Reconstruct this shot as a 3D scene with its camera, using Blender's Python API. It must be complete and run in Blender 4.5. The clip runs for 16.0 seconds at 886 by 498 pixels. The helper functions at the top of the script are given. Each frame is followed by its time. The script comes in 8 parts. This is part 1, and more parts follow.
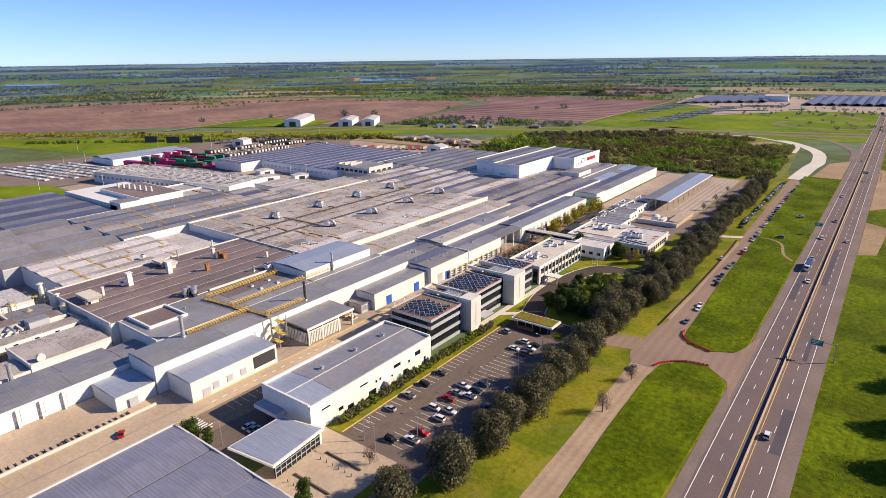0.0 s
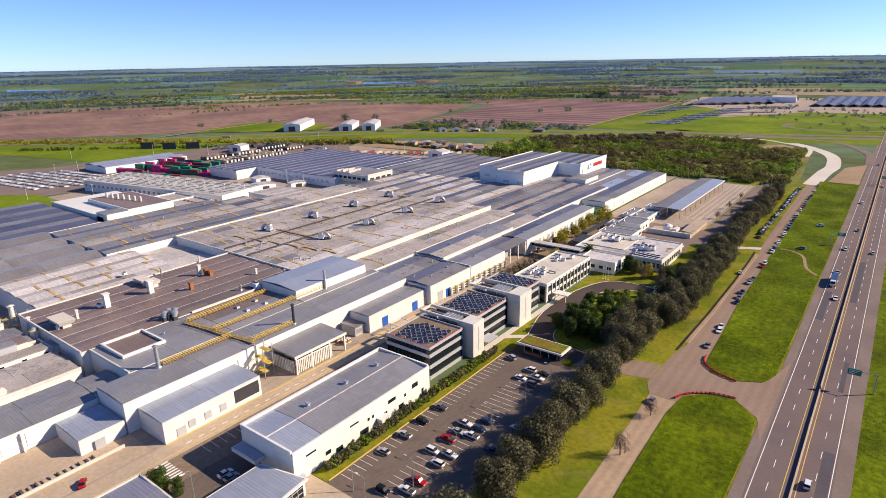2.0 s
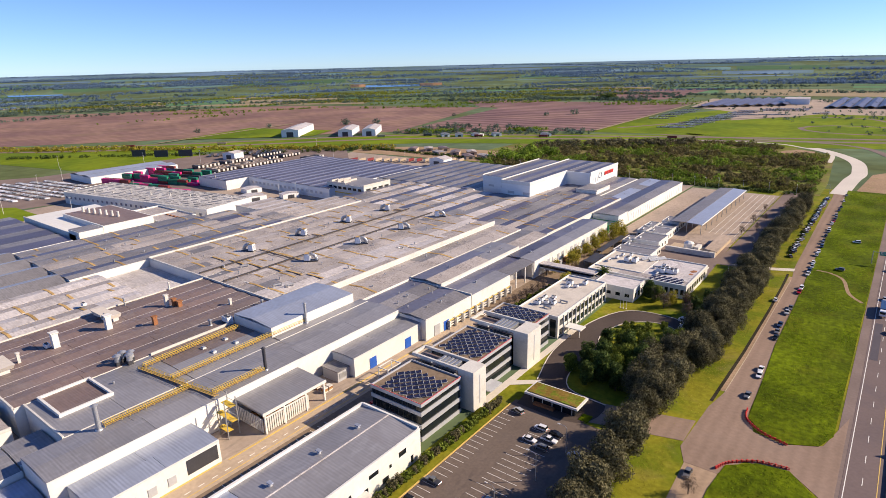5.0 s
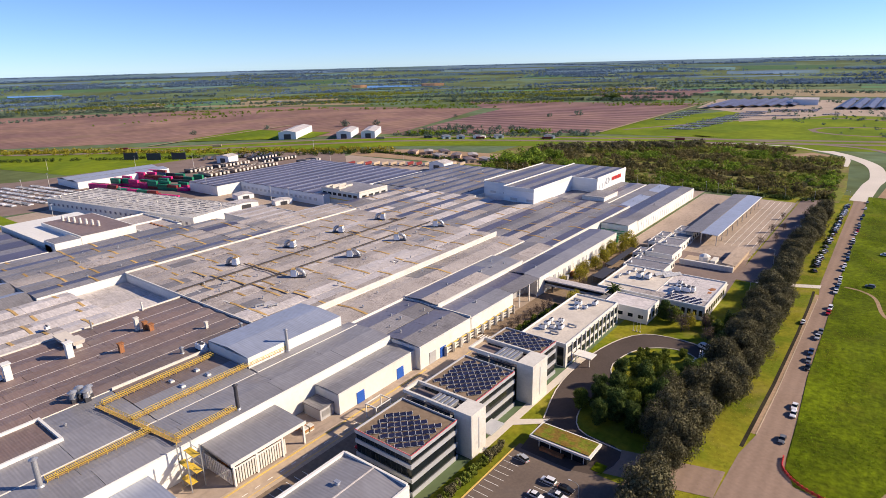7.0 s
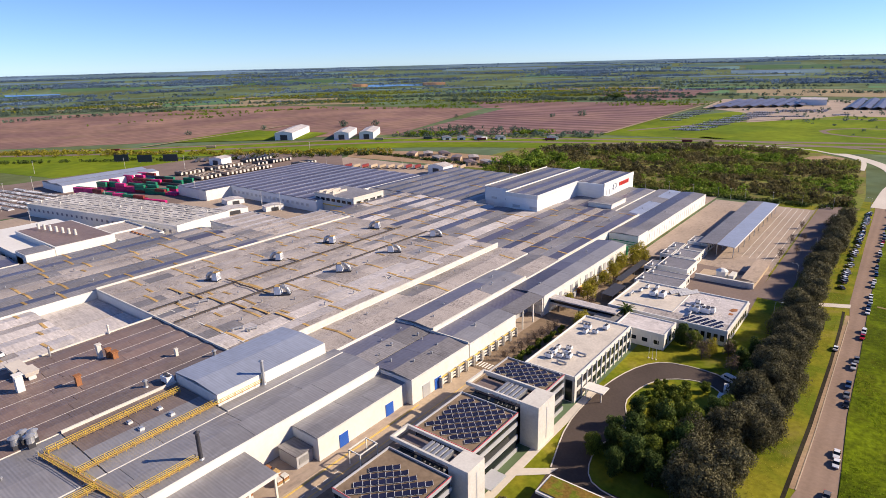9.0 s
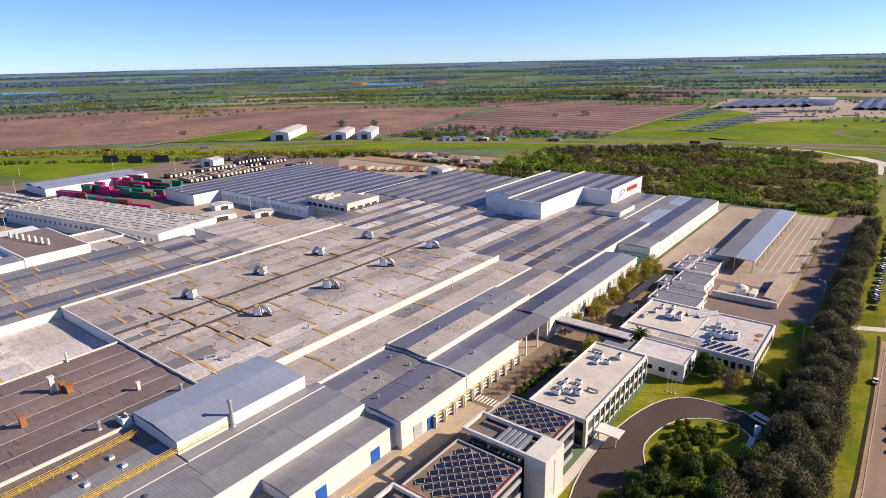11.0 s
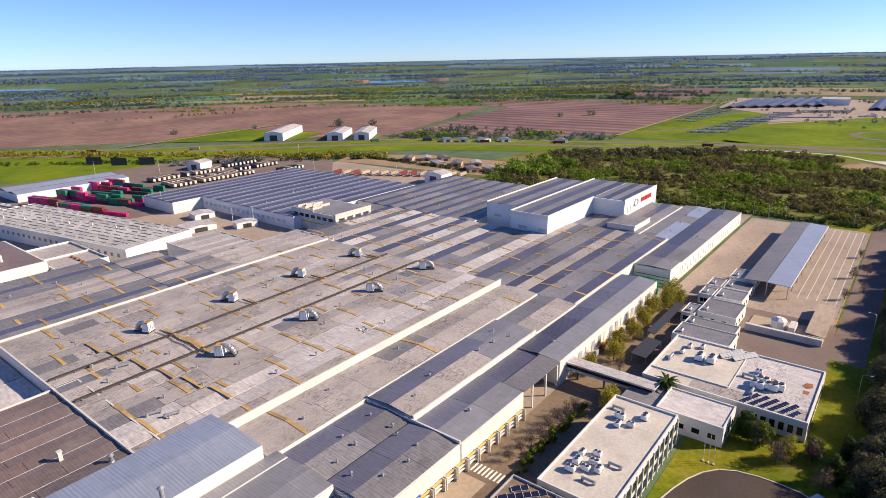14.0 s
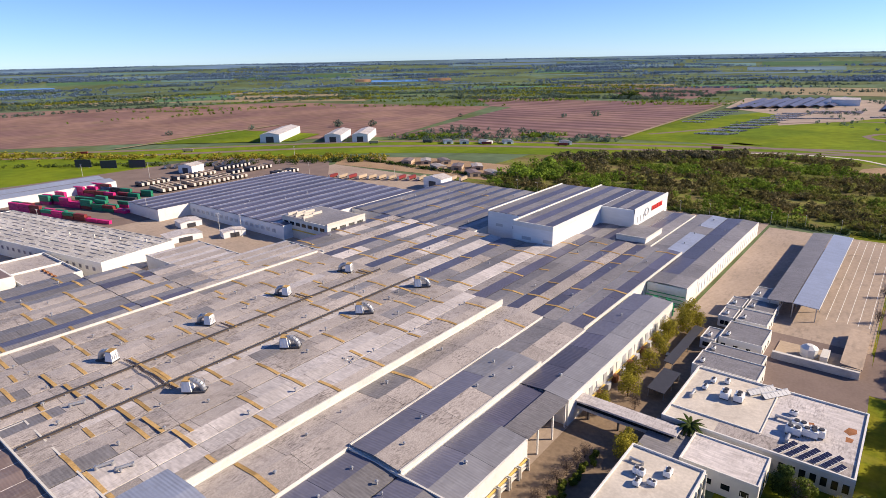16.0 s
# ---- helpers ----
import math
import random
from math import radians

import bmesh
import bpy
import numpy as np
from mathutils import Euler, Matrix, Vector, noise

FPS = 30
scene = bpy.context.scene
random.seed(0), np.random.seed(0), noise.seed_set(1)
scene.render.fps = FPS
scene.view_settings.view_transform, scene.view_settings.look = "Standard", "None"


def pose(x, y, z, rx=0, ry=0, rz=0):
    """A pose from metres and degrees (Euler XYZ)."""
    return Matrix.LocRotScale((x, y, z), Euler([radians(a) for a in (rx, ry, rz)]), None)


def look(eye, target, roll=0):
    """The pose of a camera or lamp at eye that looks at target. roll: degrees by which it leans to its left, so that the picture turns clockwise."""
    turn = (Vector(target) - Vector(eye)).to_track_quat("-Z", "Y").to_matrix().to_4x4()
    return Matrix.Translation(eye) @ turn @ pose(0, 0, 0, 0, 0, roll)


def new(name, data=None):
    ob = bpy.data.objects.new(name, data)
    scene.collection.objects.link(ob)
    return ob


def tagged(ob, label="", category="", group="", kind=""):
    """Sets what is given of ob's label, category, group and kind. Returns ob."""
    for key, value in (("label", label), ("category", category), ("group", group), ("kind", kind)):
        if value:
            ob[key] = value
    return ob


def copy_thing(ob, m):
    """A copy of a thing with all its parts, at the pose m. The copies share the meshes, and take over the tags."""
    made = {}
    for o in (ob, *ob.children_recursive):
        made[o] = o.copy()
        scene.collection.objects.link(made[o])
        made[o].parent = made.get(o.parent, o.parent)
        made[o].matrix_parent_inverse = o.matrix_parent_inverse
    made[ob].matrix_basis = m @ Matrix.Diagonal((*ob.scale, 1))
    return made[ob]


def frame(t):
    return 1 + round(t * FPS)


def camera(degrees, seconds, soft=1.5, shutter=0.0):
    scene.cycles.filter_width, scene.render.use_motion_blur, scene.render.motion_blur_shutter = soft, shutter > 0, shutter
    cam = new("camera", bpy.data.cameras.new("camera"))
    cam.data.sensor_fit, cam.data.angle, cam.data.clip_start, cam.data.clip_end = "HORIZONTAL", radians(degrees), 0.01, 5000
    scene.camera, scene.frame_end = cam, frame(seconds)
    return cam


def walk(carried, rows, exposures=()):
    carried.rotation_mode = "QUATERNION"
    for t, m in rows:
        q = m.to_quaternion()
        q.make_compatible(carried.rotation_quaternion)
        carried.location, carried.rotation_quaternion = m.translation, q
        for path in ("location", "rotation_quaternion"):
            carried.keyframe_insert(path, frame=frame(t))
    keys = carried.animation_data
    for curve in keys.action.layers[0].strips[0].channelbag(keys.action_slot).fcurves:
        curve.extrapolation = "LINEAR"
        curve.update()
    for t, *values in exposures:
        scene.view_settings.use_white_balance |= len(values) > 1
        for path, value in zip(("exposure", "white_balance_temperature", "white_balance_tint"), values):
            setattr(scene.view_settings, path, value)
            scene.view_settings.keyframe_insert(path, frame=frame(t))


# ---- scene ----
cam = camera(73.2, 16.0, soft=0.4)
PATH = [
    (0.0, (-5.57, -6.12, 111.20), (-62.92, 69.85, 80.56), -0.76),
    (0.5, (-8.31, -2.03, 111.27), (-65.78, 73.89, 80.72), -0.85),
    (1.0, (-11.11, 2.30, 111.34), (-68.71, 78.16, 80.89), -0.95),
    (1.5, (-13.96, 6.83, 111.40), (-71.69, 82.62, 81.04), -1.04),
    (2.0, (-16.85, 11.52, 111.45), (-74.73, 87.25, 81.19), -1.12),
    (2.5, (-19.80, 16.36, 111.50), (-77.82, 92.01, 81.32), -1.20),
    (3.0, (-22.79, 21.30, 111.54), (-80.95, 96.87, 81.44), -1.27),
    (3.5, (-25.82, 26.32, 111.57), (-84.12, 101.82, 81.55), -1.33),
    (4.0, (-28.90, 31.42, 111.60), (-87.32, 106.84, 81.64), -1.38),
    (4.5, (-32.02, 36.57, 111.63), (-90.56, 111.92, 81.72), -1.42),
    (5.0, (-35.18, 41.75, 111.65), (-93.83, 117.04, 81.78), -1.46),
    (5.5, (-38.37, 46.96, 111.68), (-97.12, 122.18, 81.83), -1.49),
    (6.0, (-41.60, 52.20, 111.70), (-100.44, 127.35, 81.86), -1.50),
    (6.5, (-44.87, 57.44, 111.71), (-103.78, 132.54, 81.88), -1.51),
    (7.0, (-48.16, 62.70, 111.73), (-107.14, 137.74, 81.89), -1.52),
    (7.5, (-51.48, 67.96, 111.75), (-110.51, 142.95, 81.89), -1.51),
    (8.0, (-54.82, 73.23, 111.77), (-113.91, 148.17, 81.87), -1.50),
    (8.5, (-58.19, 78.50, 111.79), (-117.31, 153.39, 81.85), -1.49),
    (9.0, (-61.58, 83.78, 111.81), (-120.74, 158.62, 81.82), -1.47),
    (9.5, (-64.97, 89.07, 111.83), (-124.17, 163.86, 81.79), -1.45),
    (10.0, (-68.39, 94.36, 111.86), (-127.61, 169.10, 81.76), -1.42),
    (10.5, (-71.81, 99.66, 111.88), (-131.06, 174.35, 81.72), -1.39),
    (11.0, (-75.23, 104.97, 111.92), (-134.51, 179.61, 81.69), -1.37),
    (11.5, (-78.66, 110.28, 111.96), (-137.97, 184.87, 81.65), -1.34),
    (12.0, (-82.08, 115.60, 112.00), (-141.43, 190.13, 81.63), -1.31),
    (12.5, (-85.50, 120.92, 112.05), (-144.89, 195.40, 81.61), -1.29),
    (13.0, (-88.90, 126.24, 112.10), (-148.34, 200.65, 81.60), -1.26),
    (13.5, (-92.29, 131.55, 112.16), (-151.78, 205.90, 81.60), -1.24),
    (14.0, (-95.66, 136.85, 112.23), (-155.20, 211.13, 81.62), -1.23),
    (14.5, (-99.01, 142.12, 112.31), (-158.61, 216.33, 81.65), -1.21),
    (15.0, (-102.32, 147.34, 112.40), (-162.00, 221.48, 81.70), -1.20),
    (15.5, (-105.61, 152.51, 112.50), (-165.35, 226.58, 81.77), -1.19),
    (16.0, (-108.85, 157.60, 112.60), (-168.67, 231.60, 81.86), -1.19),
]
walk(cam, [(t, look(eye, target, roll)) for t, eye, target, roll in PATH], [(0, 0.22, 6590, 16), (16, 0.22, 6590, 16)])

# ---- light ----
SUN_AZ, SUN_EL = math.atan2(0.763, 0.647), radians(29.5)
world = bpy.data.worlds.new("world")
scene.world = world
world.use_nodes = True
wn = world.node_tree.nodes
sky = wn.new("ShaderNodeTexSky")
sky.sky_type, sky.sun_disc = "NISHITA", False
sky.sun_elevation, sky.sun_rotation = SUN_EL, SUN_AZ
sky.air_density, sky.dust_density, sky.ozone_density = 0.68, 0.0, 2.5
wn["Background"].inputs["Strength"].default_value = 0.104
tint = wn.new("ShaderNodeMix")
tint.data_type, tint.blend_type = "RGBA", "MULTIPLY"
tint.inputs[0].default_value, tint.inputs[7].default_value = 1.0, (0.70, 0.93, 1.31, 1.0)
world.node_tree.links.new(sky.outputs["Color"], tint.inputs[6])
world.node_tree.links.new(tint.outputs[2], wn["Background"].inputs["Color"])
lamp = bpy.data.lights.new("sun", "SUN")
lamp.energy, lamp.angle, lamp.color = 6.75, radians(0.5), (1.0, 0.86, 0.63)
sun = new("sun", lamp)
sun.matrix_world = look((200, 200, 200), (200 - math.sin(SUN_AZ) * math.cos(SUN_EL), 200 - math.cos(SUN_AZ) * math.cos(SUN_EL), 200 - math.sin(SUN_EL)))


# ---- materials ----
def mat(name, color, rough=0.7, metal=0.0, big=(0.05, 0.15), small=(1.5, 0.12), bump=0.0, ribs=None, second=None, rand=0.0, island=0.0, stain=None, leaf=0.0, speck=None, bands=None):
    """A procedural surface: two scales of noise over a base colour, ribs (axis, period, depth), a second colour in patches,
    variation by object or by island, stains (scale, colour, amount), specks (scale, colour, amount) gathered in dirty areas,
    bands (axis, period, amount, distortion) of lighter and darker stripes such as seams or furrows."""
    m = bpy.data.materials.new(name)
    m.use_nodes = True
    nt = m.node_tree
    n, li = nt.nodes, nt.links
    b = n["Principled BSDF"]
    b.inputs["Roughness"].default_value, b.inputs["Metallic"].default_value = rough, metal
    b.inputs["Specular IOR Level"].default_value = 0.05 if rough >= 0.9 or leaf else 0.15 if rough >= 0.78 else 0.35
    geo = n.new("ShaderNodeNewGeometry")
    pos = geo.outputs["Position"]

    def noise_at(scale, detail=4.0, drawn=None):
        t = n.new("ShaderNodeTexNoise")
        t.inputs["Scale"].default_value, t.inputs["Detail"].default_value = scale, detail
        if drawn:
            st = n.new("ShaderNodeVectorMath")
            st.operation = "MULTIPLY"
            st.inputs[1].default_value = drawn
            li.new(pos, st.inputs[0])
            li.new(st.outputs[0], t.inputs["Vector"])
        elif ribs and ribs[0] == "Y" and scale > 0.5:
            st = n.new("ShaderNodeVectorMath")
            st.operation = "MULTIPLY"
            st.inputs[1].default_value = (0.22, 1.0, 1.0)
            li.new(pos, st.inputs[0])
            li.new(st.outputs[0], t.inputs["Vector"])
        else:
            li.new(pos, t.inputs["Vector"])
        return t.outputs["Fac"]

    def mix(fac, a, c, kind="MIX"):
        x = n.new("ShaderNodeMix")
        x.data_type, x.blend_type = "RGBA", kind
        for sock, v in ((x.inputs[0], fac), (x.inputs[6], a), (x.inputs[7], c)):
            if isinstance(v, bpy.types.NodeSocket):
                li.new(v, sock)
            else:
                sock.default_value = v
        return x.outputs[2]

    def span(fac, lo, hi, a=0.0, c=1.0):
        r = n.new("ShaderNodeMapRange")
        li.new(fac, r.inputs[0])
        for k, v in enumerate((lo, hi, a, c)):
            r.inputs[k + 1].default_value = v
        return r.outputs[0]

    col = (*color, 1.0)
    if second:
        col = mix(span(noise_at(second[0]), 0.42, 0.58), col, (*second[1], 1.0))
    for scale, amount in (big, small):
        if amount:
            v = span(noise_at(scale), 0.25, 0.75, 1 - amount, 1 + amount)
            g = n.new("ShaderNodeCombineColor")
            for k in range(3):
                li.new(v, g.inputs[k])
            col = mix(1.0, col, g.outputs[0], "MULTIPLY")
    for amount, source in ((rand, "o"), (island, "i")):
        if amount:
            r = n.new("ShaderNodeObjectInfo").outputs["Random"] if source == "o" else geo.outputs["Random Per Island"]
            v = span(r, 0, 1, 1 - amount, 1 + amount)
            g = n.new("ShaderNodeCombineColor")
            for k in range(3):
                li.new(v, g.inputs[k])
            col = mix(1.0, col, g.outputs[0], "MULTIPLY")
    if stain:
        col = mix(span(noise_at(stain[0], 8.0), 0.55, 0.75, 0.0, stain[2]), col, (*stain[1], 1.0))
    if speck:
        dirt = n.new("ShaderNodeMath")
        dirt.operation = "MULTIPLY"
        li.new(span(noise_at(speck[0] * 1.5, 9.0, (1.0, 0.3, 1.0)), 0.47, 0.68, 0.0, 1.0), dirt.inputs[0])
        li.new(span(noise_at(0.07, 3.0), 0.42, 0.62, 0.12, speck[2]), dirt.inputs[1])
        col = mix(dirt.outputs[0], col, (*speck[1], 1.0))
    if bands:
        bw = n.new("ShaderNodeTexWave")
        bw.wave_type, bw.bands_direction, bw.wave_profile = "BANDS", bands[0], "SIN"
        bw.inputs["Scale"].default_value, bw.inputs["Distortion"].default_value = 0.314 / bands[1], bands[3]
        bw.inputs["Detail"].default_value, bw.inputs["Detail Scale"].default_value = 1.0, 0.12
        li.new(pos, bw.inputs["Vector"])
        v = span(bw.outputs["Fac"], 0.0, 1.0, 1 - bands[2], 1 + bands[2])
        g = n.new("ShaderNodeCombineColor")
        for k in range(3):
            li.new(v, g.inputs[k])
        col = mix(1.0, col, g.outputs[0], "MULTIPLY")
    if isinstance(col, tuple):
        b.inputs["Base Color"].default_value = col
    else:
        li.new(col, b.inputs["Base Color"])
    if leaf:
        tr, mx = n.new("ShaderNodeBsdfTranslucent"), n.new("ShaderNodeMixShader")
        mx.inputs[0].default_value = leaf
        li.new(col, tr.inputs[0])
        li.new(b.outputs[0], mx.inputs[1])
        li.new(tr.outputs[0], mx.inputs[2])
        li.new(mx.outputs[0], n["Material Output"].inputs[0])
    if bump or ribs:
        bn = n.new("ShaderNodeBump")
        bn.inputs["Strength"].default_value = 0.6
        if ribs:
            w = n.new("ShaderNodeTexWave")
            w.wave_type, w.bands_direction, w.wave_profile = "BANDS", ribs[0], "SIN"
            w.inputs["Scale"].default_value = 0.314 / ribs[1]
            li.new(pos, w.inputs["Vector"])
            li.new(w.outputs["Fac"], bn.inputs["Height"])
            bn.inputs["Distance"].default_value = ribs[2]
        else:
            li.new(noise_at(small[0] * 2), bn.inputs["Height"])
            bn.inputs["Distance"].default_value = bump
        li.new(bn.outputs[0], b.inputs["Normal"])
    return m


M = {}
M["roof_grey"] = mat("roof_grey", (0.225, 0.215, 0.222), 0.5, 0.1, (0.04, 0.18), (1.4, 0.22), ribs=("Y", 0.8, 0.02), rand=0.18, stain=(0.12, (0.12, 0.11, 0.11), 0.5), speck=(1.6, (0.10, 0.09, 0.09), 0.6), bands=("Y", 1.0, 0.07, 0.0))
M["roof_old"] = mat("roof_old", (0.385, 0.345, 0.325), 0.6, 0.0, (0.05, 0.2), (2.6, 0.3), bump=0.03, rand=0.13, stain=(0.3, (0.19, 0.16, 0.15), 0.5), speck=(1.3, (0.075, 0.06, 0.055), 0.75))
M["roof_light"] = mat("roof_light", (0.53, 0.49, 0.475), 0.5, 0.0, (0.06, 0.14), (1.2, 0.24), ribs=("Y", 0.9, 0.015), rand=0.1, stain=(0.2, (0.34, 0.30, 0.28), 0.5), speck=(1.5, (0.17, 0.145, 0.13), 0.6))
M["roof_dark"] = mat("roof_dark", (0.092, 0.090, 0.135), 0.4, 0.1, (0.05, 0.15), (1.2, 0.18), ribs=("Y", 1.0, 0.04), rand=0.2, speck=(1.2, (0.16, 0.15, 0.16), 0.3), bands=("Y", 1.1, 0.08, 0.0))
M["roof_brown"] = mat("roof_brown", (0.182, 0.130, 0.118), 0.55, 0.0, (0.03, 0.2), (0.9, 0.14), ribs=("Y", 0.8, 0.03), rand=0.14, stain=(0.1, (0.24, 0.20, 0.19), 0.5), speck=(0.9, (0.30, 0.26, 0.24), 0.35), second=(0.02, (0.15, 0.12, 0.115)))
M["roof_blue"] = mat("roof_blue", (0.35, 0.385, 0.47), 0.38, 0.3, (0.05, 0.1), (0.7, 0.1), ribs=("Y", 0.9, 0.03), rand=0.06, bands=("Y", 1.0, 0.05, 0.0), speck=(0.8, (0.27, 0.27, 0.31), 0.4))
M["roof_steel"] = mat("roof_steel", (0.262, 0.258, 0.275), 0.45, 0.25, (0.04, 0.16), (1.2, 0.1), ribs=("Y", 0.8, 0.02), rand=0.08, stain=(0.1, (0.20, 0.18, 0.18), 0.45), speck=(0.5, (0.36, 0.36, 0.38), 0.45), bands=("Y", 1.0, 0.05, 0.0))
M["roof_slate"] = mat("roof_slate", (0.150, 0.150, 0.200), 0.42, 0.15, (0.05, 0.14), (1.2, 0.14), ribs=("Y", 0.9, 0.02), rand=0.14, speck=(0.8, (0.24, 0.23, 0.25), 0.3), bands=("Y", 1.0, 0.06, 0.0))
M["roof_violet"] = mat("roof_violet", (0.255, 0.258, 0.325), 0.42, 0.25, (0.05, 0.1), (0.8, 0.12), ribs=("Y", 0.9, 0.02), rand=0.05, stain=(0.08, (0.21, 0.205, 0.24), 0.5), bands=("Y", 1.0, 0.06, 0.0))
M["leaf_marsh"] = mat("leaf_marsh", (0.20, 0.225, 0.035), 0.7, 0.0, (0.004, 0.3), (0.05, 0.25), island=0.5, leaf=0.4)
M["roof_office"] = mat("roof_office", (0.56, 0.51, 0.45), 0.8, 0.0, (0.1, 0.12), (1.2, 0.12), stain=(0.25, (0.30, 0.26, 0.23), 0.5))
M["white"] = mat("white_paint", (0.69, 0.68, 0.65), 0.55, 0.0, (0.06, 0.06), (0.8, 0.05), stain=(0.3, (0.5, 0.45, 0.38), 0.25))
M["white_metal"] = mat("white_metal", (0.72, 0.73, 0.74), 0.45, 0.0, (0.06, 0.06), (0.8, 0.05), ribs=("Y", 0.7, 0.05))
M["pale"] = mat("pale_render", (0.6, 0.58, 0.54), 0.8, 0.0, (0.1, 0.08), (1.5, 0.08), stain=(0.3, (0.35, 0.31, 0.27), 0.4))
M["panel_grey"] = mat("panel_grey", (0.46, 0.47, 0.50), 0.4, 0.2, (0.1, 0.06), (1.5, 0.05))
M["glass"] = mat("dark_glass", (0.012, 0.016, 0.02), 0.08, 0.0, (0.3, 0.2), (2.0, 0.1))
M["steel"] = mat("galvanised", (0.42, 0.43, 0.45), 0.4, 0.6, (0.5, 0.1), (3.0, 0.1))
M["darksteel"] = mat("dark_steel", (0.06, 0.06, 0.07), 0.5, 0.3, (0.5, 0.1), (3.0, 0.1))
M["yellow"] = mat("yellow_paint", (0.62, 0.42, 0.05), 0.5, 0.0, (0.3, 0.1), (2.0, 0.15))
M["tan"] = mat("walkway_boards", (0.42, 0.275, 0.115), 0.8, 0.0, (0.3, 0.15), (2.0, 0.25), rand=0.25)
M["blue"] = mat("blue_door", (0.02, 0.10, 0.45), 0.4, 0.0, (0.3, 0.08), (2.0, 0.08), ribs=("Z", 0.5, 0.05))
M["red"] = mat("red_paint", (0.55, 0.035, 0.03), 0.5, 0.0, (0.3, 0.1), (2.0, 0.1))
M["rust"] = mat("rust", (0.30, 0.13, 0.06), 0.8, 0.0, (0.3, 0.2), (2.0, 0.2))
M["asphalt"] = mat("asphalt", (0.148, 0.115, 0.097), 0.85, 0.0, (0.04, 0.18), (1.2, 0.12), stain=(0.08, (0.11, 0.095, 0.09), 0.5), speck=(0.5, (0.08, 0.065, 0.06), 0.5))
M["highway"] = mat("highway_asphalt", (0.155, 0.117, 0.114), 0.85, 0.0, (0.03, 0.12), (1.0, 0.08), stain=(0.05, (0.10, 0.085, 0.10), 0.5))
# Dark brown asphalt, darkened further for the trees' shade lying on it.
M["drive"] = mat("shaded_drive_asphalt", (0.075, 0.058, 0.052), 0.85, 0.0, (0.06, 0.15), (1.2, 0.12))
M["patch"] = mat("new_asphalt", (0.085, 0.075, 0.09), 0.8, 0.0, (0.1, 0.1), (1.0, 0.1))
M["shoulder"] = mat("gravel_shoulder", (0.205, 0.158, 0.142), 0.9, 0.0, (0.06, 0.15), (1.0, 0.1))
M["service"] = mat("service_road", (0.265, 0.19, 0.148), 0.9, 0.0, (0.04, 0.12), (0.8, 0.1), stain=(0.08, (0.22, 0.165, 0.135), 0.5), bands=("X", 3.6, 0.05, 1.0))
M["dust"] = mat("dusty_road", (0.36, 0.262, 0.182), 0.95, 0.0, (0.05, 0.15), (0.7, 0.12), stain=(0.12, (0.27, 0.195, 0.14), 0.5), bands=("X", 2.8, 0.07, 2.0))
M["concrete"] = mat("concrete", (0.44, 0.345, 0.255), 0.85, 0.0, (0.05, 0.15), (0.8, 0.12), stain=(0.1, (0.28, 0.22, 0.17), 0.6))
M["concrete_new"] = mat("concrete_new", (0.58, 0.53, 0.47), 0.85, 0.0, (0.03, 0.06), (0.8, 0.06))
M["yard"] = mat("yard", (0.37, 0.295, 0.24), 0.85, 0.0, (0.03, 0.14), (0.6, 0.12), stain=(0.06, (0.24, 0.20, 0.17), 0.6), speck=(0.4, (0.17, 0.14, 0.12), 0.5))
M["lane"] = mat("lane", (0.215, 0.16, 0.115), 0.9, 0.0, (0.05, 0.2), (0.7, 0.2), bump=0.02, stain=(0.1, (0.22, 0.17, 0.12), 0.6))
M["dirt"] = mat("dirt", (0.33, 0.23, 0.15), 0.95, 0.0, (0.05, 0.2), (0.7, 0.2), bump=0.05, stain=(0.1, (0.16, 0.17, 0.05), 0.6))
# Near black because the ditch's shade is painted into the colour.
M["ditch"] = mat("ditch_shade", (0.035, 0.03, 0.02), 0.9, 0.0, (0.1, 0.3), (0.8, 0.3))
M["quarry"] = mat("quarry_earth", (0.40, 0.24, 0.15), 0.95, 0.0, (0.02, 0.25), (0.1, 0.25))
M["line"] = mat("line_paint", (0.72, 0.70, 0.66), 0.7, 0.0, (0.2, 0.1), (3.0, 0.15))
M["line_y"] = mat("yellow_line", (0.62, 0.43, 0.12), 0.7, 0.0, (0.2, 0.1), (3.0, 0.15))
M["grass"] = mat("grass", (0.108, 0.148, 0.003), 0.9, 0.0, (0.02, 0.25), (0.5, 0.45), bump=0.3, second=(0.045, (0.066, 0.094, 0.002)), stain=(0.06, (0.13, 0.11, 0.010), 0.5), speck=(0.35, (0.035, 0.05, 0.002), 0.6))
M["meadow"] = mat("meadow", (0.155, 0.205, 0.012), 0.95, 0.0, (0.008, 0.2), (0.08, 0.2), second=(0.012, (0.11, 0.165, 0.012)))
M["grass_dry"] = mat("grass_dry", (0.215, 0.205, 0.018), 0.9, 0.0, (0.03, 0.2), (0.6, 0.25), bump=0.1, second=(0.06, (0.115, 0.145, 0.010)), stain=(0.1, (0.25, 0.18, 0.08), 0.4))
# Grass colour lightened and blued to carry some distance haze.
M["plain"] = mat("hazed_far_grass", (0.115, 0.165, 0.095), 0.95, 0.0, (0.004, 0.3), (0.05, 0.25), second=(0.006, (0.10, 0.125, 0.05)), stain=(0.01, (0.055, 0.095, 0.06), 0.6))
M["field"] = mat("ploughed_field", (0.255, 0.160, 0.128), 0.95, 0.0, (0.006, 0.2), (0.05, 0.2), second=(0.009, (0.20, 0.122, 0.112)), stain=(0.014, (0.15, 0.13, 0.06), 0.35), bands=("X", 24.0, 0.08, 6.0))
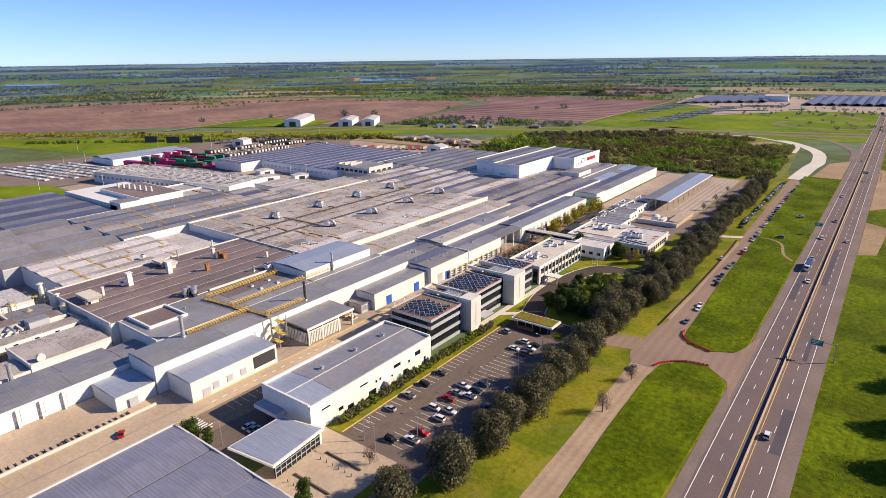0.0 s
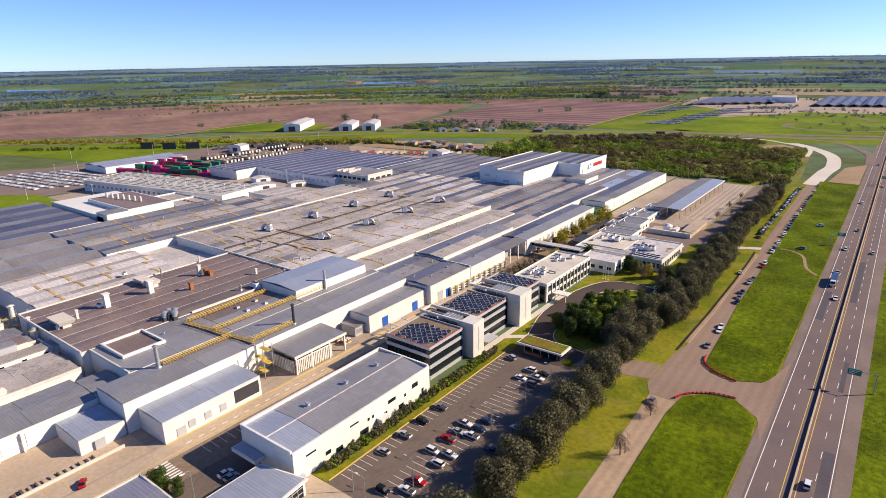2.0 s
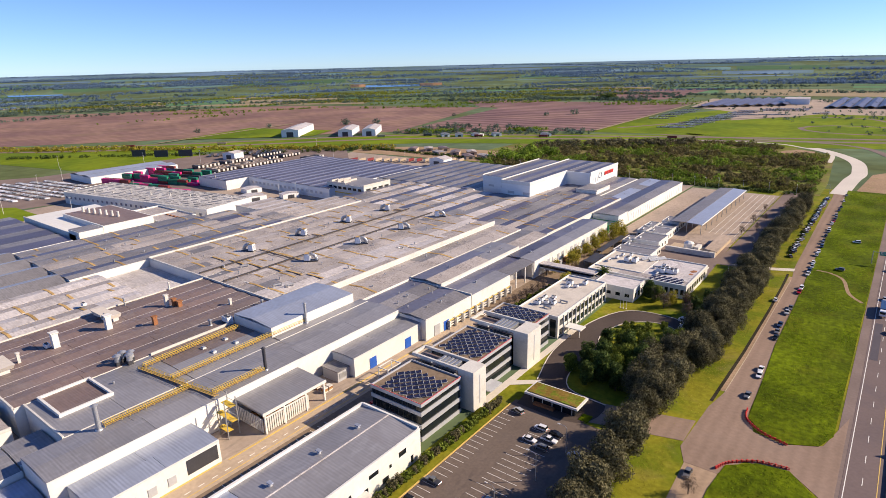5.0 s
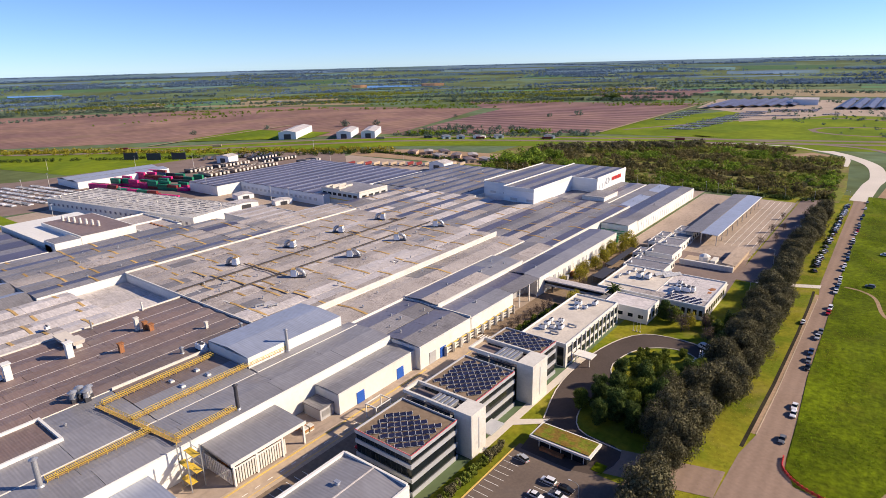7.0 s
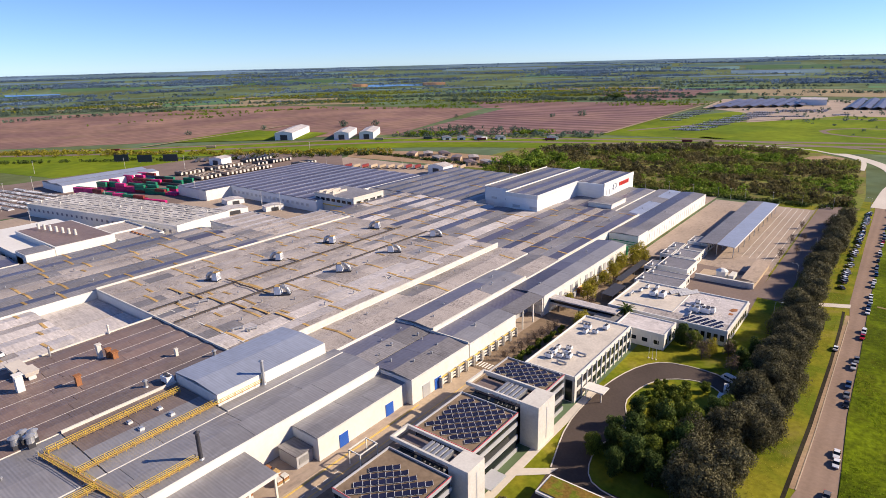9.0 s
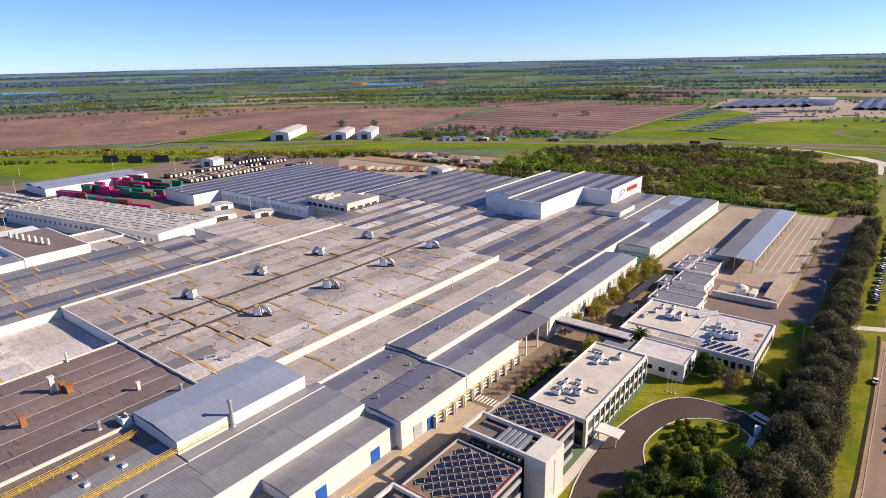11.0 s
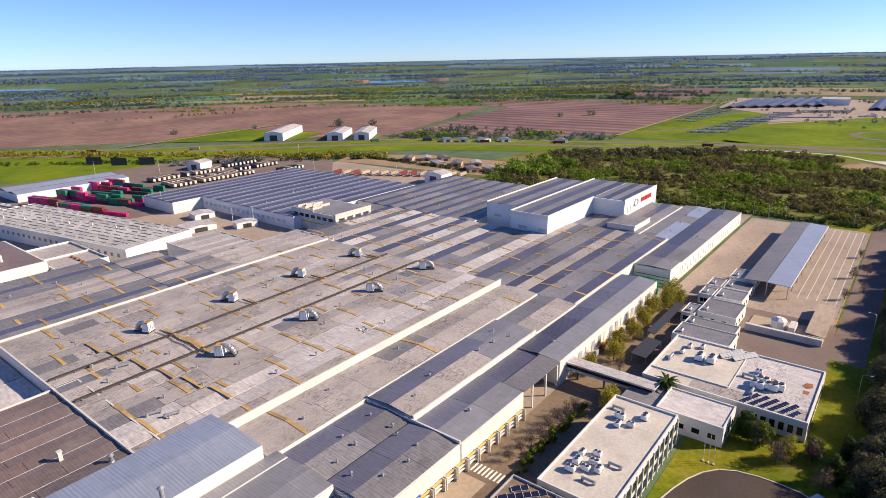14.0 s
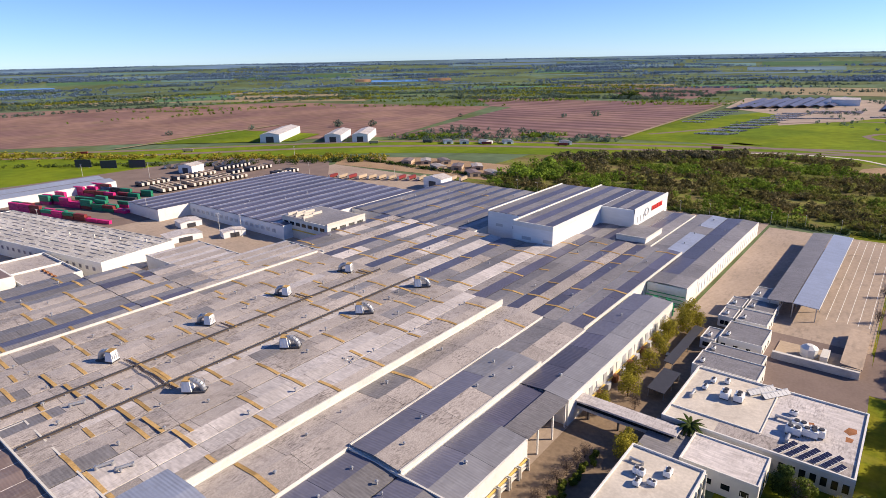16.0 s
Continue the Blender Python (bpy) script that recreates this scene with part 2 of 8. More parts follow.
M["field_purple"] = mat("furrowed_field", (0.175, 0.108, 0.112), 0.95, 0.0, (0.005, 0.16), (0.05, 0.16), second=(0.007, (0.225, 0.142, 0.130)), bands=("Y", 38.0, 0.26, 4.0))
# Stubble tan, greyed somewhat to take in distance haze.
M["field_tan"] = mat("stubble_field", (0.29, 0.235, 0.15), 0.95, 0.0, (0.006, 0.1), (0.06, 0.10))
# Crop green with a little distance haze mixed into the colour.
M["field_green"] = mat("crop_field", (0.085, 0.17, 0.085), 0.95, 0.0, (0.006, 0.15), (0.06, 0.12), rand=0.3)
# The blue-green is distance haze put into the colour, not a crop.
M["field_hazed"] = mat("hazed_far_field", (0.105, 0.185, 0.185), 0.95, 0.0, (0.003, 0.2), (0.03, 0.15), rand=0.3)
M["scrub_soil"] = mat("scrub_soil", (0.15, 0.175, 0.035), 0.95, 0.0, (0.02, 0.3), (0.3, 0.3), second=(0.03, (0.17, 0.14, 0.06)))
M["leaf_dark"] = mat("leaf_dark", (0.122, 0.112, 0.060), 0.65, 0.0, (0.15, 0.15), (1.0, 0.2), island=0.6, rand=0.15, leaf=0.15)
M["leaf_green"] = mat("leaf_green", (0.125, 0.16, 0.026), 0.6, 0.0, (0.15, 0.15), (1.0, 0.2), island=0.55, rand=0.2, leaf=0.25)
M["leaf_pine"] = mat("leaf_pine", (0.06, 0.09, 0.022), 0.6, 0.0, (0.15, 0.15), (1.0, 0.2), island=0.5, rand=0.2, leaf=0.2)
M["leaf_yellow"] = mat("leaf_yellow", (0.29, 0.255, 0.035), 0.6, 0.0, (0.1, 0.2), (0.8, 0.2), island=0.5, rand=0.2, leaf=0.4)
M["leaf_scrub"] = mat("leaf_scrub", (0.165, 0.175, 0.042), 0.7, 0.0, (0.012, 0.35), (0.08, 0.25), island=0.5, second=(0.02, (0.145, 0.12, 0.055)), leaf=0.4)
# Distance haze is tinted into both leaf colours: paler and bluer than the foliage.
M["leaf_far_hazed"] = mat("leaf_far_hazed", (0.105, 0.150, 0.115), 0.8, 0.0, (0.003, 0.3), (0.03, 0.25), island=0.4, leaf=0.35)
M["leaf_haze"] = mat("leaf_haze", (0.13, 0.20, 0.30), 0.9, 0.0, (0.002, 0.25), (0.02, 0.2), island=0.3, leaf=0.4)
# Backdrop land: horizon haze painted in as a blue-green base colour.
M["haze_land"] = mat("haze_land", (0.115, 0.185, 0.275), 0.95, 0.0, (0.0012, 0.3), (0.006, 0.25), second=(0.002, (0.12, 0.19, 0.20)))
M["leaf_mound"] = mat("leaf_mound", (0.15, 0.225, 0.03), 0.7, 0.0, (0.015, 0.3), (0.1, 0.25), island=0.5, leaf=0.4)
M["thicket"] = mat("thicket", (0.13, 0.115, 0.05), 0.8, 0.0, (0.02, 0.3), (0.1, 0.25), island=0.45, leaf=0.3)
M["twig"] = mat("bare_twigs", (0.16, 0.115, 0.085), 0.8, 0.0, (0.2, 0.2), (1.0, 0.2), island=0.4)
M["tuft"] = mat("grass_tuft", (0.135, 0.215, 0.006), 0.9, 0.0, (0.03, 0.3), (0.5, 0.2), island=0.5, leaf=0.3)
M["bark"] = mat("bark", (0.12, 0.09, 0.07), 0.9, 0.0, (0.3, 0.2), (2.0, 0.2))
M["solar"] = mat("solar_cells", (0.022, 0.024, 0.055), 0.18, 0.1, (0.3, 0.1), (2.0, 0.1), rand=0.2)
M["tyre"] = mat("tyre", (0.02, 0.02, 0.02), 0.85)
M["sedum"] = mat("sedum_roof", (0.14, 0.165, 0.02), 0.95, 0.0, (0.3, 0.3), (1.5, 0.3), second=(0.4, (0.19, 0.12, 0.03)))
M["green_paint"] = mat("green_paint", (0.02, 0.22, 0.10), 0.5)
M["sign"] = mat("sign_green", (0.0, 0.20, 0.13), 0.5)
M["water"] = mat("water", (0.05, 0.12, 0.2), 0.1)
PAINTS = {k: mat("car_" + k, c, 0.25, 0.15, (0.5, 0.03), (3.0, 0.03)) for k, c in dict(
    white=(0.75, 0.76, 0.78), silver=(0.42, 0.44, 0.47), grey=(0.16, 0.17, 0.19), black=(0.015, 0.016, 0.02), red=(0.42, 0.012, 0.02), blue=(0.03, 0.06, 0.14)).items()}
BOXES = {k: mat("box_" + k, c, 0.5, 0.0, (0.1, 0.1), (0.8, 0.12), ribs=("X", 0.4, 0.05), rand=0.15) for k, c in dict(
    magenta=(0.58, 0.02, 0.17), green=(0.01, 0.20, 0.11), maroon=(0.20, 0.03, 0.03), blue=(0.04, 0.14, 0.30), tan=(0.42, 0.33, 0.24), dark=(0.05, 0.05, 0.06)).items()}


# ---- mesh helpers ----
def box(bm, x0, x1, y0, y1, z0, z1, bevel=0.0):
    v = [bm.verts.new(p) for p in ((x0, y0, z0), (x1, y0, z0), (x1, y1, z0), (x0, y1, z0), (x0, y0, z1), (x1, y0, z1), (x1, y1, z1), (x0, y1, z1))]
    f = [bm.faces.new([v[i] for i in q]) for q in ((3, 2, 1, 0), (4, 5, 6, 7), (0, 1, 5, 4), (1, 2, 6, 5), (2, 3, 7, 6), (3, 0, 4, 7))]
    if bevel:
        bmesh.ops.bevel(bm, geom=list({e for q in f for e in q.edges}), offset=bevel, segments=2, affect="EDGES")
    return bm


def prism(bm, poly, z0, z1):
    """An upright solid over a counter-clockwise outline."""
    lo, hi = [bm.verts.new((x, y, z0)) for x, y in poly], [bm.verts.new((x, y, z1)) for x, y in poly]
    bm.faces.new(hi)
    bm.faces.new(lo[::-1])
    for i in range(len(poly)):
        j = (i + 1) % len(poly)
        bm.faces.new((lo[i], lo[j], hi[j], hi[i]))
    return bm


def tube(bm, a, b, r0, r1=None, n=8):
    """A tapered round bar from a to b."""
    a, b = Vector(a), Vector(b)
    m = Matrix.Translation((a + b) / 2) @ (b - a).to_track_quat("Z", "Y").to_matrix().to_4x4()
    bmesh.ops.create_cone(bm, cap_ends=True, segments=n, radius1=r0, radius2=r0 if r1 is None else r1, depth=(b - a).length, matrix=m)
    return bm


def finish(name, bm, material, loc=(0, 0, 0)):
    bmesh.ops.translate(bm, vec=[-c for c in loc], verts=bm.verts)
    bm.normal_update()
    me = bpy.data.meshes.new(name)
    bm.to_mesh(me)
    bm.free()
    me.materials.append(material)
    return me


def base_of(ob):
    at = Vector(ob.location)
    while ob.parent:
        ob = ob.parent
        at += Vector(ob.location)
    return at


def part(name, bm, material, parent, label=""):
    ob = new(name, finish(name, bm, material, base_of(parent)))
    ob.parent = parent
    if label:
        tagged(ob, label)
    return ob


def thing(name, x, y, z, label, category, group="", kind=""):
    ob = new(name)
    ob.location = (x, y, z)
    return tagged(ob, label, category, group, kind)


def solo(name, bm, material, label, category, group="", kind=""):
    return tagged(new(name, finish(name, bm, material)), label, category, group, kind)


def mesh_np(name, verts, quads, material):
    me = bpy.data.meshes.new(name)
    me.vertices.add(len(verts))
    me.vertices.foreach_set("co", np.asarray(verts, np.float32).ravel())
    me.loops.add(quads.size)
    me.loops.foreach_set("vertex_index", quads.astype(np.int32).ravel())
    me.polygons.add(len(quads))
    me.polygons.foreach_set("loop_start", np.arange(0, quads.size, 4, dtype=np.int32))
    me.update(calc_edges=True)
    me.materials.append(material)
    return me


RNG = np.random.default_rng(7)


def leaves(centres, size, out=None):
    """One tilted leaf spray (a bent quad) at each centre, facing roughly along out, the way from its clump's middle."""
    n = len(centres)
    face = RNG.normal(size=(n, 3))
    if out is not None:
        face = out / (np.linalg.norm(out, axis=1)[:, None] + 1e-6) + face * 0.38
    face /= np.linalg.norm(face, axis=1)[:, None]
    a = np.cross(face, RNG.normal(size=(n, 3)))
    a /= np.linalg.norm(a, axis=1)[:, None]
    b = np.cross(face, a)
    s = (np.asarray(size) * RNG.uniform(0.6, 1.3, n))[:, None]
    k = RNG.uniform(0.5, 1.0, (n, 1))
    v = np.stack([centres - a * s, centres + b * s * k * 0.8, centres + a * s, centres - b * s * k], 1).reshape(-1, 3)
    return v, np.arange(4 * n).reshape(-1, 4)


def blob_points(n, r, squash=1.0):
    """Points near the skin of an uneven ball."""
    d = RNG.normal(size=(n, 3))
    d /= np.linalg.norm(d, axis=1)[:, None]
    return d * (r * RNG.uniform(0.55, 1.05, (n, 1))) * (1, 1, squash)


def sheet(name, poly, z, material, label, category="ground", kind="structure"):
    """A ground surface with a real edge: a thin slab over an outline."""
    return solo(name, prism(bmesh.new(), poly, z - 0.25, z), material, label, category, "", kind)


def ribbon(pts, width):
    """The outline of a band of that width along a line of points."""
    left, right = [], []
    for i, p in enumerate(pts):
        a, b = Vector(pts[max(i - 1, 0)]), Vector(pts[min(i + 1, len(pts) - 1)])
        d = (b - a).normalized()
        left.append((p[0] - d.y * width / 2, p[1] + d.x * width / 2))
        right.append((p[0] + d.y * width / 2, p[1] - d.x * width / 2))
    return right + left[::-1]


def curve_pts(pts, n=8):
    """A smooth line through points."""
    out = []
    for i in range(len(pts) - 1):
        p = [Vector(pts[min(max(i + k, 0), len(pts) - 1)]) for k in (-1, 0, 1, 2)]
        for s in range(n):
            t = s / n
            out.append(tuple(0.5 * (2 * p[1] + (p[2] - p[0]) * t + (2 * p[0] - 5 * p[1] + 4 * p[2] - p[3]) * t * t + (3 * p[1] - p[0] - 3 * p[2] + p[3]) * t ** 3)))
    return out + [tuple(pts[-1])]


# ---- ground, fields, roads ----
def terrain(x, y):
    """Height of the plain: flat near by, raised far off so the horizon fits the camera's view."""
    r = math.hypot(x + 60, y - 80)
    s = max(0.0, (r - 2400) / 2450)
    return 82.0 * s * s * (3 - 2 * s) if s < 1 else 82.0


def ground_mesh():
    bm = bmesh.new()
    rings, spokes = [0, 300, 800, 1400, 2000, 2400, 2650, 2900, 3150, 3400, 3700, 4000, 4300, 4600, 4850], 96
    rows = []
    for r in rings[1:]:
        rows.append([bm.verts.new((-60 + r * math.sin(2 * math.pi * k / spokes), 80 + r * math.cos(2 * math.pi * k / spokes),
                                   terrain(-60 + r * math.sin(2 * math.pi * k / spokes), 80 + r * math.cos(2 * math.pi * k / spokes)))) for k in range(spokes)])
    mid = bm.verts.new((-60, 80, 0))
    for k in range(spokes):
        j = (k + 1) % spokes
        bm.faces.new((mid, rows[0][j], rows[0][k]))
        for a, b in zip(rows, rows[1:]):
            bm.faces.new((a[k], a[j], b[j], b[k]))
    return bm


g = solo("ground", ground_mesh(), M["plain"], "green pampas grassland, raised far off so the horizon fits the camera's view", "ground", "", "structure")


def field(poly, material, label, lift=0.12):
    """A field draped on the plain, cut into cells so that it follows the rise."""
    bm = bmesh.new()
    lift += 0.025 * (len(bpy.data.objects) % 17)
    (x0, y0), (x1, y1), (x2, y2), (x3, y3) = poly
    n = 6
    v = [[None] * (n + 1) for _ in range(n + 1)]
    for i in range(n + 1):
        for j in range(n + 1):
            s, t = i / n, j / n
            x = (x0 * (1 - s) + x1 * s) * (1 - t) + (x3 * (1 - s) + x2 * s) * t
            y = (y0 * (1 - s) + y1 * s) * (1 - t) + (y3 * (1 - s) + y2 * s) * t
            v[i][j] = bm.verts.new((x, y, terrain(x, y) + lift))
    for i in range(n):
        for j in range(n):
            bm.faces.new((v[i][j], v[i + 1][j], v[i + 1][j + 1], v[i][j + 1]))
    return solo("field", bm, material, label, "field", "fields of the plain", "structure")


# the big ploughed field behind the far motorway, and its neighbours
field([(-1190, 350), (-1012, 548), (-1500, 1200), (-2010, 540)], M["field"], "brown freshly ploughed field behind the far motorway")
field([(-1012, 548), (-728, 812), (-905, 1330), (-1500, 1200)], M["field"], "brown ploughed field behind the white sheds")
field([(-985, 560), (-1035, 735), (-850, 775), (-815, 700)], M["meadow"], "green meadow round the white sheds", 0.6)
field([(-722, 800), (-440, 964), (-472, 1640), (-905, 1560)], M["field_purple"], "purple-brown ploughed field with curved furrows")
field([(-905, 1330), (-800, 1345), (-830, 1640), (-1120, 1560)], M["field_purple"], "purple-brown ploughed corner beside the thicket")
field([(-1040, 2060), (-670, 1705), (-575, 1735), (-590, 2380)], M["field_purple"], "purple-brown far ploughed field behind the hedge")
field([(-440, 966), (-434, 966), (-460, 1690), (-467, 1690)], M["field_tan"], "straight pale dirt track between field and car yard", 0.7)
field([(-1900, 1000), (-1330, 1340), (-1420, 1480), (-2200, 1150)], M["field_tan"], "pale tan field margin beyond the ploughed land")
field([(-420, 1960), (140, 1960), (140, 2260), (-480, 2260)], M["field_tan"], "tan stubble field beyond the car yard")
field([(-972, 512), (-965, 516), (-1018, 826), (-1026, 826)], M["field_tan"], "pale dirt track between field and meadow", 0.8)
FIELD_KINDS = [(M["field_green"], "green far crop field"), (M["field"], "brown far ploughed field"), (M["field_tan"], "tan far stubble field"), (M["field_green"], "deep green far pasture")]
rf = random.Random(11)
for ring in range(7):
    r = 2050 + ring * 300
    az = -92.0
    while az < 14:
        w = rf.uniform(5, 11)
        if rf.random() < 0.7:
            a, b, r1 = radians(az), radians(az + w * 0.92), r + rf.uniform(120, 260)
            # from the third ring on, most field colours have haze painted in
            m, lab = FIELD_KINDS[rf.choice((0, 0, 1, 2, 3, 0))] if ring < 2 else (M[rf.choice(("field_hazed", "field_hazed", "field_green", "haze_land"))], "far field coloured blue-green for haze")
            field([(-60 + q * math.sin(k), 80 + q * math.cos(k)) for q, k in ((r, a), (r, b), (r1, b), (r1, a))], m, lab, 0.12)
        az += w

# backdrop ring at the horizon, its haze painted into the surface colour
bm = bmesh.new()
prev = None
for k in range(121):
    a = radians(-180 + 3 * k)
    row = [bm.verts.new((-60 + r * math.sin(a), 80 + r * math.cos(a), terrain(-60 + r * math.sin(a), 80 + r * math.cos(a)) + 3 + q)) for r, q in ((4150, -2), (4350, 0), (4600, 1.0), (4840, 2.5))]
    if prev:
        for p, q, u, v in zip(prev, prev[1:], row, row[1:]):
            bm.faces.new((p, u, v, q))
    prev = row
solo("backdrop", bm, M["haze_land"], "land along the horizon, haze painted blue-green into its colour", "backdrop", "", "structure")

# grass verges near by
sheet("verge", [(-12, -300), (160, -300), (160, 1300), (-12, 1300)], 0.10, M["grass"], "bright green mown verge beside the motorway", "grass")
sheet("lawn", [(-135, 20), (-36, 20), (-36, 640), (-135, 640)], 0.06, M["grass_dry"], "yellowish green grass strip along the service road", "grass")

# the motorway
sheet("road", [(-37.2, -300), (-11.2, -300), (-11.2, 2600), (-37.2, 2600)], 0.12, M["shoulder"], "grey-brown paved shoulders of the motorway", "road")
sheet("road", [(-34.0, -300), (-15.2, -300), (-15.2, 2600), (-34.0, 2600)], 0.16, M["highway"], "grey asphalt dual carriageway", "road")
for x, w, m in ((-33.3, 0.22, "line"), (-26.1, 0.2, "line_y"), (-22.9, 0.2, "line_y"), (-15.8, 0.22, "line")):
    solo("road_line", box(bmesh.new(), x - w / 2, x + w / 2, -300, 2600, 0.10, 0.19), M[m], "painted edge line on the motorway", "line", "edge lines", "structure")
dash = finish("lane_dash", box(bmesh.new(), -0.09, 0.09, -2.0, 2.0, -0.05, 0.0), M["line"])
road_marks = thing("lane_dashes", -24, 0, 0, "white dashed lane marks on the motorway", "lane mark", "", "structure")
for x in (-29.5, -19.3):
    for k in range(95):
        ob = new("lane_dash", dash)
        ob.parent, ob.location = road_marks, (x + 24, 40 + k * 11.8, 0.195)
for x0, x1, y0, y1 in ((-18.9, -16.2, 120, 138), (-18.9, -16.1, 168, 196), (-18.9, -17.4, 236, 262), (-32.8, -30.2, 300, 340), (-22.3, -19.8, 330, 400)):
    solo("road_patch", box(bmesh.new(), x0, x1, y0, y1, 0.1, 0.178), M["patch"], "darker new asphalt patch", "road patch", "repairs", "structure")
bm = bmesh.new()
prism(bm, [(-24.3, -300), (-23.7, -300), (-23.7, 2600), (-24.3, 2600)], 0.1, 0.4)
prism(bm, [(-24.15, -300), (-23.85, -300), (-23.85, 2600), (-24.15, 2600)], 0.4, 1.05)
solo("median_barrier", bm, M["concrete"], "pale concrete barrier between the carriageways", "barrier", "", "structure")

# service road, its junction and the concrete curve beyond
sheet("road", [(-74, 205), (-62, 205), (-61.4, 232), (-62.0, 259), (-63.6, 293), (-63.9, 346), (-65.0, 405), (-65.6, 521), (-67.2, 640), (-76, 640), (-74.9, 604), (-74.0, 515), (-72.2, 400), (-70.5, 380), (-70.2, 276), (-70.8, 245), (-73, 232)], 0.11, M["service"], "tan-grey service road with queued cars", "road")
sheet("road", ribbon(curve_pts([(-62, -60), (-63.5, 60), (-64.5, 140), (-67, 215)]), 9), 0.10, M["dust"], "dusty southern part of the service road", "road")
sheet("road", [(-74, 205), (-71, 198), (-62, 198), (-57, 208), (-46, 210.5), (-38, 203), (-35, 190), (-35, 250), (-40, 229), (-49, 223.5), (-58, 225), (-62, 238), (-70.6, 238), (-72.5, 223)], 0.135, M["service"], "junction slip between service road and motorway", "road")
sheet("road", [(-104, 200), (-74, 208), (-74, 221), (-104, 213)], 0.125, M["service"], "factory entrance road", "road")
CURVE = curve_pts([(-72, 620), (-69, 690), (-66, 740), (-78, 820), (-125, 900), (-200, 950), (-300, 985)], 10)
sheet("road", ribbon(CURVE, 13), 0.13, M["concrete_new"], "pale new concrete road curving away", "road")
sheet("dirt_patch", [(-62, 630), (-38, 640), (-38, 760), (-55, 730)], 0.12, M["dirt"], "bare orange earth beside the new road", "ground")
sheet("dirt_patch", [(-104, 20), (-97, 20), (-89, 205), (-95, 205)], 0.075, M["dirt"], "worn earth under the roadside trees", "ground")
sheet("dirt_patch", [(-11, 395), (-2, 400), (2, 470), (-11, 480)], 0.125, M["dirt"], "bare earth pull-in beside the motorway", "ground")
sheet("dirt_patch", [(-11, 520), (4, 540), (4, 700), (-11, 720)], 0.125, M["dirt"], "bare earth track beside the motorway", "ground")
NORTH = [(-67.1, 640), (-65.6, 521), (-65.0, 405), (-63.9, 346), (-63.5, 293), (-61.9, 259), (-61, 232), (-56, 226.5), (-48.5, 224), (-41, 228), (-38, 236), (-37.5, 420), (-37.5, 640)]
SOUTH = [(-58.5, 20), (-40, 20), (-37.4, 190), (-38.5, 202), (-46, 210.5), (-54, 209), (-61, 203), (-62.4, 190), (-61.5, 150), (-59.5, 110)]
sheet("verge", NORTH, 0.30, M["grass"], "bright green grass island north of the junction", "grass")
sheet("verge", SOUTH, 0.30, M["grass"], "bright green grass island south of the junction", "grass")
sheet("dirt_patch", ribbon(curve_pts([(-62, 402), (-55, 400), (-49, 392), (-45, 372), (-39, 362)]), 1.6), 0.32, M["dirt"], "worn brown track across the grass", "ground")
# ditch and kerb line beside the service road
sheet("road", [(-90, 386), (-71.5, 394), (-71.5, 399), (-90, 391)], 0.115, M["concrete_new"], "pale side path from the works to the service road", "pavement")
sheet("dirt_patch", ribbon([(-71.7, 245), (-71.0, 290), (-71.1, 340), (-71.4, 384)], 1.7), 0.085, M["dirt"], "bare earth bank between ditch and road", "ground")
# no hollow is dug: a flat dark strip paints the ditch's shade
solo("ditch", prism(bmesh.new(), ribbon([(-73.2, 236), (-72.3, 280), (-72.2, 330), (-72.7, 368), (-73.4, 388)], 1.1), 0.0, 0.095), M["ditch"], "flat dark strip for the shaded drainage ditch along the service road", "ditch", "", "structure")
solo("kerb", prism(bmesh.new(), ribbon([(-70.9, 245), (-70.4, 276), (-70.6, 378)], 0.3), 0.0, 0.2), M["concrete"], "low concrete kerb", "kerb", "", "structure")

# factory ground
sheet("yard", [(-620, -60), (-166, -60), (-166, 80), (-181, 80), (-181, 600), (-620, 600)], 0.08, M["yard"], "worn concrete ground under the factory", "ground")
sheet("yard", [(-181, -30), (-173, -30), (-173, 250), (-181, 250)], 0.12, M["concrete"], "tan concrete lane along the workshop", "road")
sheet("yard", [(-213, -30), (-182, -30), (-182, 80), (-213, 80)], 0.13, M["concrete"], "tan concrete yard with stored steel", "ground")
sheet("road", [(-173, -30), (-163, -30), (-159.7, 160), (-159.7, 250), (-173, 250)], 0.125, M["lane"], "dark asphalt inner lane", "road")
sheet("yard", [(-181, 250), (-157, 250), (-157, 420), (-181, 420)], 0.12, M["lane"], "earthy lane beside the long hall", "road")
sheet("yard", [(-166, 72), (-166, 92), (-160, 96), (-143, 96), (-143, 72)], 0.10, M["asphalt"], "dark asphalt forecourt in the shade of the entrance", "ground")
solo("road_line", box(bmesh.new(), -180.9, -180.3, 84, 119, 0.10, 0.2), M["line_y"], "yellow kerb line along the workshop wall", "line", "kerb lines", "structure")
solo("road_line", box(bmesh.new(), -180.2, -179.6, 121, 218, 0.10, 0.2), M["line_y"], "yellow kerb line along the workshop wall", "line", "kerb lines", "structure")
for k in range(22):
    solo("bay_line", box(bmesh.new(), -171.4, -166.4, 90 + k * 2.9, 90.14 + k * 2.9, 0.10, 0.18), M["line"], "white bay line beside the inner lane", "line", "lane bay lines", "structure")
    solo("lane_dash", box(bmesh.new(), -176.4, -176.2, 88 + k * 4.2, 89.8 + k * 4.2, 0.10, 0.2), M["line"], "short white dash along the inner lane", "line", "inner lane dashes", "structure")
sheet("parking_lot", [(-127.5, 99), (-94.5, 99), (-94.5, 199), (-127.5, 199)], 0.13, M["asphalt"], "dark asphalt staff car park", "parking lot")
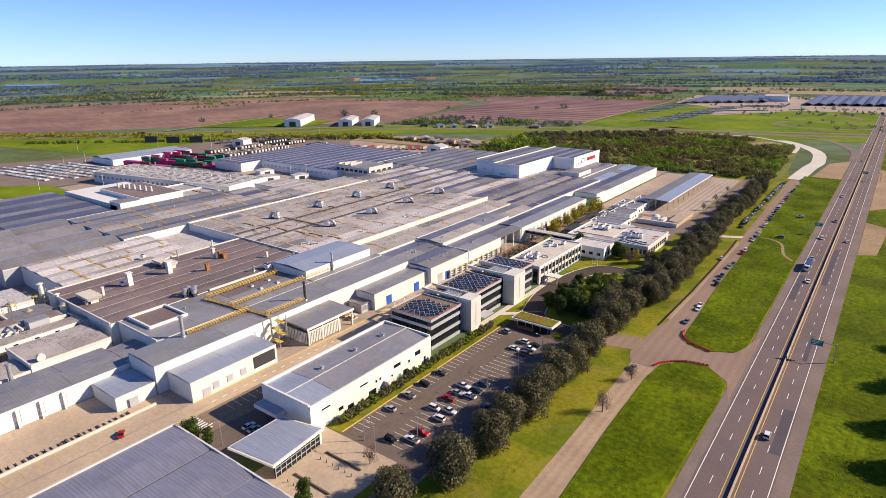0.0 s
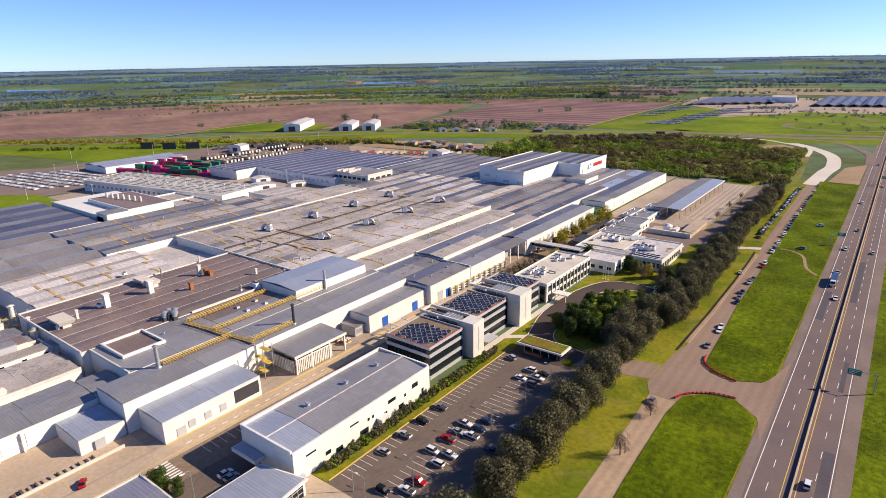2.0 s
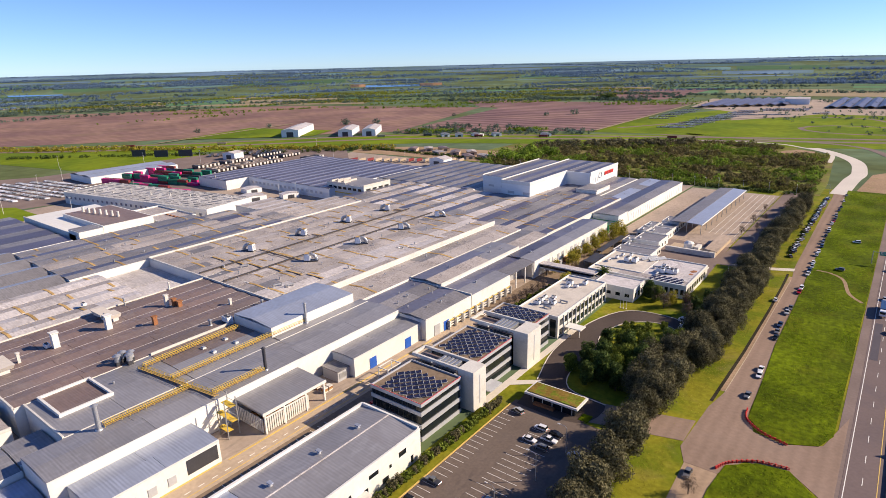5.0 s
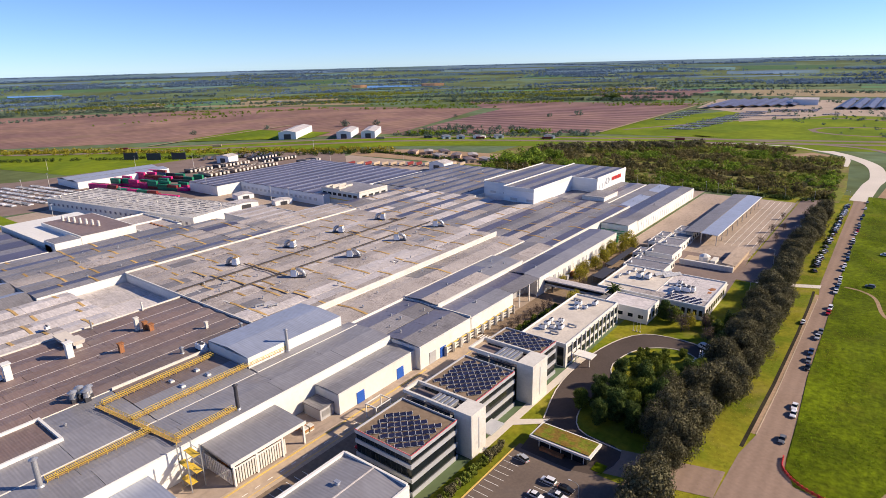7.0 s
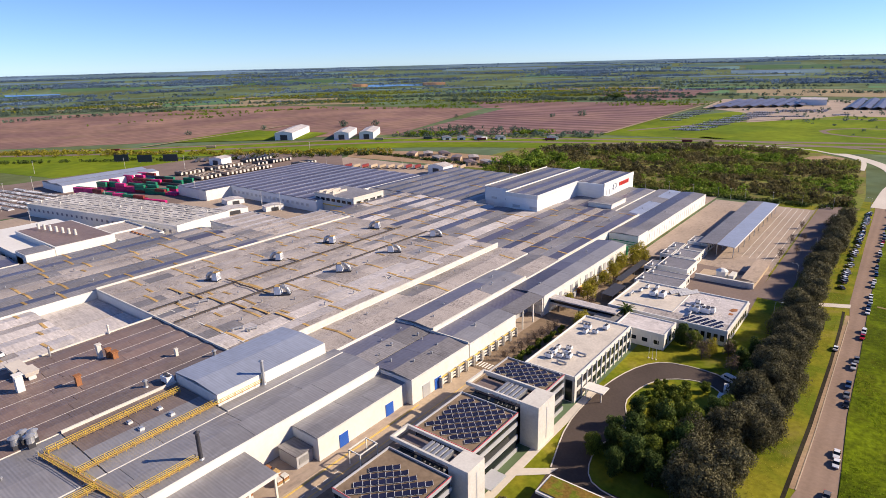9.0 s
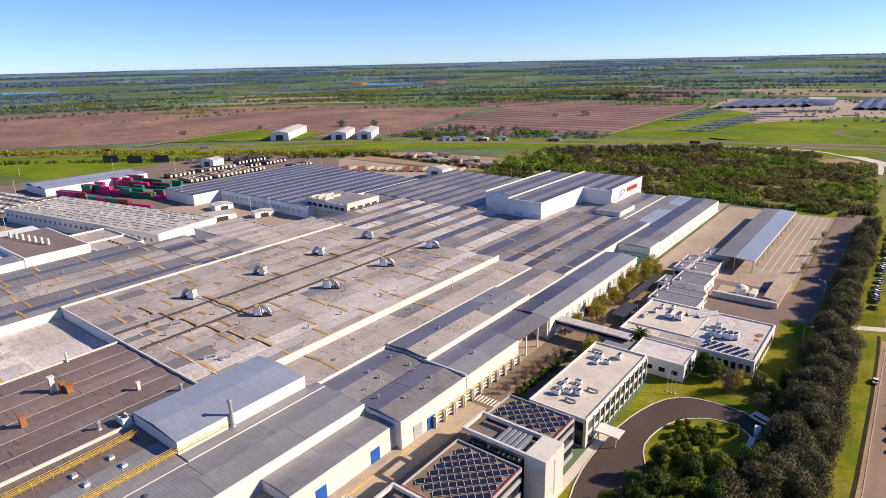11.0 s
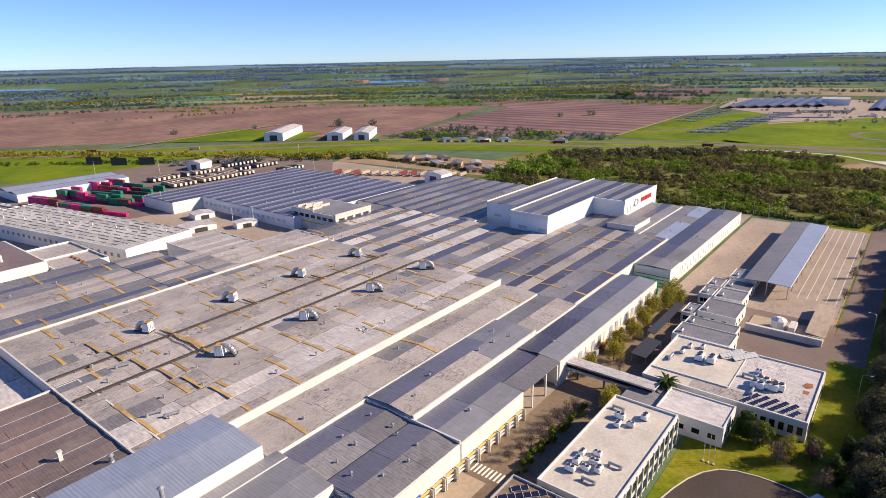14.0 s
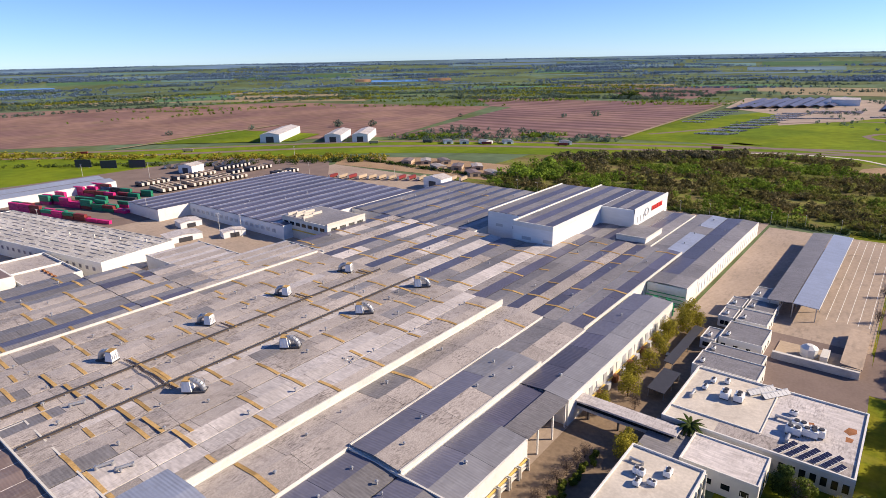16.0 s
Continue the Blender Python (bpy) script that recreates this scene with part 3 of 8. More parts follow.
sheet("pavement", [(-134, 70), (-104, 70), (-104, 101), (-134, 101)], 0.14, M["concrete"], "tan paved forecourt with bollards", "pavement")
sheet("lawn", [(-133.8, 101.2), (-127.8, 101.2), (-127.8, 196), (-133.8, 196)], 0.17, M["grass_dry"], "narrow yellowish lawn under the hedge", "grass")
solo("kerb", prism(bmesh.new(), [(-127.8, 102), (-127.4, 102), (-127.4, 196), (-127.8, 196)], 0, 0.3), M["line_y"], "yellow painted kerb of the car park", "kerb", "", "structure")
sheet("road", curve_pts([(-126, 197), (-104, 198), (-101, 213), (-116, 216), (-121, 230), (-118, 246), (-124, 262), (-120, 280), (-108, 288), (-98, 282), (-96, 262), (-91, 262), (-91, 288), (-104, 297), (-124, 294), (-133, 272), (-134, 240), (-128, 215)], 4), 0.14, M["drive"], "asphalt drive looping before the offices", "road")
sheet("lawn", [(-136, 246), (-92, 246), (-92, 384), (-136, 384)], 0.10, M["grass_dry"], "yellowish green lawn round the low offices", "grass")
sheet("pavement", [(-137, 188), (-134.2, 188), (-134.2, 262), (-137, 262)], 0.15, M["concrete_new"], "pale footpath along the office block", "pavement")
sheet("pavement", [(-134.2, 206), (-127, 212), (-126, 216), (-134.2, 210)], 0.15, M["concrete_new"], "pale footpath to the gatehouse", "pavement")
sheet("yard", [(-179, 420), (-110, 420), (-110, 590), (-179, 590)], 0.13, M["yard"], "wide concrete truck yard with parking lines", "ground")
sheet("yard", [(-146, 357), (-107, 357), (-109.5, 420), (-146, 420)], 0.15, M["shoulder"], "purplish grey paved service court", "ground")
sheet("road", [(-109, 385), (-97, 385), (-95, 612), (-109, 612)], 0.12, M["shoulder"], "grey asphalt lane beside the truck yard", "road")
for k in range(5):
    x = -128.6 + k * 3.9
    solo("yard_line", box(bmesh.new(), x, x + 0.22, 446, 586, 0.05, 0.15), M["line"], "long faint white lane line in the truck yard", "line", "yard bay lines", "structure")
for k in range(9):
    solo("yard_joint", box(bmesh.new(), -130, -110.4, 448 + k * 15.5, 448.3 + k * 15.5, 0.05, 0.142), M["concrete"], "tan joint across the truck yard slabs", "line", "yard joints", "structure")
# car park bay lines
bay = finish("bay_line", box(bmesh.new(), -2.4, 2.4, -0.07, 0.07, -0.03, 0.0), M["line"])
bays = thing("bay_lines", -113, 150, 0, "white parking bay lines on asphalt", "bay line", "", "structure")
for x, y0, n in ((-124.6, 106, 34), (-112.0, 106.5, 33), (-106.9, 106.5, 33)):
    for k in range(n):
        ob = new("bay_line", bay)
        ob.parent, ob.location = bays, (x + 113, y0 + 2.6 * k - 150, 0.15)
# far motorway and interchange
FAR = curve_pts([(-2300, -420), (-1500, 110), (-1000, 405), (-660, 740), (-340, 885), (-60, 985), (200, 1060)], 8)
FAR2 = curve_pts([(-2330, -390), (-1530, 140), (-1030, 440), (-690, 775), (-350, 920), (-60, 1020), (200, 1095)], 8)
sheet("verge", ribbon(FAR, 120), 0.14, M["meadow"], "green verges of the far motorway", "grass")
sheet("road", ribbon(FAR, 14), 0.20, M["shoulder"], "far motorway carriageway", "road")
sheet("road", ribbon(FAR2, 14), 0.21, M["shoulder"], "far motorway carriageway", "road")
LOOP = [(-95 + 75 * math.cos(k / 12 * 2 * math.pi), 1130 + 60 * math.sin(k / 12 * 2 * math.pi)) for k in range(13)]
sheet("verge", [(-560, 930), (160, 1040), (160, 1500), (-330, 1500)], 0.13, M["meadow"], "green interchange meadows", "grass")
sheet("road", ribbon(LOOP, 9)[:], 0.24, M["shoulder"], "interchange loop ramp", "road")
sheet("road", ribbon(curve_pts([(-36, 760), (-46, 860), (-110, 950), (-330, 960)]), 9), 0.23, M["shoulder"], "curving motorway ramp", "road")
sheet("road", ribbon(curve_pts([(-50, 1240), (-110, 1330), (-260, 1280), (-420, 1020)]), 9), 0.23, M["shoulder"], "curving motorway ramp", "road")
# pale kerb round the office drive
DRIVE = curve_pts([(-101, 213), (-116, 216), (-121, 230), (-118, 246), (-124, 262), (-120, 280), (-108, 288), (-98, 282), (-96, 262)], 4)
OUTER = curve_pts([(-91, 288), (-104, 297), (-124, 294), (-133, 272), (-134, 240), (-128, 215)], 4)
for line in (DRIVE, OUTER):
    solo("kerb", prism(bmesh.new(), ribbon(line, 0.35), 0.0, 0.3), M["concrete_new"], "pale concrete kerb along the office drive", "kerb", "drive kerbs", "structure")
# factory edges on the north side
sheet("scrub_ground", [(-470, 600), (-84, 606), (-84, 660), (-96, 840), (-180, 935), (-330, 870), (-470, 770)], 0.11, M["scrub_soil"], "dark scrubland soil", "ground")
sheet("dirt_patch", [(-620, 600), (-400, 620), (-420, 700), (-560, 690), (-650, 640)], 0.16, M["dirt"], "bare tan earth behind the truck park", "ground")
sheet("yard", [(-800, 230), (-560, 280), (-540, 520), (-640, 610), (-780, 560)], 0.17, M["shoulder"], "grey container and trailer yard", "ground")
sheet("yard", [(-860, 190), (-640, 170), (-610, 290), (-790, 300)], 0.165, M["shoulder"], "grey staff car park at the back", "parking lot")
sheet("verge", [(-1100, 270), (-800, 330), (-760, 500), (-900, 440)], 0.15, M["meadow"], "green meadow beside the back road", "grass")
sheet("verge", [(-720, 150), (-590, 170), (-570, 215), (-640, 215)], 0.18, M["meadow"], "grass strip beside the chimney building", "grass")
sheet("yard", [(-330, 1400), (-290, 1215), (-205, 1330), (-120, 1500), (-120, 1830), (-470, 1800), (-440, 1500)], 0.17, M["yard"], "far vehicle storage yard", "ground")
sheet("dirt_patch", [(-153, 842), (-134, 836), (-116, 852), (-118, 868), (-137, 878), (-150, 862)], 0.19, M["dirt"], "bare sandy clearing in the scrub", "ground")
sheet("road", ribbon(curve_pts([(-345, 852), (-290, 893), (-227, 922), (-168, 922), (-139, 902), (-102, 857), (-96, 790)]), 4.5), 0.25, M["concrete_new"], "pale access track round the scrub", "road")
sheet("yard", [(-190, 1390), (60, 1400), (100, 1860), (-150, 1860)], 0.18, M["yard"], "far vehicle storage yard", "ground")


# ---- factory halls ----
def slab(bm, x0, x1, y0, y1, za, zb, t=0.25):
    """A roof sheet that falls from za at x0 to zb at x1."""
    v = [bm.verts.new(p) for p in ((x0, y0, za - t), (x1, y0, zb - t), (x1, y1, zb - t), (x0, y1, za - t), (x0, y0, za), (x1, y0, zb), (x1, y1, zb), (x0, y1, za))]
    for q in ((3, 2, 1, 0), (4, 5, 6, 7), (0, 1, 5, 4), (1, 2, 6, 5), (2, 3, 7, 6), (3, 0, 4, 7)):
        bm.faces.new([v[i] for i in q])
    return bm


ROLL = random.Random(5)


def hall(x0, x1, y0, y1, z, label, mats, bays=2, cuts=3, rise=0.5, wall="white", walkways=0, gutter=0.3, parapet=(), line=None):
    """A factory hall: walls, gabled roof bays of single sheets with gutters between them, plank walkways and parapets.
    mats: roof materials to draw from, per slope; a list of lists goes slope by slope."""
    cx, cy = (x0 + x1) / 2, (y0 + y1) / 2
    h = thing("factory_hall", cx, cy, 0, label, "factory", "factory halls")
    part("wall", box(bmesh.new(), x0, x1, y0, y1, 0, z - 0.35), M[wall], h)
    w = (x1 - x0) / bays
    for b in range(bays):
        a = x0 + b * w
        for s, (xa, xb, za, zb) in enumerate(((a + gutter, a + w / 2, z, z + rise), (a + w / 2, a + w - gutter, z + rise, z))):
            edges = [y0] + sorted(y0 + (y1 - y0) * min(max((k + ROLL.uniform(-0.25, 0.25)) / cuts, 0.02), 0.98) for k in range(1, cuts)) + [y1]
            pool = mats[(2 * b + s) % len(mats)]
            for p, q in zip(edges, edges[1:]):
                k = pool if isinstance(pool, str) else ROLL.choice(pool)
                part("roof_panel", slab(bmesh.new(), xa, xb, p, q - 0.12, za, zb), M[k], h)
        part("gutter", box(bmesh.new(), a - 0.12 if b else a, a + gutter, y0, y1, z - 0.4, z + (0.05 if line else -0.12)), M[line or ("darksteel" if b % 2 else "steel")], h)
        if walkways:
            n = max(1, int((y1 - y0) / walkways))
            for k in range(n):
                y = y0 + (k + 0.5 + ROLL.uniform(-0.3, 0.3)) * (y1 - y0) / n
                pick = ROLL.random()
                for side in ((True, False) if pick < 0.55 else (pick < 0.8,)):
                    xa, xb = (a + 0.6, a + w / 2) if side else (a + w / 2, a + w - 0.6)
                    za, zb = (z + 0.1 + 0.6 / w * rise, z + rise + 0.08) if side else (z + rise + 0.08, z + 0.1)
                    part("walkway", slab(bmesh.new(), xa, xb, y, y + 1.25, za + 0.06, zb + 0.06, 0.2), M["tan"], h)
    part("gutter", box(bmesh.new(), x1 - gutter, x1, y0, y1, z - 0.4, z - 0.05), M["white"], h)
    for side, height in parapet:
        d = 0.55
        r = {"w": (x0 - d / 2, x0 + d / 2, y0, y1), "e": (x1 - d / 2, x1 + d / 2, y0, y1), "s": (x0, x1, y0 - d / 2, y0 + d / 2), "n": (x0, x1, y1 - d / 2, y1 + d / 2)}[side]
        part("parapet", box(bmesh.new(), *r, z - 0.5, z + height), M["pale"], h)
    return h


OLD = ["roof_old"] * 7 + ["roof_grey"]
# main press hall with the eight extractors
hall(-359, -238, 191, 357, 11.4, "huge hall with weathered grey-beige roof sheets and tan plank walkways", [OLD, OLD, "roof_old", OLD, ["roof_old"] * 4 + ["roof_light"], OLD, "roof_old", "roof_old", OLD, "roof_old", ["roof_old", "roof_light"], OLD, "roof_old", OLD, ["roof_light", "roof_old"], "roof_light", ["roof_light", "roof_old"], OLD], 9, 9, 0.3, walkways=19, parapet=(("e", 1.7), ("w", 0.9), ("s", 0.5)))
# east strips
hall(-237.6, -218.2, 213, 357, 10.4, "long hall strip with weathered grey roof", [["roof_old", "roof_grey"], "roof_old"], 1, 7, 0.8, walkways=44)
hall(-218, -199.2, 250, 322, 10.9, "raised hall strip with dark grey roof", [["roof_slate", "roof_steel"], ["roof_steel", "roof_old"]], 1, 3, 0.8, parapet=(("e", 0.5), ("w", 0.3)))
hall(-218, -199.2, 322.3, 357, 9.9, "hall strip with old grey roof", [["roof_old", "roof_grey"], "roof_old"], 1, 3, 0.8)
hall(-218, -181.4, 216.5, 249.6, 9.6, "hall with four dark grey roof strips", ["roof_slate", "roof_grey", "roof_slate", "roof_grey"], 2, 2, 0.7, parapet=(("n", 0.9),))
# eave strip with an open passage under it
hall(-199, -181.4, 250.2, 283.6, 9.4, "eastern hall edge with white wall and pipe racks", ["roof_slate", "roof_steel"], 1, 2, 0.7)
hall(-199, -189.5, 283.7, 308.2, 9.2, "inner wall of the covered passage", ["roof_dark", "roof_dark"], 1, 1, 0.1, wall="panel_grey")
hall(-199, -181.4, 308.3, 405, 9.4, "eastern hall edge with white wall beside the trees", [["roof_dark", "roof_slate"], ["roof_steel"]], 1, 6, 0.7)
p = thing("passage_roof", -185.5, 296, 0, "grey roof over the covered passage", "roof")
part("roof_panel", slab(bmesh.new(), -189.4, -181.2, 283.7, 308.2, 9.9, 9.4), M["roof_grey"], p)
for y in (290, 299, 307):
    part("post", box(bmesh.new(), -182.2, -181.7, y, y + 0.5, 0, 9.2), M["white"], p)
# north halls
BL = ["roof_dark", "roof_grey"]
hall(-392, -262.2, 357.4, 444, 9.4, "northern hall with alternating dark and pale roof strips", ["roof_dark", ["roof_old", "roof_light", "roof_grey"], "roof_grey", ["roof_light", "roof_old"]], 8, 3, 0.5, walkways=22)
hall(-262, -200.2, 357.4, 475, 9.6, "northern hall with dark and grey roof strips", ["roof_old", "roof_dark", "roof_grey", "roof_grey", "roof_dark"], 5, 4, 0.5, walkways=26, parapet=(("e", 0.4),))
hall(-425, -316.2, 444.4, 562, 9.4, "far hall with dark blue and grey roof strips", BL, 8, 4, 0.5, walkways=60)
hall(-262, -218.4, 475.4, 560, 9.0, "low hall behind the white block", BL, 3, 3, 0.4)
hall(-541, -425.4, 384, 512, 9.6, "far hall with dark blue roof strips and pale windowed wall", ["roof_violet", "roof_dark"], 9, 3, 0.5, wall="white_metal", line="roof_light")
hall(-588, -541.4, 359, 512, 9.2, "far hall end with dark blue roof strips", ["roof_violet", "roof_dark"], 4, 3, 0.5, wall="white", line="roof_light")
hall(-199.8, -181.4, 424, 440, 9.3, "hall end with white wall", ["roof_grey"], 1, 1, 0.4)
hall(-218, -181.4, 440.4, 566, 8.6, "long narrow hall with blue-grey roof strips", [["roof_grey"], ["roof_blue", "roof_grey"], ["roof_dark"], ["roof_grey"]], 2, 5, 0.6)
# west and south-west halls
hall(-438, -359.6, 150, 262, 11.0, "western hall with grey roof and tan walkways", ["roof_grey", "roof_grey", "roof_dark", "roof_grey", "roof_grey", ["roof_grey", "roof_old"], "roof_old", "roof_old"], 6, 3, 0.4, walkways=19)
hall(-426, -359.6, 262.3, 286, 11.0, "stepped north end of the western hall", ["roof_grey", "roof_old", "roof_grey", "roof_dark", "roof_old", "roof_old"], 5, 1, 0.4, walkways=19)
hall(-409, -359.6, 286.3, 300, 11.0, "stepped north corner of the western hall", ["roof_grey", "roof_old", "roof_old"], 4, 1, 0.4)
hall(-396, -359.6, 300.4, 362, 10.2, "hall with pale grey roof beside the inner yard", [["roof_light", "roof_old"], "roof_old"], 4, 3, 0.6, walkways=40, parapet=(("n", 0.6),))
hall(-359.4, -304.4, 163.4, 190.6, 6.8, "sunken flat white roof below the press hall", ["roof_light"], 2, 1, 0.2)
hall(-359.4, -304.4, 96, 163, 10.2, "hall with pale roof and tan walkways", [["roof_light", "roof_old"], ["roof_light", "roof_light"]], 4, 3, 0.6, walkways=16)
hall(-450, -359.8, 88, 149.6, 9.8, "hall with blue-grey vaulted roof bays", ["roof_blue", "roof_grey"], 4, 2, 2.2, wall="panel_grey")
hall(-560, -449, 120, 187, 8.6, "hall row with grey roofs and white walls", ["roof_grey", "roof_dark"], 4, 2, 0.6)
hall(-304, -244.4, 88, 198.6, 10.9, "paint hall with dark brown roof", ["roof_brown"], 6, 4, 0.35, gutter=0.1, parapet=(("n", 0.7), ("s", 0.5), ("w", 0.6)), line="roof_light")
# ribbed hall, turned against the rest of the works
def sawtooth_hall(length, depth, z, bays, x, y, rz):
    """A hall whose low sawtooth roofs run along it, each with a pale upstand broken into short lights."""
    h = thing("sawtooth_hall", 0, 0, 0, "turned hall with mottled pale sawtooth roof and small wall windows", "factory")
    part("wall", box(bmesh.new(), 0, length, 0, depth, 0, z), M["white"], h)
    w, q = depth / bays, random.Random(31)
    for k in range(bays):
        bm = bmesh.new()
        v = [bm.verts.new(p) for p in ((0, k * w, z + 0.15), (length, k * w, z + 0.15), (length, (k + 1) * w - 0.3, z + 1.15), (0, (k + 1) * w - 0.3, z + 1.15), (length, (k + 1) * w - 0.3, z), (0, (k + 1) * w - 0.3, z), (length, k * w, z), (0, k * w, z))]
        for f in ((0, 1, 2, 3), (3, 2, 4, 5), (7, 6, 1, 0), (1, 6, 4, 2), (0, 3, 5, 7)):
            bm.faces.new([v[i] for i in f])
        part("roof_panel", bm, M["roof_pale"], h)
        t = 1.0
        while t < length - 9:
            l = q.uniform(4, 11)
            part("roof_light", box(bmesh.new(), t, t + l, (k + 0.74) * w, (k + 0.88) * w, z + 0.7, z + 1.2), M[q.choice(("roof_light", "roof_old", "roof_grey"))], h)
            t += l + q.uniform(1.5, 7)
    for yy in (-0.15, depth - 0.15):
        part("parapet", box(bmesh.new(), -0.2, length + 0.2, yy, yy + 0.3, z - 0.6, z + 0.75), M["white"], h)
    for xx in (-0.2, length - 0.1):
        part("parapet", box(bmesh.new(), xx, xx + 0.3, 0.15, depth - 0.15, z - 0.6, z + 1.0), M["white"], h)
    for k in range(int(length / 6.2)):
        wn_ = part("window", box(bmesh.new(), 2 + k * 6.2, 4.6 + k * 6.2, -0.14, 0.02, 4.6, 7.0), M["panel_grey"], h)
        part("pane", box(bmesh.new(), 2.3 + k * 6.2, 4.3 + k * 6.2, -0.2, -0.1, 4.9, 6.7), M["roof_slate"], wn_)
    for k in range(9):
        part("roof_cowl", tube(bmesh.new(), (8 + k * length / 9, depth * (0.15 + 0.08 * k), z + 0.2), (8 + k * length / 9, depth * (0.15 + 0.08 * k), z + 2.6), 0.5, 0.4, 8), M["pale"], h)
    h.matrix_basis = pose(x, y, 0, 0, 0, rz)
    return h


M["roof_pale"] = mat("roof_pale", (0.60, 0.57, 0.52), 0.6, 0.0, (0.06, 0.2), (0.9, 0.3), rand=0.2, stain=(0.15, (0.36, 0.33, 0.29), 0.5), speck=(0.7, (0.14, 0.12, 0.11), 0.6))
sawtooth_hall(178, 46, 9.6, 10, -619.2, 247.6, 10.0)
hall(-440, -396.4, 301, 333, 9.4, "low eastern end of the sawtooth hall with grey roof", ["roof_light", "roof_old"], 4, 2, 0.4, walkways=0, parapet=(("n", 0.5), ("s", 0.4)))
# southern body workshop
hall(-244, -214.2, 91, 132, 10.8, "workshop with grey roof and a roof pit", ["roof_steel"], 1, 2, 0.3, parapet=(("s", 0.5),))
hall(-214, -196, 80, 216, 10.8, "body workshop with blue-grey roof and long white wall", ["roof_steel", "roof_steel"], 1, 5, 0.5)
hall(-244, -214.2, 132.3, 167.6, 10.7, "workshop with brown-grey roof", [["roof_brown"], ["roof_steel"]], 1, 2, 0.3, parapet=(("w", 0.9),))
hall(-219, -214.2, 168, 216, 10.8, "narrow grey roof strip", ["roof_steel"], 1, 1, 0.1)
hall(-244, -219.2, 168, 212, 14.6, "raised hall with pale blue metal roof", ["roof_blue"], 1, 1, 0.9, wall="white", gutter=0.1)
hall(-195.8, -181, 84, 119.5, 7.6, "lower white loading hall with pale roof", ["roof_blue"], 1, 2, 0.3)
hall(-195.8, -184, 177.5, 219, 7.8, "lower white annex with grey roof and blue doors", ["roof_steel"], 1, 2, 0.3)
hall(-213, -196.4, 66, 79.6, 5.2, "small white entrance building in shade", ["roof_blue"], 1, 1, 0.3)
hall(-235, -213.6, -30, 79.6, 7.0, "long white ribbed building with grey roof", ["roof_steel"], 1, 5, 0.8)
hall(-232, -216.6, 80, 90.6, 7.0, "low grey-roofed link behind the long ribbed building", ["roof_steel"], 1, 1, 0.3)
# open dock canopy
c = thing("dock_canopy", -189, 148, 0, "grey canopy roof over an open loading dock", "canopy")
part("roof_panel", slab(bmesh.new(), -195.8, -181, 135, 161, 8.2, 7.7, 0.7), M["roof_steel"], c)
for y in (135.6, 143, 152, 160):
    part("post", box(bmesh.new(), -181.8, -181.2, y, y + 0.6, 0, 7.2), M["white"], c)
for k in range(20):
    part("screen_slat", box(bmesh.new(), -181.5, -181.3, 136.6 + k * 0.85, 137.15 + k * 0.85, 0.6, 5.6), M["pale"], c)
part("screen_rail", box(bmesh.new(), -181.55, -181.25, 136.2, 152, 5.6, 6.0), M["white"], c)
for k in range(14):
    part("screen_slat", box(bmesh.new(), -195 + k * 0.95, -194.4 + k * 0.95, 135.2, 135.4, 0.6, 5.6), M["pale"], c)
part("fascia", box(bmesh.new(), -181.1, -180.8, 134.9, 161.1, 6.9, 7.9), M["white"], c)
part("back_wall", box(bmesh.new(), -195.7, -195, 135, 161, 0, 7.4), M["panel_grey"], c)
for k in range(7):
    part("rack", box(bmesh.new(), -193 + (k % 3) * 3, -190.6 + (k % 3) * 3, 137 + k * 3.2, 139.2 + k * 3.2, 0, 2.5 + (k % 2)), M["rust"], c)
# tall white block in two stages
b = thing("tall_block", -278, 505, 0, "tall white windowless block with dark roofs", "factory")
part("wall", box(bmesh.new(), -316, -288.2, 460, 558, 0, 19.2), M["white_metal"], b)
part("wall", box(bmesh.new(), -288, -262, 445, 566, 0, 20.0), M["white_metal"], b)
part("wall", box(bmesh.new(), -262, -240, 508, 567, 0, 20.0), M["white_metal"], b)
part("parapet", box(bmesh.new(), -316.3, -315.7, 460, 558, 18, 20.2), M["white"], b)
part("parapet", box(bmesh.new(), -288.4, -287.8, 445, 566, 18, 21.0), M["white"], b)
part("parapet", box(bmesh.new(), -288, -262, 444.8, 445.3, 18, 20.8), M["white"], b)
part("parapet", box(bmesh.new(), -240.4, -239.8, 508, 567, 18, 20.9), M["white"], b)
part("parapet", box(bmesh.new(), -262.3, -261.8, 445, 508, 18, 20.8), M["white"], b)
for k in range(4):
    for x0, x1, y0, y1, z in ((-315.6, -288.6, 460, 558, 19.3), (-287.7, -262.4, 446, 566, 20.1), (-261.7, -240.5, 509, 566, 20.1)):
        n = (x1 - x0) / 4
        part("roof_panel", slab(bmesh.new(), x0 + k * n + 0.2, x0 + (k + 1) * n - 0.2, y0 + 0.5, y1 - 0.5, z + 0.25, z + 0.12), M["roof_dark" if k % 2 else "roof_grey"], b)
for y in (513, 518, 523):
    part("window", box(bmesh.new(), -262.2 + 22.3, -239.9 + 0.1, y, y + 0.9, 11, 15), M["panel_grey"], b)
for k in range(2):
    part("louvre", box(bmesh.new(), -282 + k * 14, -276 + k * 14, 444.85, 445.1, 10.5, 12.4), M["panel_grey"], b)
    part("louvre", box(bmesh.new(), -310 + k * 12, -305 + k * 12, 459.85, 460.1, 10.5, 12.2), M["panel_grey"], b)
# the maker's sign as plain red shapes
for k in range(6):
    part("sign_bar", box(bmesh.new(), -239.78, -239.6, 537 + k * 3.3, 539.3 + k * 3.3, 14.2, 17.2), M["red"], b, "plain red sign block")
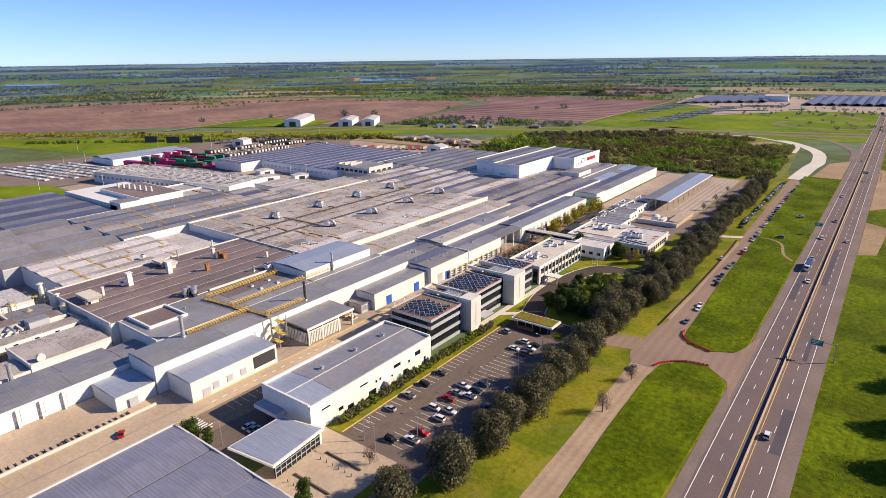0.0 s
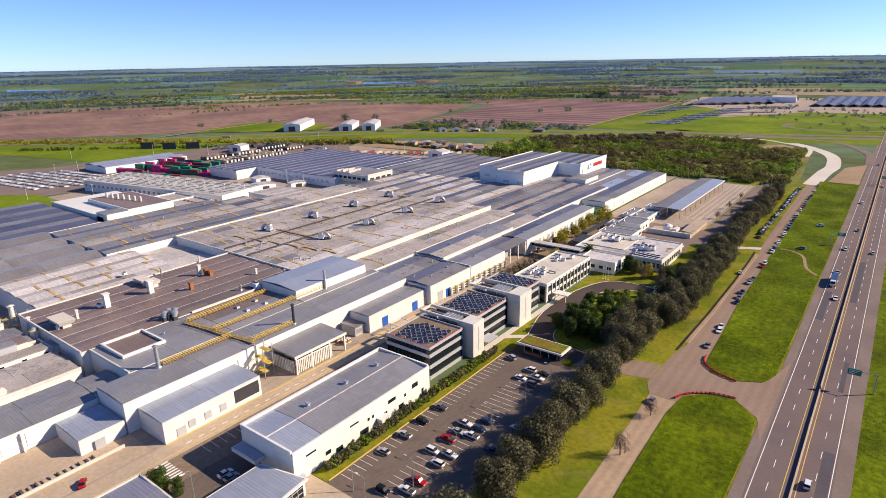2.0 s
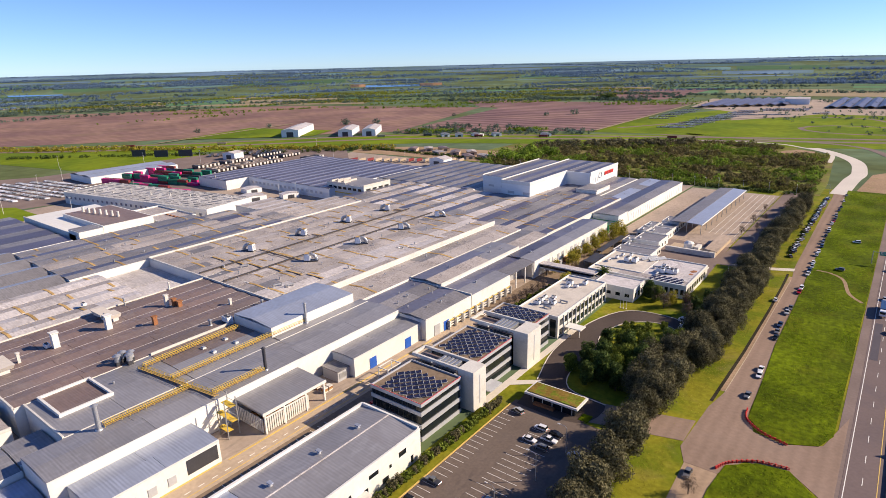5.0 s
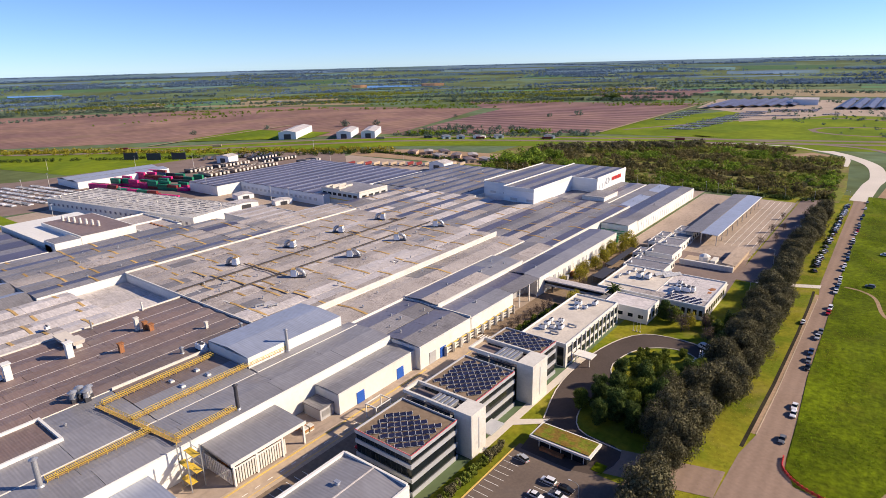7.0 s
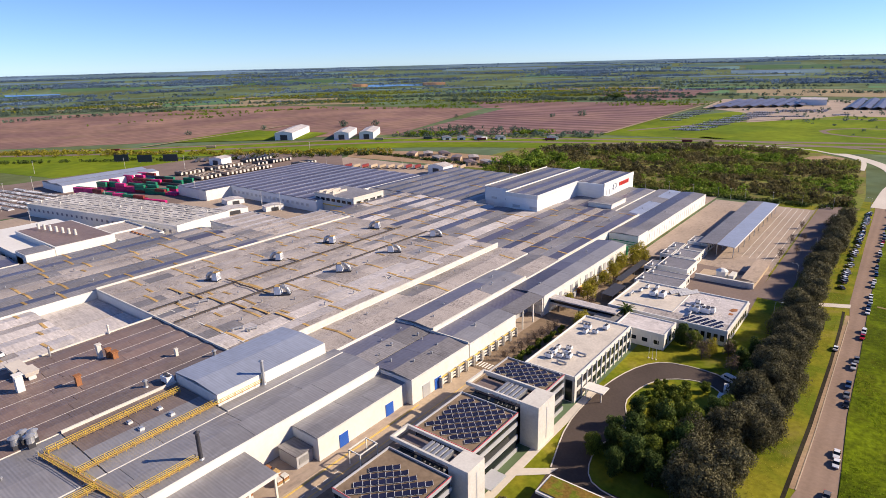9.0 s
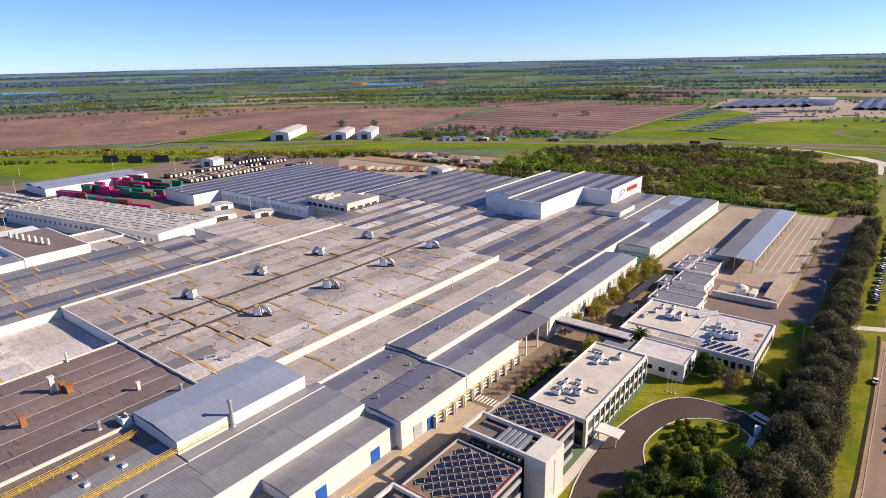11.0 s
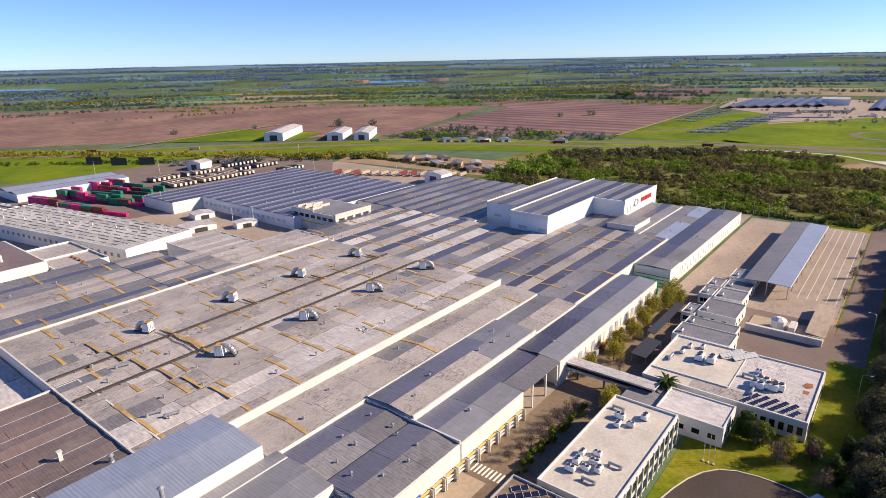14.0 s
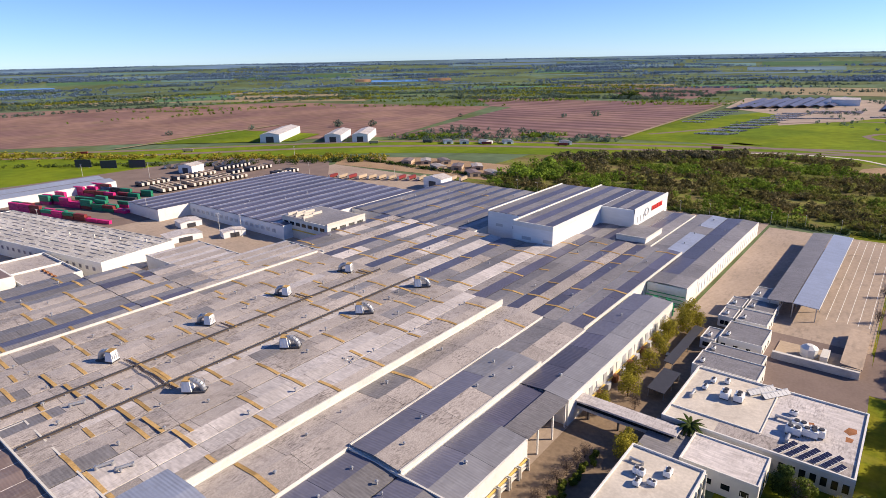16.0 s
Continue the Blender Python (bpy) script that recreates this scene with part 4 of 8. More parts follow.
for k in range(12):
    a = k / 12 * 2 * math.pi
    part("sign_ring", tube(bmesh.new(), (-239.65, 528 + 3.2 * math.cos(a), 15.6 + 2.4 * math.sin(a)), (-239.65, 528 + 3.2 * math.cos(a + 0.53), 15.6 + 2.4 * math.sin(a + 0.53)), 0.25), M["panel_grey"], b)
# plant building by the block
hall(-239.4, -222, 480, 506, 12.0, "small white plant room with grey roof", ["roof_grey"], 1, 1, 0.2, parapet=(("e", 0.5), ("s", 0.5)))
# raw concrete building under repair
e = thing("concrete_building", -413, 408, 0, "unfinished pale concrete building with open window rows", "building")
part("wall", box(bmesh.new(), -435, -390, 391, 424, 0, 13.2), M["pale"], e)
part("parapet", box(bmesh.new(), -435.2, -412, 390.8, 391.3, 13.2, 14.4), M["concrete_new"], e)
part("parapet", box(bmesh.new(), -390.3, -389.8, 391, 424, 13.2, 14.6), M["concrete_new"], e)
part("roof_panel", box(bmesh.new(), -434, -391, 392, 423, 13.2, 13.4), M["roof_grey"], e)
for k in range(7):
    part("window", box(bmesh.new(), -433 + k * 6, -429 + k * 6, 390.85, 391.05, 8.8, 11), M["glass"], e)
    part("beam", box(bmesh.new(), -433 + k * 2.6, -432 + k * 2.6, 394 + (k % 3) * 5, 402 + (k % 3) * 5, 13.4, 14.9), M["concrete_new"], e)
for k in range(4):
    part("window", box(bmesh.new(), -390.05, -389.85, 394 + k * 7.5, 399 + k * 7.5, 8.8, 11), M["glass"], e)
part("barrier", box(bmesh.new(), -433, -400, 390.7, 391.0, 5.4, 6.2), M["yellow"], e)
# chimney building
h = thing("chimney_building", -495, 215, 0, "white boiler house with a row of roof flues", "building")
part("wall", box(bmesh.new(), -540, -452, 190, 240, 0, 10.5), M["white"], h)
part("wall", box(bmesh.new(), -512, -448, 206, 240, 0, 13.5), M["white"], h)
part("wall", box(bmesh.new(), -462, -446, 190, 205, 0, 13), M["white"], h)
part("roof_panel", box(bmesh.new(), -511, -449, 207, 239, 13.5, 13.6), M["roof_brown"], h)
part("roof_panel", box(bmesh.new(), -461.5, -446.5, 190.5, 204.5, 13.0, 13.15), M["roof_grey"], h)
part("parapet", box(bmesh.new(), -540, -452, 189.8, 190.3, 10.5, 11.2), M["white"], h)
for k in range(7):
    part("flue", tube(bmesh.new(), (-504 + k * 6.2, 217 + k * 1.3, 13.4), (-504 + k * 6.2, 217 + k * 1.3, 17.3), 0.9, 0.8, 10), M["pale"], h)
for k in range(6):
    part("window", box(bmesh.new(), -535 + k * 12, -531 + k * 12, 189.7, 189.95, 4, 7), M["glass"], h)
an = thing("boiler_annex", -452, 252, 0, "low annex with stained brown flat roof and white parapets", "building")
part("wall", box(bmesh.new(), -494, -441, 241, 268, 0, 8.6), M["white"], an)
part("roof", box(bmesh.new(), -493.5, -441.5, 241.5, 267.5, 8.6, 8.7), M["roof_old"], an)
for r in ((-494, -441, 241, 241.5), (-494, -441, 267.5, 268), (-494, -493.5, 241.5, 267.5), (-441.5, -441, 241.5, 267.5), (-466, -465.5, 241.5, 267.5)):
    part("parapet", box(bmesh.new(), *r, 8.6, 9.7), M["white"], an)
for k in range(4):
    part("roof_rack", box(bmesh.new(), -462 + k * 5, -459 + k * 5, 256, 257, 8.7, 9.5), M["rust"], an)
# back warehouse
hall(-745, -696, 302, 397, 7.0, "long low white warehouse behind the containers", ["roof_grey", "roof_blue"], 2, 3, 1.5, wall="white_metal")
h = hall(-163, -104, -45, 68, 7.6, "hall with blue-grey corrugated roof and grey ridge lines", ["roof_violet", "roof_violet"], 3, 3, 0.5, parapet=(("n", 0.4), ("w", 0.4)))


# ---- offices ----
def wing(parent, x0, x1, y0, y1, z, floors=3, south=True):
    """An office wing: grey metal cladding with recessed ribbon windows split by mullions, a parapet and a gravel roof."""
    part("core", box(bmesh.new(), x0 + 0.3, x1 - 0.3, y0 + 0.3, y1 - 0.3, 0, z - 0.6), M["glass"], parent)
    fh = z / floors
    for k in range(floors):
        part("cladding", box(bmesh.new(), x0, x1, y0, y1, k * fh - 0.0 if k else 0.0, k * fh + fh * 0.30), M["panel_grey"], parent)
    part("parapet", box(bmesh.new(), x0, x1, y0, y0 + 0.3, z - fh * 0.28, z), M["panel_grey"], parent)
    part("parapet", box(bmesh.new(), x0, x1, y1 - 0.3, y1, z - fh * 0.28, z), M["panel_grey"], parent)
    part("parapet", box(bmesh.new(), x0, x0 + 0.3, y0 + 0.3, y1 - 0.3, z - fh * 0.28, z), M["panel_grey"], parent)
    part("parapet", box(bmesh.new(), x1 - 0.3, x1, y0 + 0.3, y1 - 0.3, z - fh * 0.28, z), M["panel_grey"], parent)
    part("coping", box(bmesh.new(), x0 - 0.05, x1 + 0.05, y0 - 0.06, y0 + 0.1, z, z + 0.12), M["red"], parent, "thin red coping edge")
    part("coping", box(bmesh.new(), x1 - 0.1, x1 + 0.06, y0 - 0.06, y1, z, z + 0.12), M["red"], parent, "thin red coping edge")
    part("roof", box(bmesh.new(), x0 + 0.3, x1 - 0.3, y0 + 0.3, y1 - 0.3, z - 0.8, z - 0.55), M["lane"], parent)
    for k in range(floors):
        n = int((x1 - x0) / 1.8)
        for j in range(1, n):
            x = x0 + (x1 - x0) * j / n
            part("mullion", box(bmesh.new(), x - 0.05, x + 0.05, y0 + 0.2, y0 + 0.34, k * fh + fh * 0.3, (k + 1) * fh - fh * 0.2), M["darksteel"], parent)
    return parent


of = thing("office_building", -148, 200, 0, "three-storey office block with grey cladding and white slab towers", "office")
wing(of, -159.5, -138.4, 161.5, 182, 13.2)
wing(of, -160, -139.6, 193, 216, 13.2)
wing(of, -160.5, -138.8, 230.5, 243.8, 13.2)
part("core", box(bmesh.new(), -158, -141.5, 182, 230.5, 0, 12.0), M["glass"], of)
for y0, y1 in ((184, 191.4), (219.5, 229.6)):
    part("slab_tower", box(bmesh.new(), -141, -134.8, y0, y1, 0, 14.6), M["pale"], of, "pale rendered slab tower")
    part("slit_window", box(bmesh.new(), -134.85, -134.75, (y0 + y1) / 2 - 0.25, (y0 + y1) / 2 + 0.25, 2, 12.5), M["panel_grey"], of)
    for y in (y0, y1 - 0.7):
        part("roof_beam", box(bmesh.new(), -161, -141, y, y + 0.7, 13.6, 14.6), M["pale"], of)
    part("roof_beam", box(bmesh.new(), -161, -160.3, y0 + 0.7, y1 - 0.7, 13.6, 14.6), M["pale"], of)
    part("roof", box(bmesh.new(), -160, -141, y0 + 0.7, y1 - 0.7, 11.6, 12.2), M["roof_brown"], of)
    for k in range(5):
        part("air_unit", box(bmesh.new(), -151 + k * 1.6, -149.9 + k * 1.6, y0 + 1.2, y1 - 1.4, 12.2, 14.0, 0.06), M["steel"], of)
    part("duct", tube(bmesh.new(), (-153, y0 + 1.4, 13.0), (-158, y0 + 1.4, 13.0), 0.7, 0.7, 12), M["white"], of)
part("canopy", box(bmesh.new(), -139, -134.2, 193.5, 201, 3.0, 3.4), M["panel_grey"], of)

o3 = thing("office_annex", -147, 274, 0, "two-storey white office with tall window bays and flat roof", "office")
part("wall", box(bmesh.new(), -157, -137.6, 249.5, 299, 0, 9.2), M["pale"], o3)
part("roof", box(bmesh.new(), -156.6, -138, 249.9, 298.6, 9.2, 9.32), M["roof_office"], o3)
for r in ((-157, -156.6, 249.5, 299), (-138, -137.6, 249.5, 299), (-156.6, -138, 249.5, 249.9), (-156.6, -138, 298.6, 299)):
    part("parapet", box(bmesh.new(), *r, 9.2, 9.9), M["white"], o3)
for k in range(12):
    y = 251.2 + k * 4.0
    for z0, z1 in ((1.0, 3.6), (5.3, 8.0)):
        part("window", box(bmesh.new(), -137.65, -137.5, y, y + 3.0, z0, z1), M["glass"], o3)
    part("pilaster", box(bmesh.new(), -137.6, -137.2, y + 3.3, y + 3.7, 0, 9.0), M["white"], o3)
for k in range(5):
    part("window", box(bmesh.new(), -155.5 + k * 3.6, -152.9 + k * 3.6, 249.4, 249.55, 0.4, 8.2), M["glass"], o3)
part("canopy", box(bmesh.new(), -137, -129.5, 254.5, 259.5, 3.5, 3.9), M["white"], o3)
for x in (-136, -130.5):
    part("post", box(bmesh.new(), x, x + 0.25, 254.8, 255.1, 0, 3.5), M["white"], o3)

UNIT = thing("roof_air_unit", 0, 0, 0, "grey galvanised air conditioning unit on a flat roof", "air conditioner", "rooftop air units")
part("casing", box(bmesh.new(), -1.4, 1.4, -0.9, 0.9, 0.3, 1.7, 0.08), M["white_metal"], UNIT)
part("fan_ring", tube(bmesh.new(), (-0.6, 0, 1.7), (-0.6, 0, 1.95), 0.5, 0.5, 12), M["darksteel"], UNIT)
part("fan_ring", tube(bmesh.new(), (0.65, 0, 1.7), (0.65, 0, 1.95), 0.5, 0.5, 12), M["darksteel"], UNIT)
for x in (-1.1, 1.1):
    part("skid", box(bmesh.new(), x - 0.1, x + 0.1, -0.9, 0.9, 0, 0.3), M["darksteel"], UNIT)
DUCT = thing("roof_duct", 0, 0, 0, "bent galvanised duct on a flat roof", "duct", "rooftop ducts")
part("run", tube(bmesh.new(), (-2, 0, 0.9), (1.5, 0, 0.9), 0.4, 0.4, 10), M["steel"], DUCT)
part("elbow", tube(bmesh.new(), (1.5, 0, 1.2), (1.5, 0, 0), 0.45, 0.45, 10), M["steel"], DUCT)
part("elbow", tube(bmesh.new(), (-2, 0, 1.2), (-2, 0, 0), 0.45, 0.45, 10), M["steel"], DUCT)
rr = random.Random(3)
def put(ob, x, y, z, rz=0.0, sc=1.0):
    """The first call moves the model itself; later calls copy it."""
    m = pose(x, y, z, 0, 0, rz) @ Matrix.Scale(sc, 4)
    if not ob.get("used"):
        ob["used"] = 1
        ob.matrix_basis = m
        ob.scale = (sc, sc, sc)
        return ob
    c = copy_thing(ob, pose(x, y, z, 0, 0, rz))
    c.scale = (sc, sc, sc)
    return c


for x, y in ((-152, 258), (-149, 260.5), (-152, 262), (-148, 264), (-152.5, 266), (-149, 268), (-146, 262), (-150, 284), (-147, 286), (-151, 288), (-145, 292)):
    put(UNIT, x, y, 9.32, rr.choice((0, 90)), rr.uniform(0.7, 1.1))
for x, y in ((-146, 256.5), (-143, 266), (-153, 292)):
    put(DUCT, x, y, 9.32, rr.choice((0, 90)), 0.9)

wb = thing("reception_building", -136, 312, 0, "small white single-storey building with flat roof", "building")
part("wall", box(bmesh.new(), -146, -126, 304.5, 319, 0, 6.4), M["white"], wb)
part("roof", box(bmesh.new(), -145.6, -126.4, 304.9, 318.6, 6.4, 6.5), M["roof_light"], wb)
for r in ((-146, -126, 304.5, 304.9), (-146, -126, 318.6, 319), (-146, -145.6, 304.9, 318.6), (-126.4, -126, 304.9, 318.6)):
    part("parapet", box(bmesh.new(), *r, 6.4, 6.9), M["white"], wb)
for k in range(4):
    part("window", box(bmesh.new(), -144 + k * 4.6, -141.8 + k * 4.6, 304.4, 304.55, 2.2, 3.8), M["glass"], wb)
for k in range(3):
    part("window", box(bmesh.new(), -126.05, -125.9, 306.5 + k * 4, 308.5 + k * 4, 1.6, 4.2), M["glass"], wb)
ad = thing("canteen_building", -132, 338, 0, "low white building with broad flat roof and shaded windows", "building")
part("wall", box(bmesh.new(), -157, -107, 322, 359.5, 0, 6.2), M["pale"], ad)
part("roof", box(bmesh.new(), -156.5, -107.5, 322.5, 359, 6.2, 6.32), M["roof_office"], ad)
for r in ((-157, -107, 322, 322.5), (-157, -107, 359, 359.5), (-157, -156.5, 322.5, 359), (-107.5, -107, 322.5, 359)):
    part("parapet", box(bmesh.new(), *r, 6.2, 6.9), M["white"], ad)
for k in range(7):
    part("window", box(bmesh.new(), -124.5 + k * 2.5, -123 + k * 2.5, 321.9, 322.05, 2.0, 4.6), M["glass"], ad)
for k in range(8):
    part("window", box(bmesh.new(), -107.05, -106.9, 324 + k * 4, 326.6 + k * 4, 2.0, 4.6), M["glass"], ad)
part("parapet", box(bmesh.new(), -131.2, -130.9, 330, 359, 6.2, 6.6), M["white"], ad)
part("parapet", box(bmesh.new(), -156.5, -131.2, 329.6, 330, 6.2, 6.8), M["white"], ad)
part("roof_strip", box(bmesh.new(), -142, -107.8, 322.8, 329.4, 6.32, 6.38), M["roof_old"], ad)
part("roof_strip", box(bmesh.new(), -130.7, -107.8, 329.6, 358.8, 6.32, 6.38), M["roof_light"], ad)
part("roof_patch", prism(bmesh.new(), [(-112.2, 345.5), (-110.6, 344), (-108.9, 346.2), (-109.3, 348.6), (-111.2, 348.4)], 6.384, 6.39), M["rust"], ad, "brown stain patch on the roof")
part("roof_patch", prism(bmesh.new(), [(-111.2, 340), (-109.6, 340.4), (-109.4, 342.6), (-111.3, 342.9)], 6.384, 6.39), M["rust"], ad, "brown stain patch on the roof")
part("roof_patch", prism(bmesh.new(), [(-121.8, 343), (-119.2, 343.8), (-119.6, 345), (-121.9, 344.4)], 6.384, 6.39), M["rust"], ad, "brown stain patch on the roof")
for x, y in ((-144.3, 344.2), (-140.4, 344.8), (-123.6, 335.4), (-122.6, 339.2), (-125.2, 346.2), (-119.6, 336.8), (-118.0, 338.2), (-150, 352), (-146, 354), (-151, 346)):
    put(UNIT, x, y, 6.38, 0 if x > -130 else 90, 1.45 if y < 346 and x > -145 else 0.8)
for x, y in ((-124.2, 331.8), (-126.8, 341), (-153, 340)):
    put(DUCT, x, y, 6.32, rr.choice((0, 90)), 1.1)
lk = thing("link_roof", -151, 311, 0, "grey link roof between bridge and canteen", "roof")
part("roof", box(bmesh.new(), -158, -146.2, 303, 321.8, 4.8, 5.4), M["roof_grey"], lk)
part("wall", box(bmesh.new(), -157.5, -146.6, 303.4, 321.5, 0, 4.8), M["panel_grey"], lk)
br = thing("covered_bridge", -167, 316, 0, "long white covered walkway bridging the lane", "bridge")
part("deck", box(bmesh.new(), -181.2, -150.5, 313.4, 318, 4.2, 5.0), M["panel_grey"], br)
part("glazing", box(bmesh.new(), -181.2, -150.5, 313.8, 317.6, 5.0, 6.6), M["glass"], br)
part("roof", prism(bmesh.new(), [(-181.2, 313.0), (-149.5, 313.0), (-149.5, 318.4), (-181.2, 318.4)], 6.6, 7.2), M["roof_light"], br)
for x in (-178, -168, -158):
    part("post", box(bmesh.new(), x, x + 0.5, 315.2, 316.0, 0, 4.2), M["darksteel"], br)

# prefab offices, pergola roofs and court walls
PRE = ((-160, -138.5, 362, 375, 5.4, "white"), (-160, -140, 376.5, 386, 4.2, "pale"), (-158.5, -143, 391, 409, 5.0, "white"), (-164.5, -159, 388, 400, 4.2, "pale"), (-157.5, -145.5, 412, 426, 4.8, "white"),
       (-164.5, -158.5, 413, 424, 4.6, "white"), (-157.5, -146, 428, 441, 4.4, "white"), (-165, -158.5, 428, 440, 4.2, "white"), (-158.5, -146.8, 443.5, 458, 4.8, "white"))
for x0, x1, y0, y1, z, w in PRE:
    pf = thing("prefab_office", (x0 + x1) / 2, (y0 + y1) / 2, 0, "small flat-roofed " + w + " office with grey roof", "building", "prefab offices")
    part("wall", box(bmesh.new(), x0, x1, y0, y1, 0, z), M[w], pf)
    part("roof", box(bmesh.new(), x0 + 0.3, x1 - 0.3, y0 + 0.3, y1 - 0.3, z, z + 0.12), M["roof_grey"], pf)
    for r in ((x0, x1, y0, y0 + 0.3), (x0, x1, y1 - 0.3, y1), (x0, x0 + 0.3, y0 + 0.3, y1 - 0.3), (x1 - 0.3, x1, y0 + 0.3, y1 - 0.3)):
        part("parapet", box(bmesh.new(), *r, z, z + 0.45), M["white"], pf)
    for k in range(3):
        part("window", box(bmesh.new(), x1 - 0.05, x1 + 0.08, y0 + 1 + k * (y1 - y0) / 3.4, y0 + 2.6 + k * (y1 - y0) / 3.4, 1.2, 3.0), M["glass"], pf)
        part("window", box(bmesh.new(), x0 + 1 + k * (x1 - x0) / 3.4, x0 + 2.6 + k * (x1 - x0) / 3.4, y0 - 0.08, y0 + 0.05, 1.2, 3.0), M["glass"], pf)
    put(UNIT, x0 + 2.5, y0 + 4, z + 0.12, 90, 0.7)
for x0, x1, y0, y1 in ((-168, -162, 340, 357), (-170, -166.5, 362, 400)):
    cn = thing("pergola", (x0 + x1) / 2, (y0 + y1) / 2, 0, "dark shaded canopy beside the lane", "canopy", "lane canopies")
    part("roof_panel", slab(bmesh.new(), x0, x1, y0, y1, 3.6, 3.2), M["darksteel"], cn)
    for y in (y0 + 0.5, (y0 + y1) / 2, y1 - 0.5):
        part("post", box(bmesh.new(), x0 + 0.3, x0 + 0.5, y, y + 0.2, 0, 3.4), M["steel"], cn)
        part("post", box(bmesh.new(), x1 - 0.5, x1 - 0.3, y, y + 0.2, 0, 3.2), M["steel"], cn)
lb = thing("court_wall", -125, 400, 0, "low concrete court wall with ramps", "wall")
part("wall", box(bmesh.new(), -140, -112, 394.5, 396, 0, 3.0), M["pale"], lb)
part("wall", box(bmesh.new(), -118, -112, 396, 434, 0, 3.2), M["concrete"], lb)
part("ramp", slab(bmesh.new(), -118.5, -111.5, 397, 433, 4.0, 3.2, 0.4), M["yard"], lb)
part("floor", box(bmesh.new(), -140, -118, 396, 412, 0, 0.6), M["concrete"], lb)
tk = thing("white_tank", -129, 404, 0.6, "white tented tank in the service court", "tank")
part("body", tube(bmesh.new(), (-129, 404, 0.6), (-129, 404, 4.0), 3.0, 3.0, 8), M["white"], tk)
part("lid", tube(bmesh.new(), (-129, 404, 4.0), (-129, 404, 5.2), 3.2, 1.2, 8), M["white"], tk)
part("box", box(bmesh.new(), -125, -122.5, 400, 408, 0.6, 3.2), M["pale"], tk)
fr = thing("pergola", -116, 364, 0, "dark steel pergola beside the canteen", "canopy", "lane canopies")
part("roof_panel", slab(bmesh.new(), -128, -108, 360, 365, 3.6, 3.4, 0.15), M["darksteel"], fr)
for k in range(6):
    part("rafter", box(bmesh.new(), -128 + k * 4, -127.6 + k * 4, 359.5, 365.5, 3.5, 3.9), M["white"], fr)
    part("post", box(bmesh.new(), -127.9 + k * 4, -127.7 + k * 4, 360, 360.2, 0, 3.5), M["steel"], fr)
# truck shelter
cp = thing("truck_shelter", -141, 502, 0, "long truck shelter with grey-blue double roof", "canopy")
part("roof_panel", slab(bmesh.new(), -151, -141.2, 438, 565, 7.2, 7.8, 0.3), M["roof_grey"], cp)
part("roof_panel", slab(bmesh.new(), -140.8, -131, 438, 565, 7.8, 7.2, 0.3), M["roof_blue"], cp)
part("fascia", box(bmesh.new(), -131, -130.8, 438, 565, 6.6, 7.3), M["white"], cp)
for k in range(10):
    for x in (-150, -141, -132):
        part("post", box(bmesh.new(), x - 0.2, x + 0.2, 440 + k * 13.6, 440.4 + k * 13.6, 0, 7.1), M["steel"], cp)
fence = thing("yard_fence", -109.5, 510, 0, "wire fence with dry creepers between yard and lane", "fence")
for k in range(42):
    part("post", box(bmesh.new(), -109.6, -109.45, 426 + k * 4, 426.15 + k * 4, 0, 2.2), M["concrete"], fence)
part("rail", box(bmesh.new(), -109.55, -109.5, 426, 590, 2.0, 2.08), M["steel"], fence)
part("rail", box(bmesh.new(), -109.55, -109.5, 426, 590, 1.0, 1.06), M["steel"], fence)
# gatehouse with planted roof
gh = thing("gatehouse", -114.5, 204, 0, "gatehouse with white rim and planted sedum roof", "gatehouse")
part("wall", box(bmesh.new(), -122, -106.5, 201, 206.5, 0, 3.2), M["glass"], gh)
part("roof", box(bmesh.new(), -124.5, -105, 199.6, 208, 3.2, 3.9), M["white"], gh)
part("planting", box(bmesh.new(), -123.8, -105.7, 200.3, 207.3, 3.9, 4.15), M["sedum"], gh)
part("kerb", box(bmesh.new(), -104.8, -101.5, 200, 204, 0, 0.3), M["grass"], gh)
for k in range(5):
    part("mullion", box(bmesh.new(), -122 + k * 3.6, -121.8 + k * 3.6, 200.9, 201.05, 0, 3.2), M["white"], gh)
part("flower_bed", box(bmesh.new(), -121, -113.5, 199.3, 200.8, 0, 0.9), M["rust"], gh, "reddish planting before the gatehouse")
# southern office hall and its entrance canopy
s1 = thing("training_building", -146, 125, 0, "long white building with low grey roof beside the car park", "building")
part("wall", box(bmesh.new(), -157.5, -134, 95.5, 155.5, 0, 9.3), M["white"], s1)
part("roof_panel", slab(bmesh.new(), -157, -146, 107, 155, 9.5, 10.3), M["roof_steel"], s1)
part("roof_panel", slab(bmesh.new(), -145.8, -134.5, 107, 155, 10.3, 9.5), M["roof_steel"], s1)
part("roof_panel", slab(bmesh.new(), -157, -146, 96, 106.8, 9.5, 10.3), M["roof_blue"], s1)
part("roof_panel", slab(bmesh.new(), -145.8, -134.5, 96, 106.8, 10.3, 9.5), M["roof_blue"], s1)
for r in ((-157.8, -157, 95.5, 155.5, 10.3), (-134.5, -133.9, 95.5, 155.5, 10.0), (-157, -134.5, 95.2, 95.9, 10.6), (-157, -134.5, 155, 155.7, 10.4)):
    part("parapet", box(bmesh.new(), *r[:4], 9.0, r[4]), M["white"], s1)
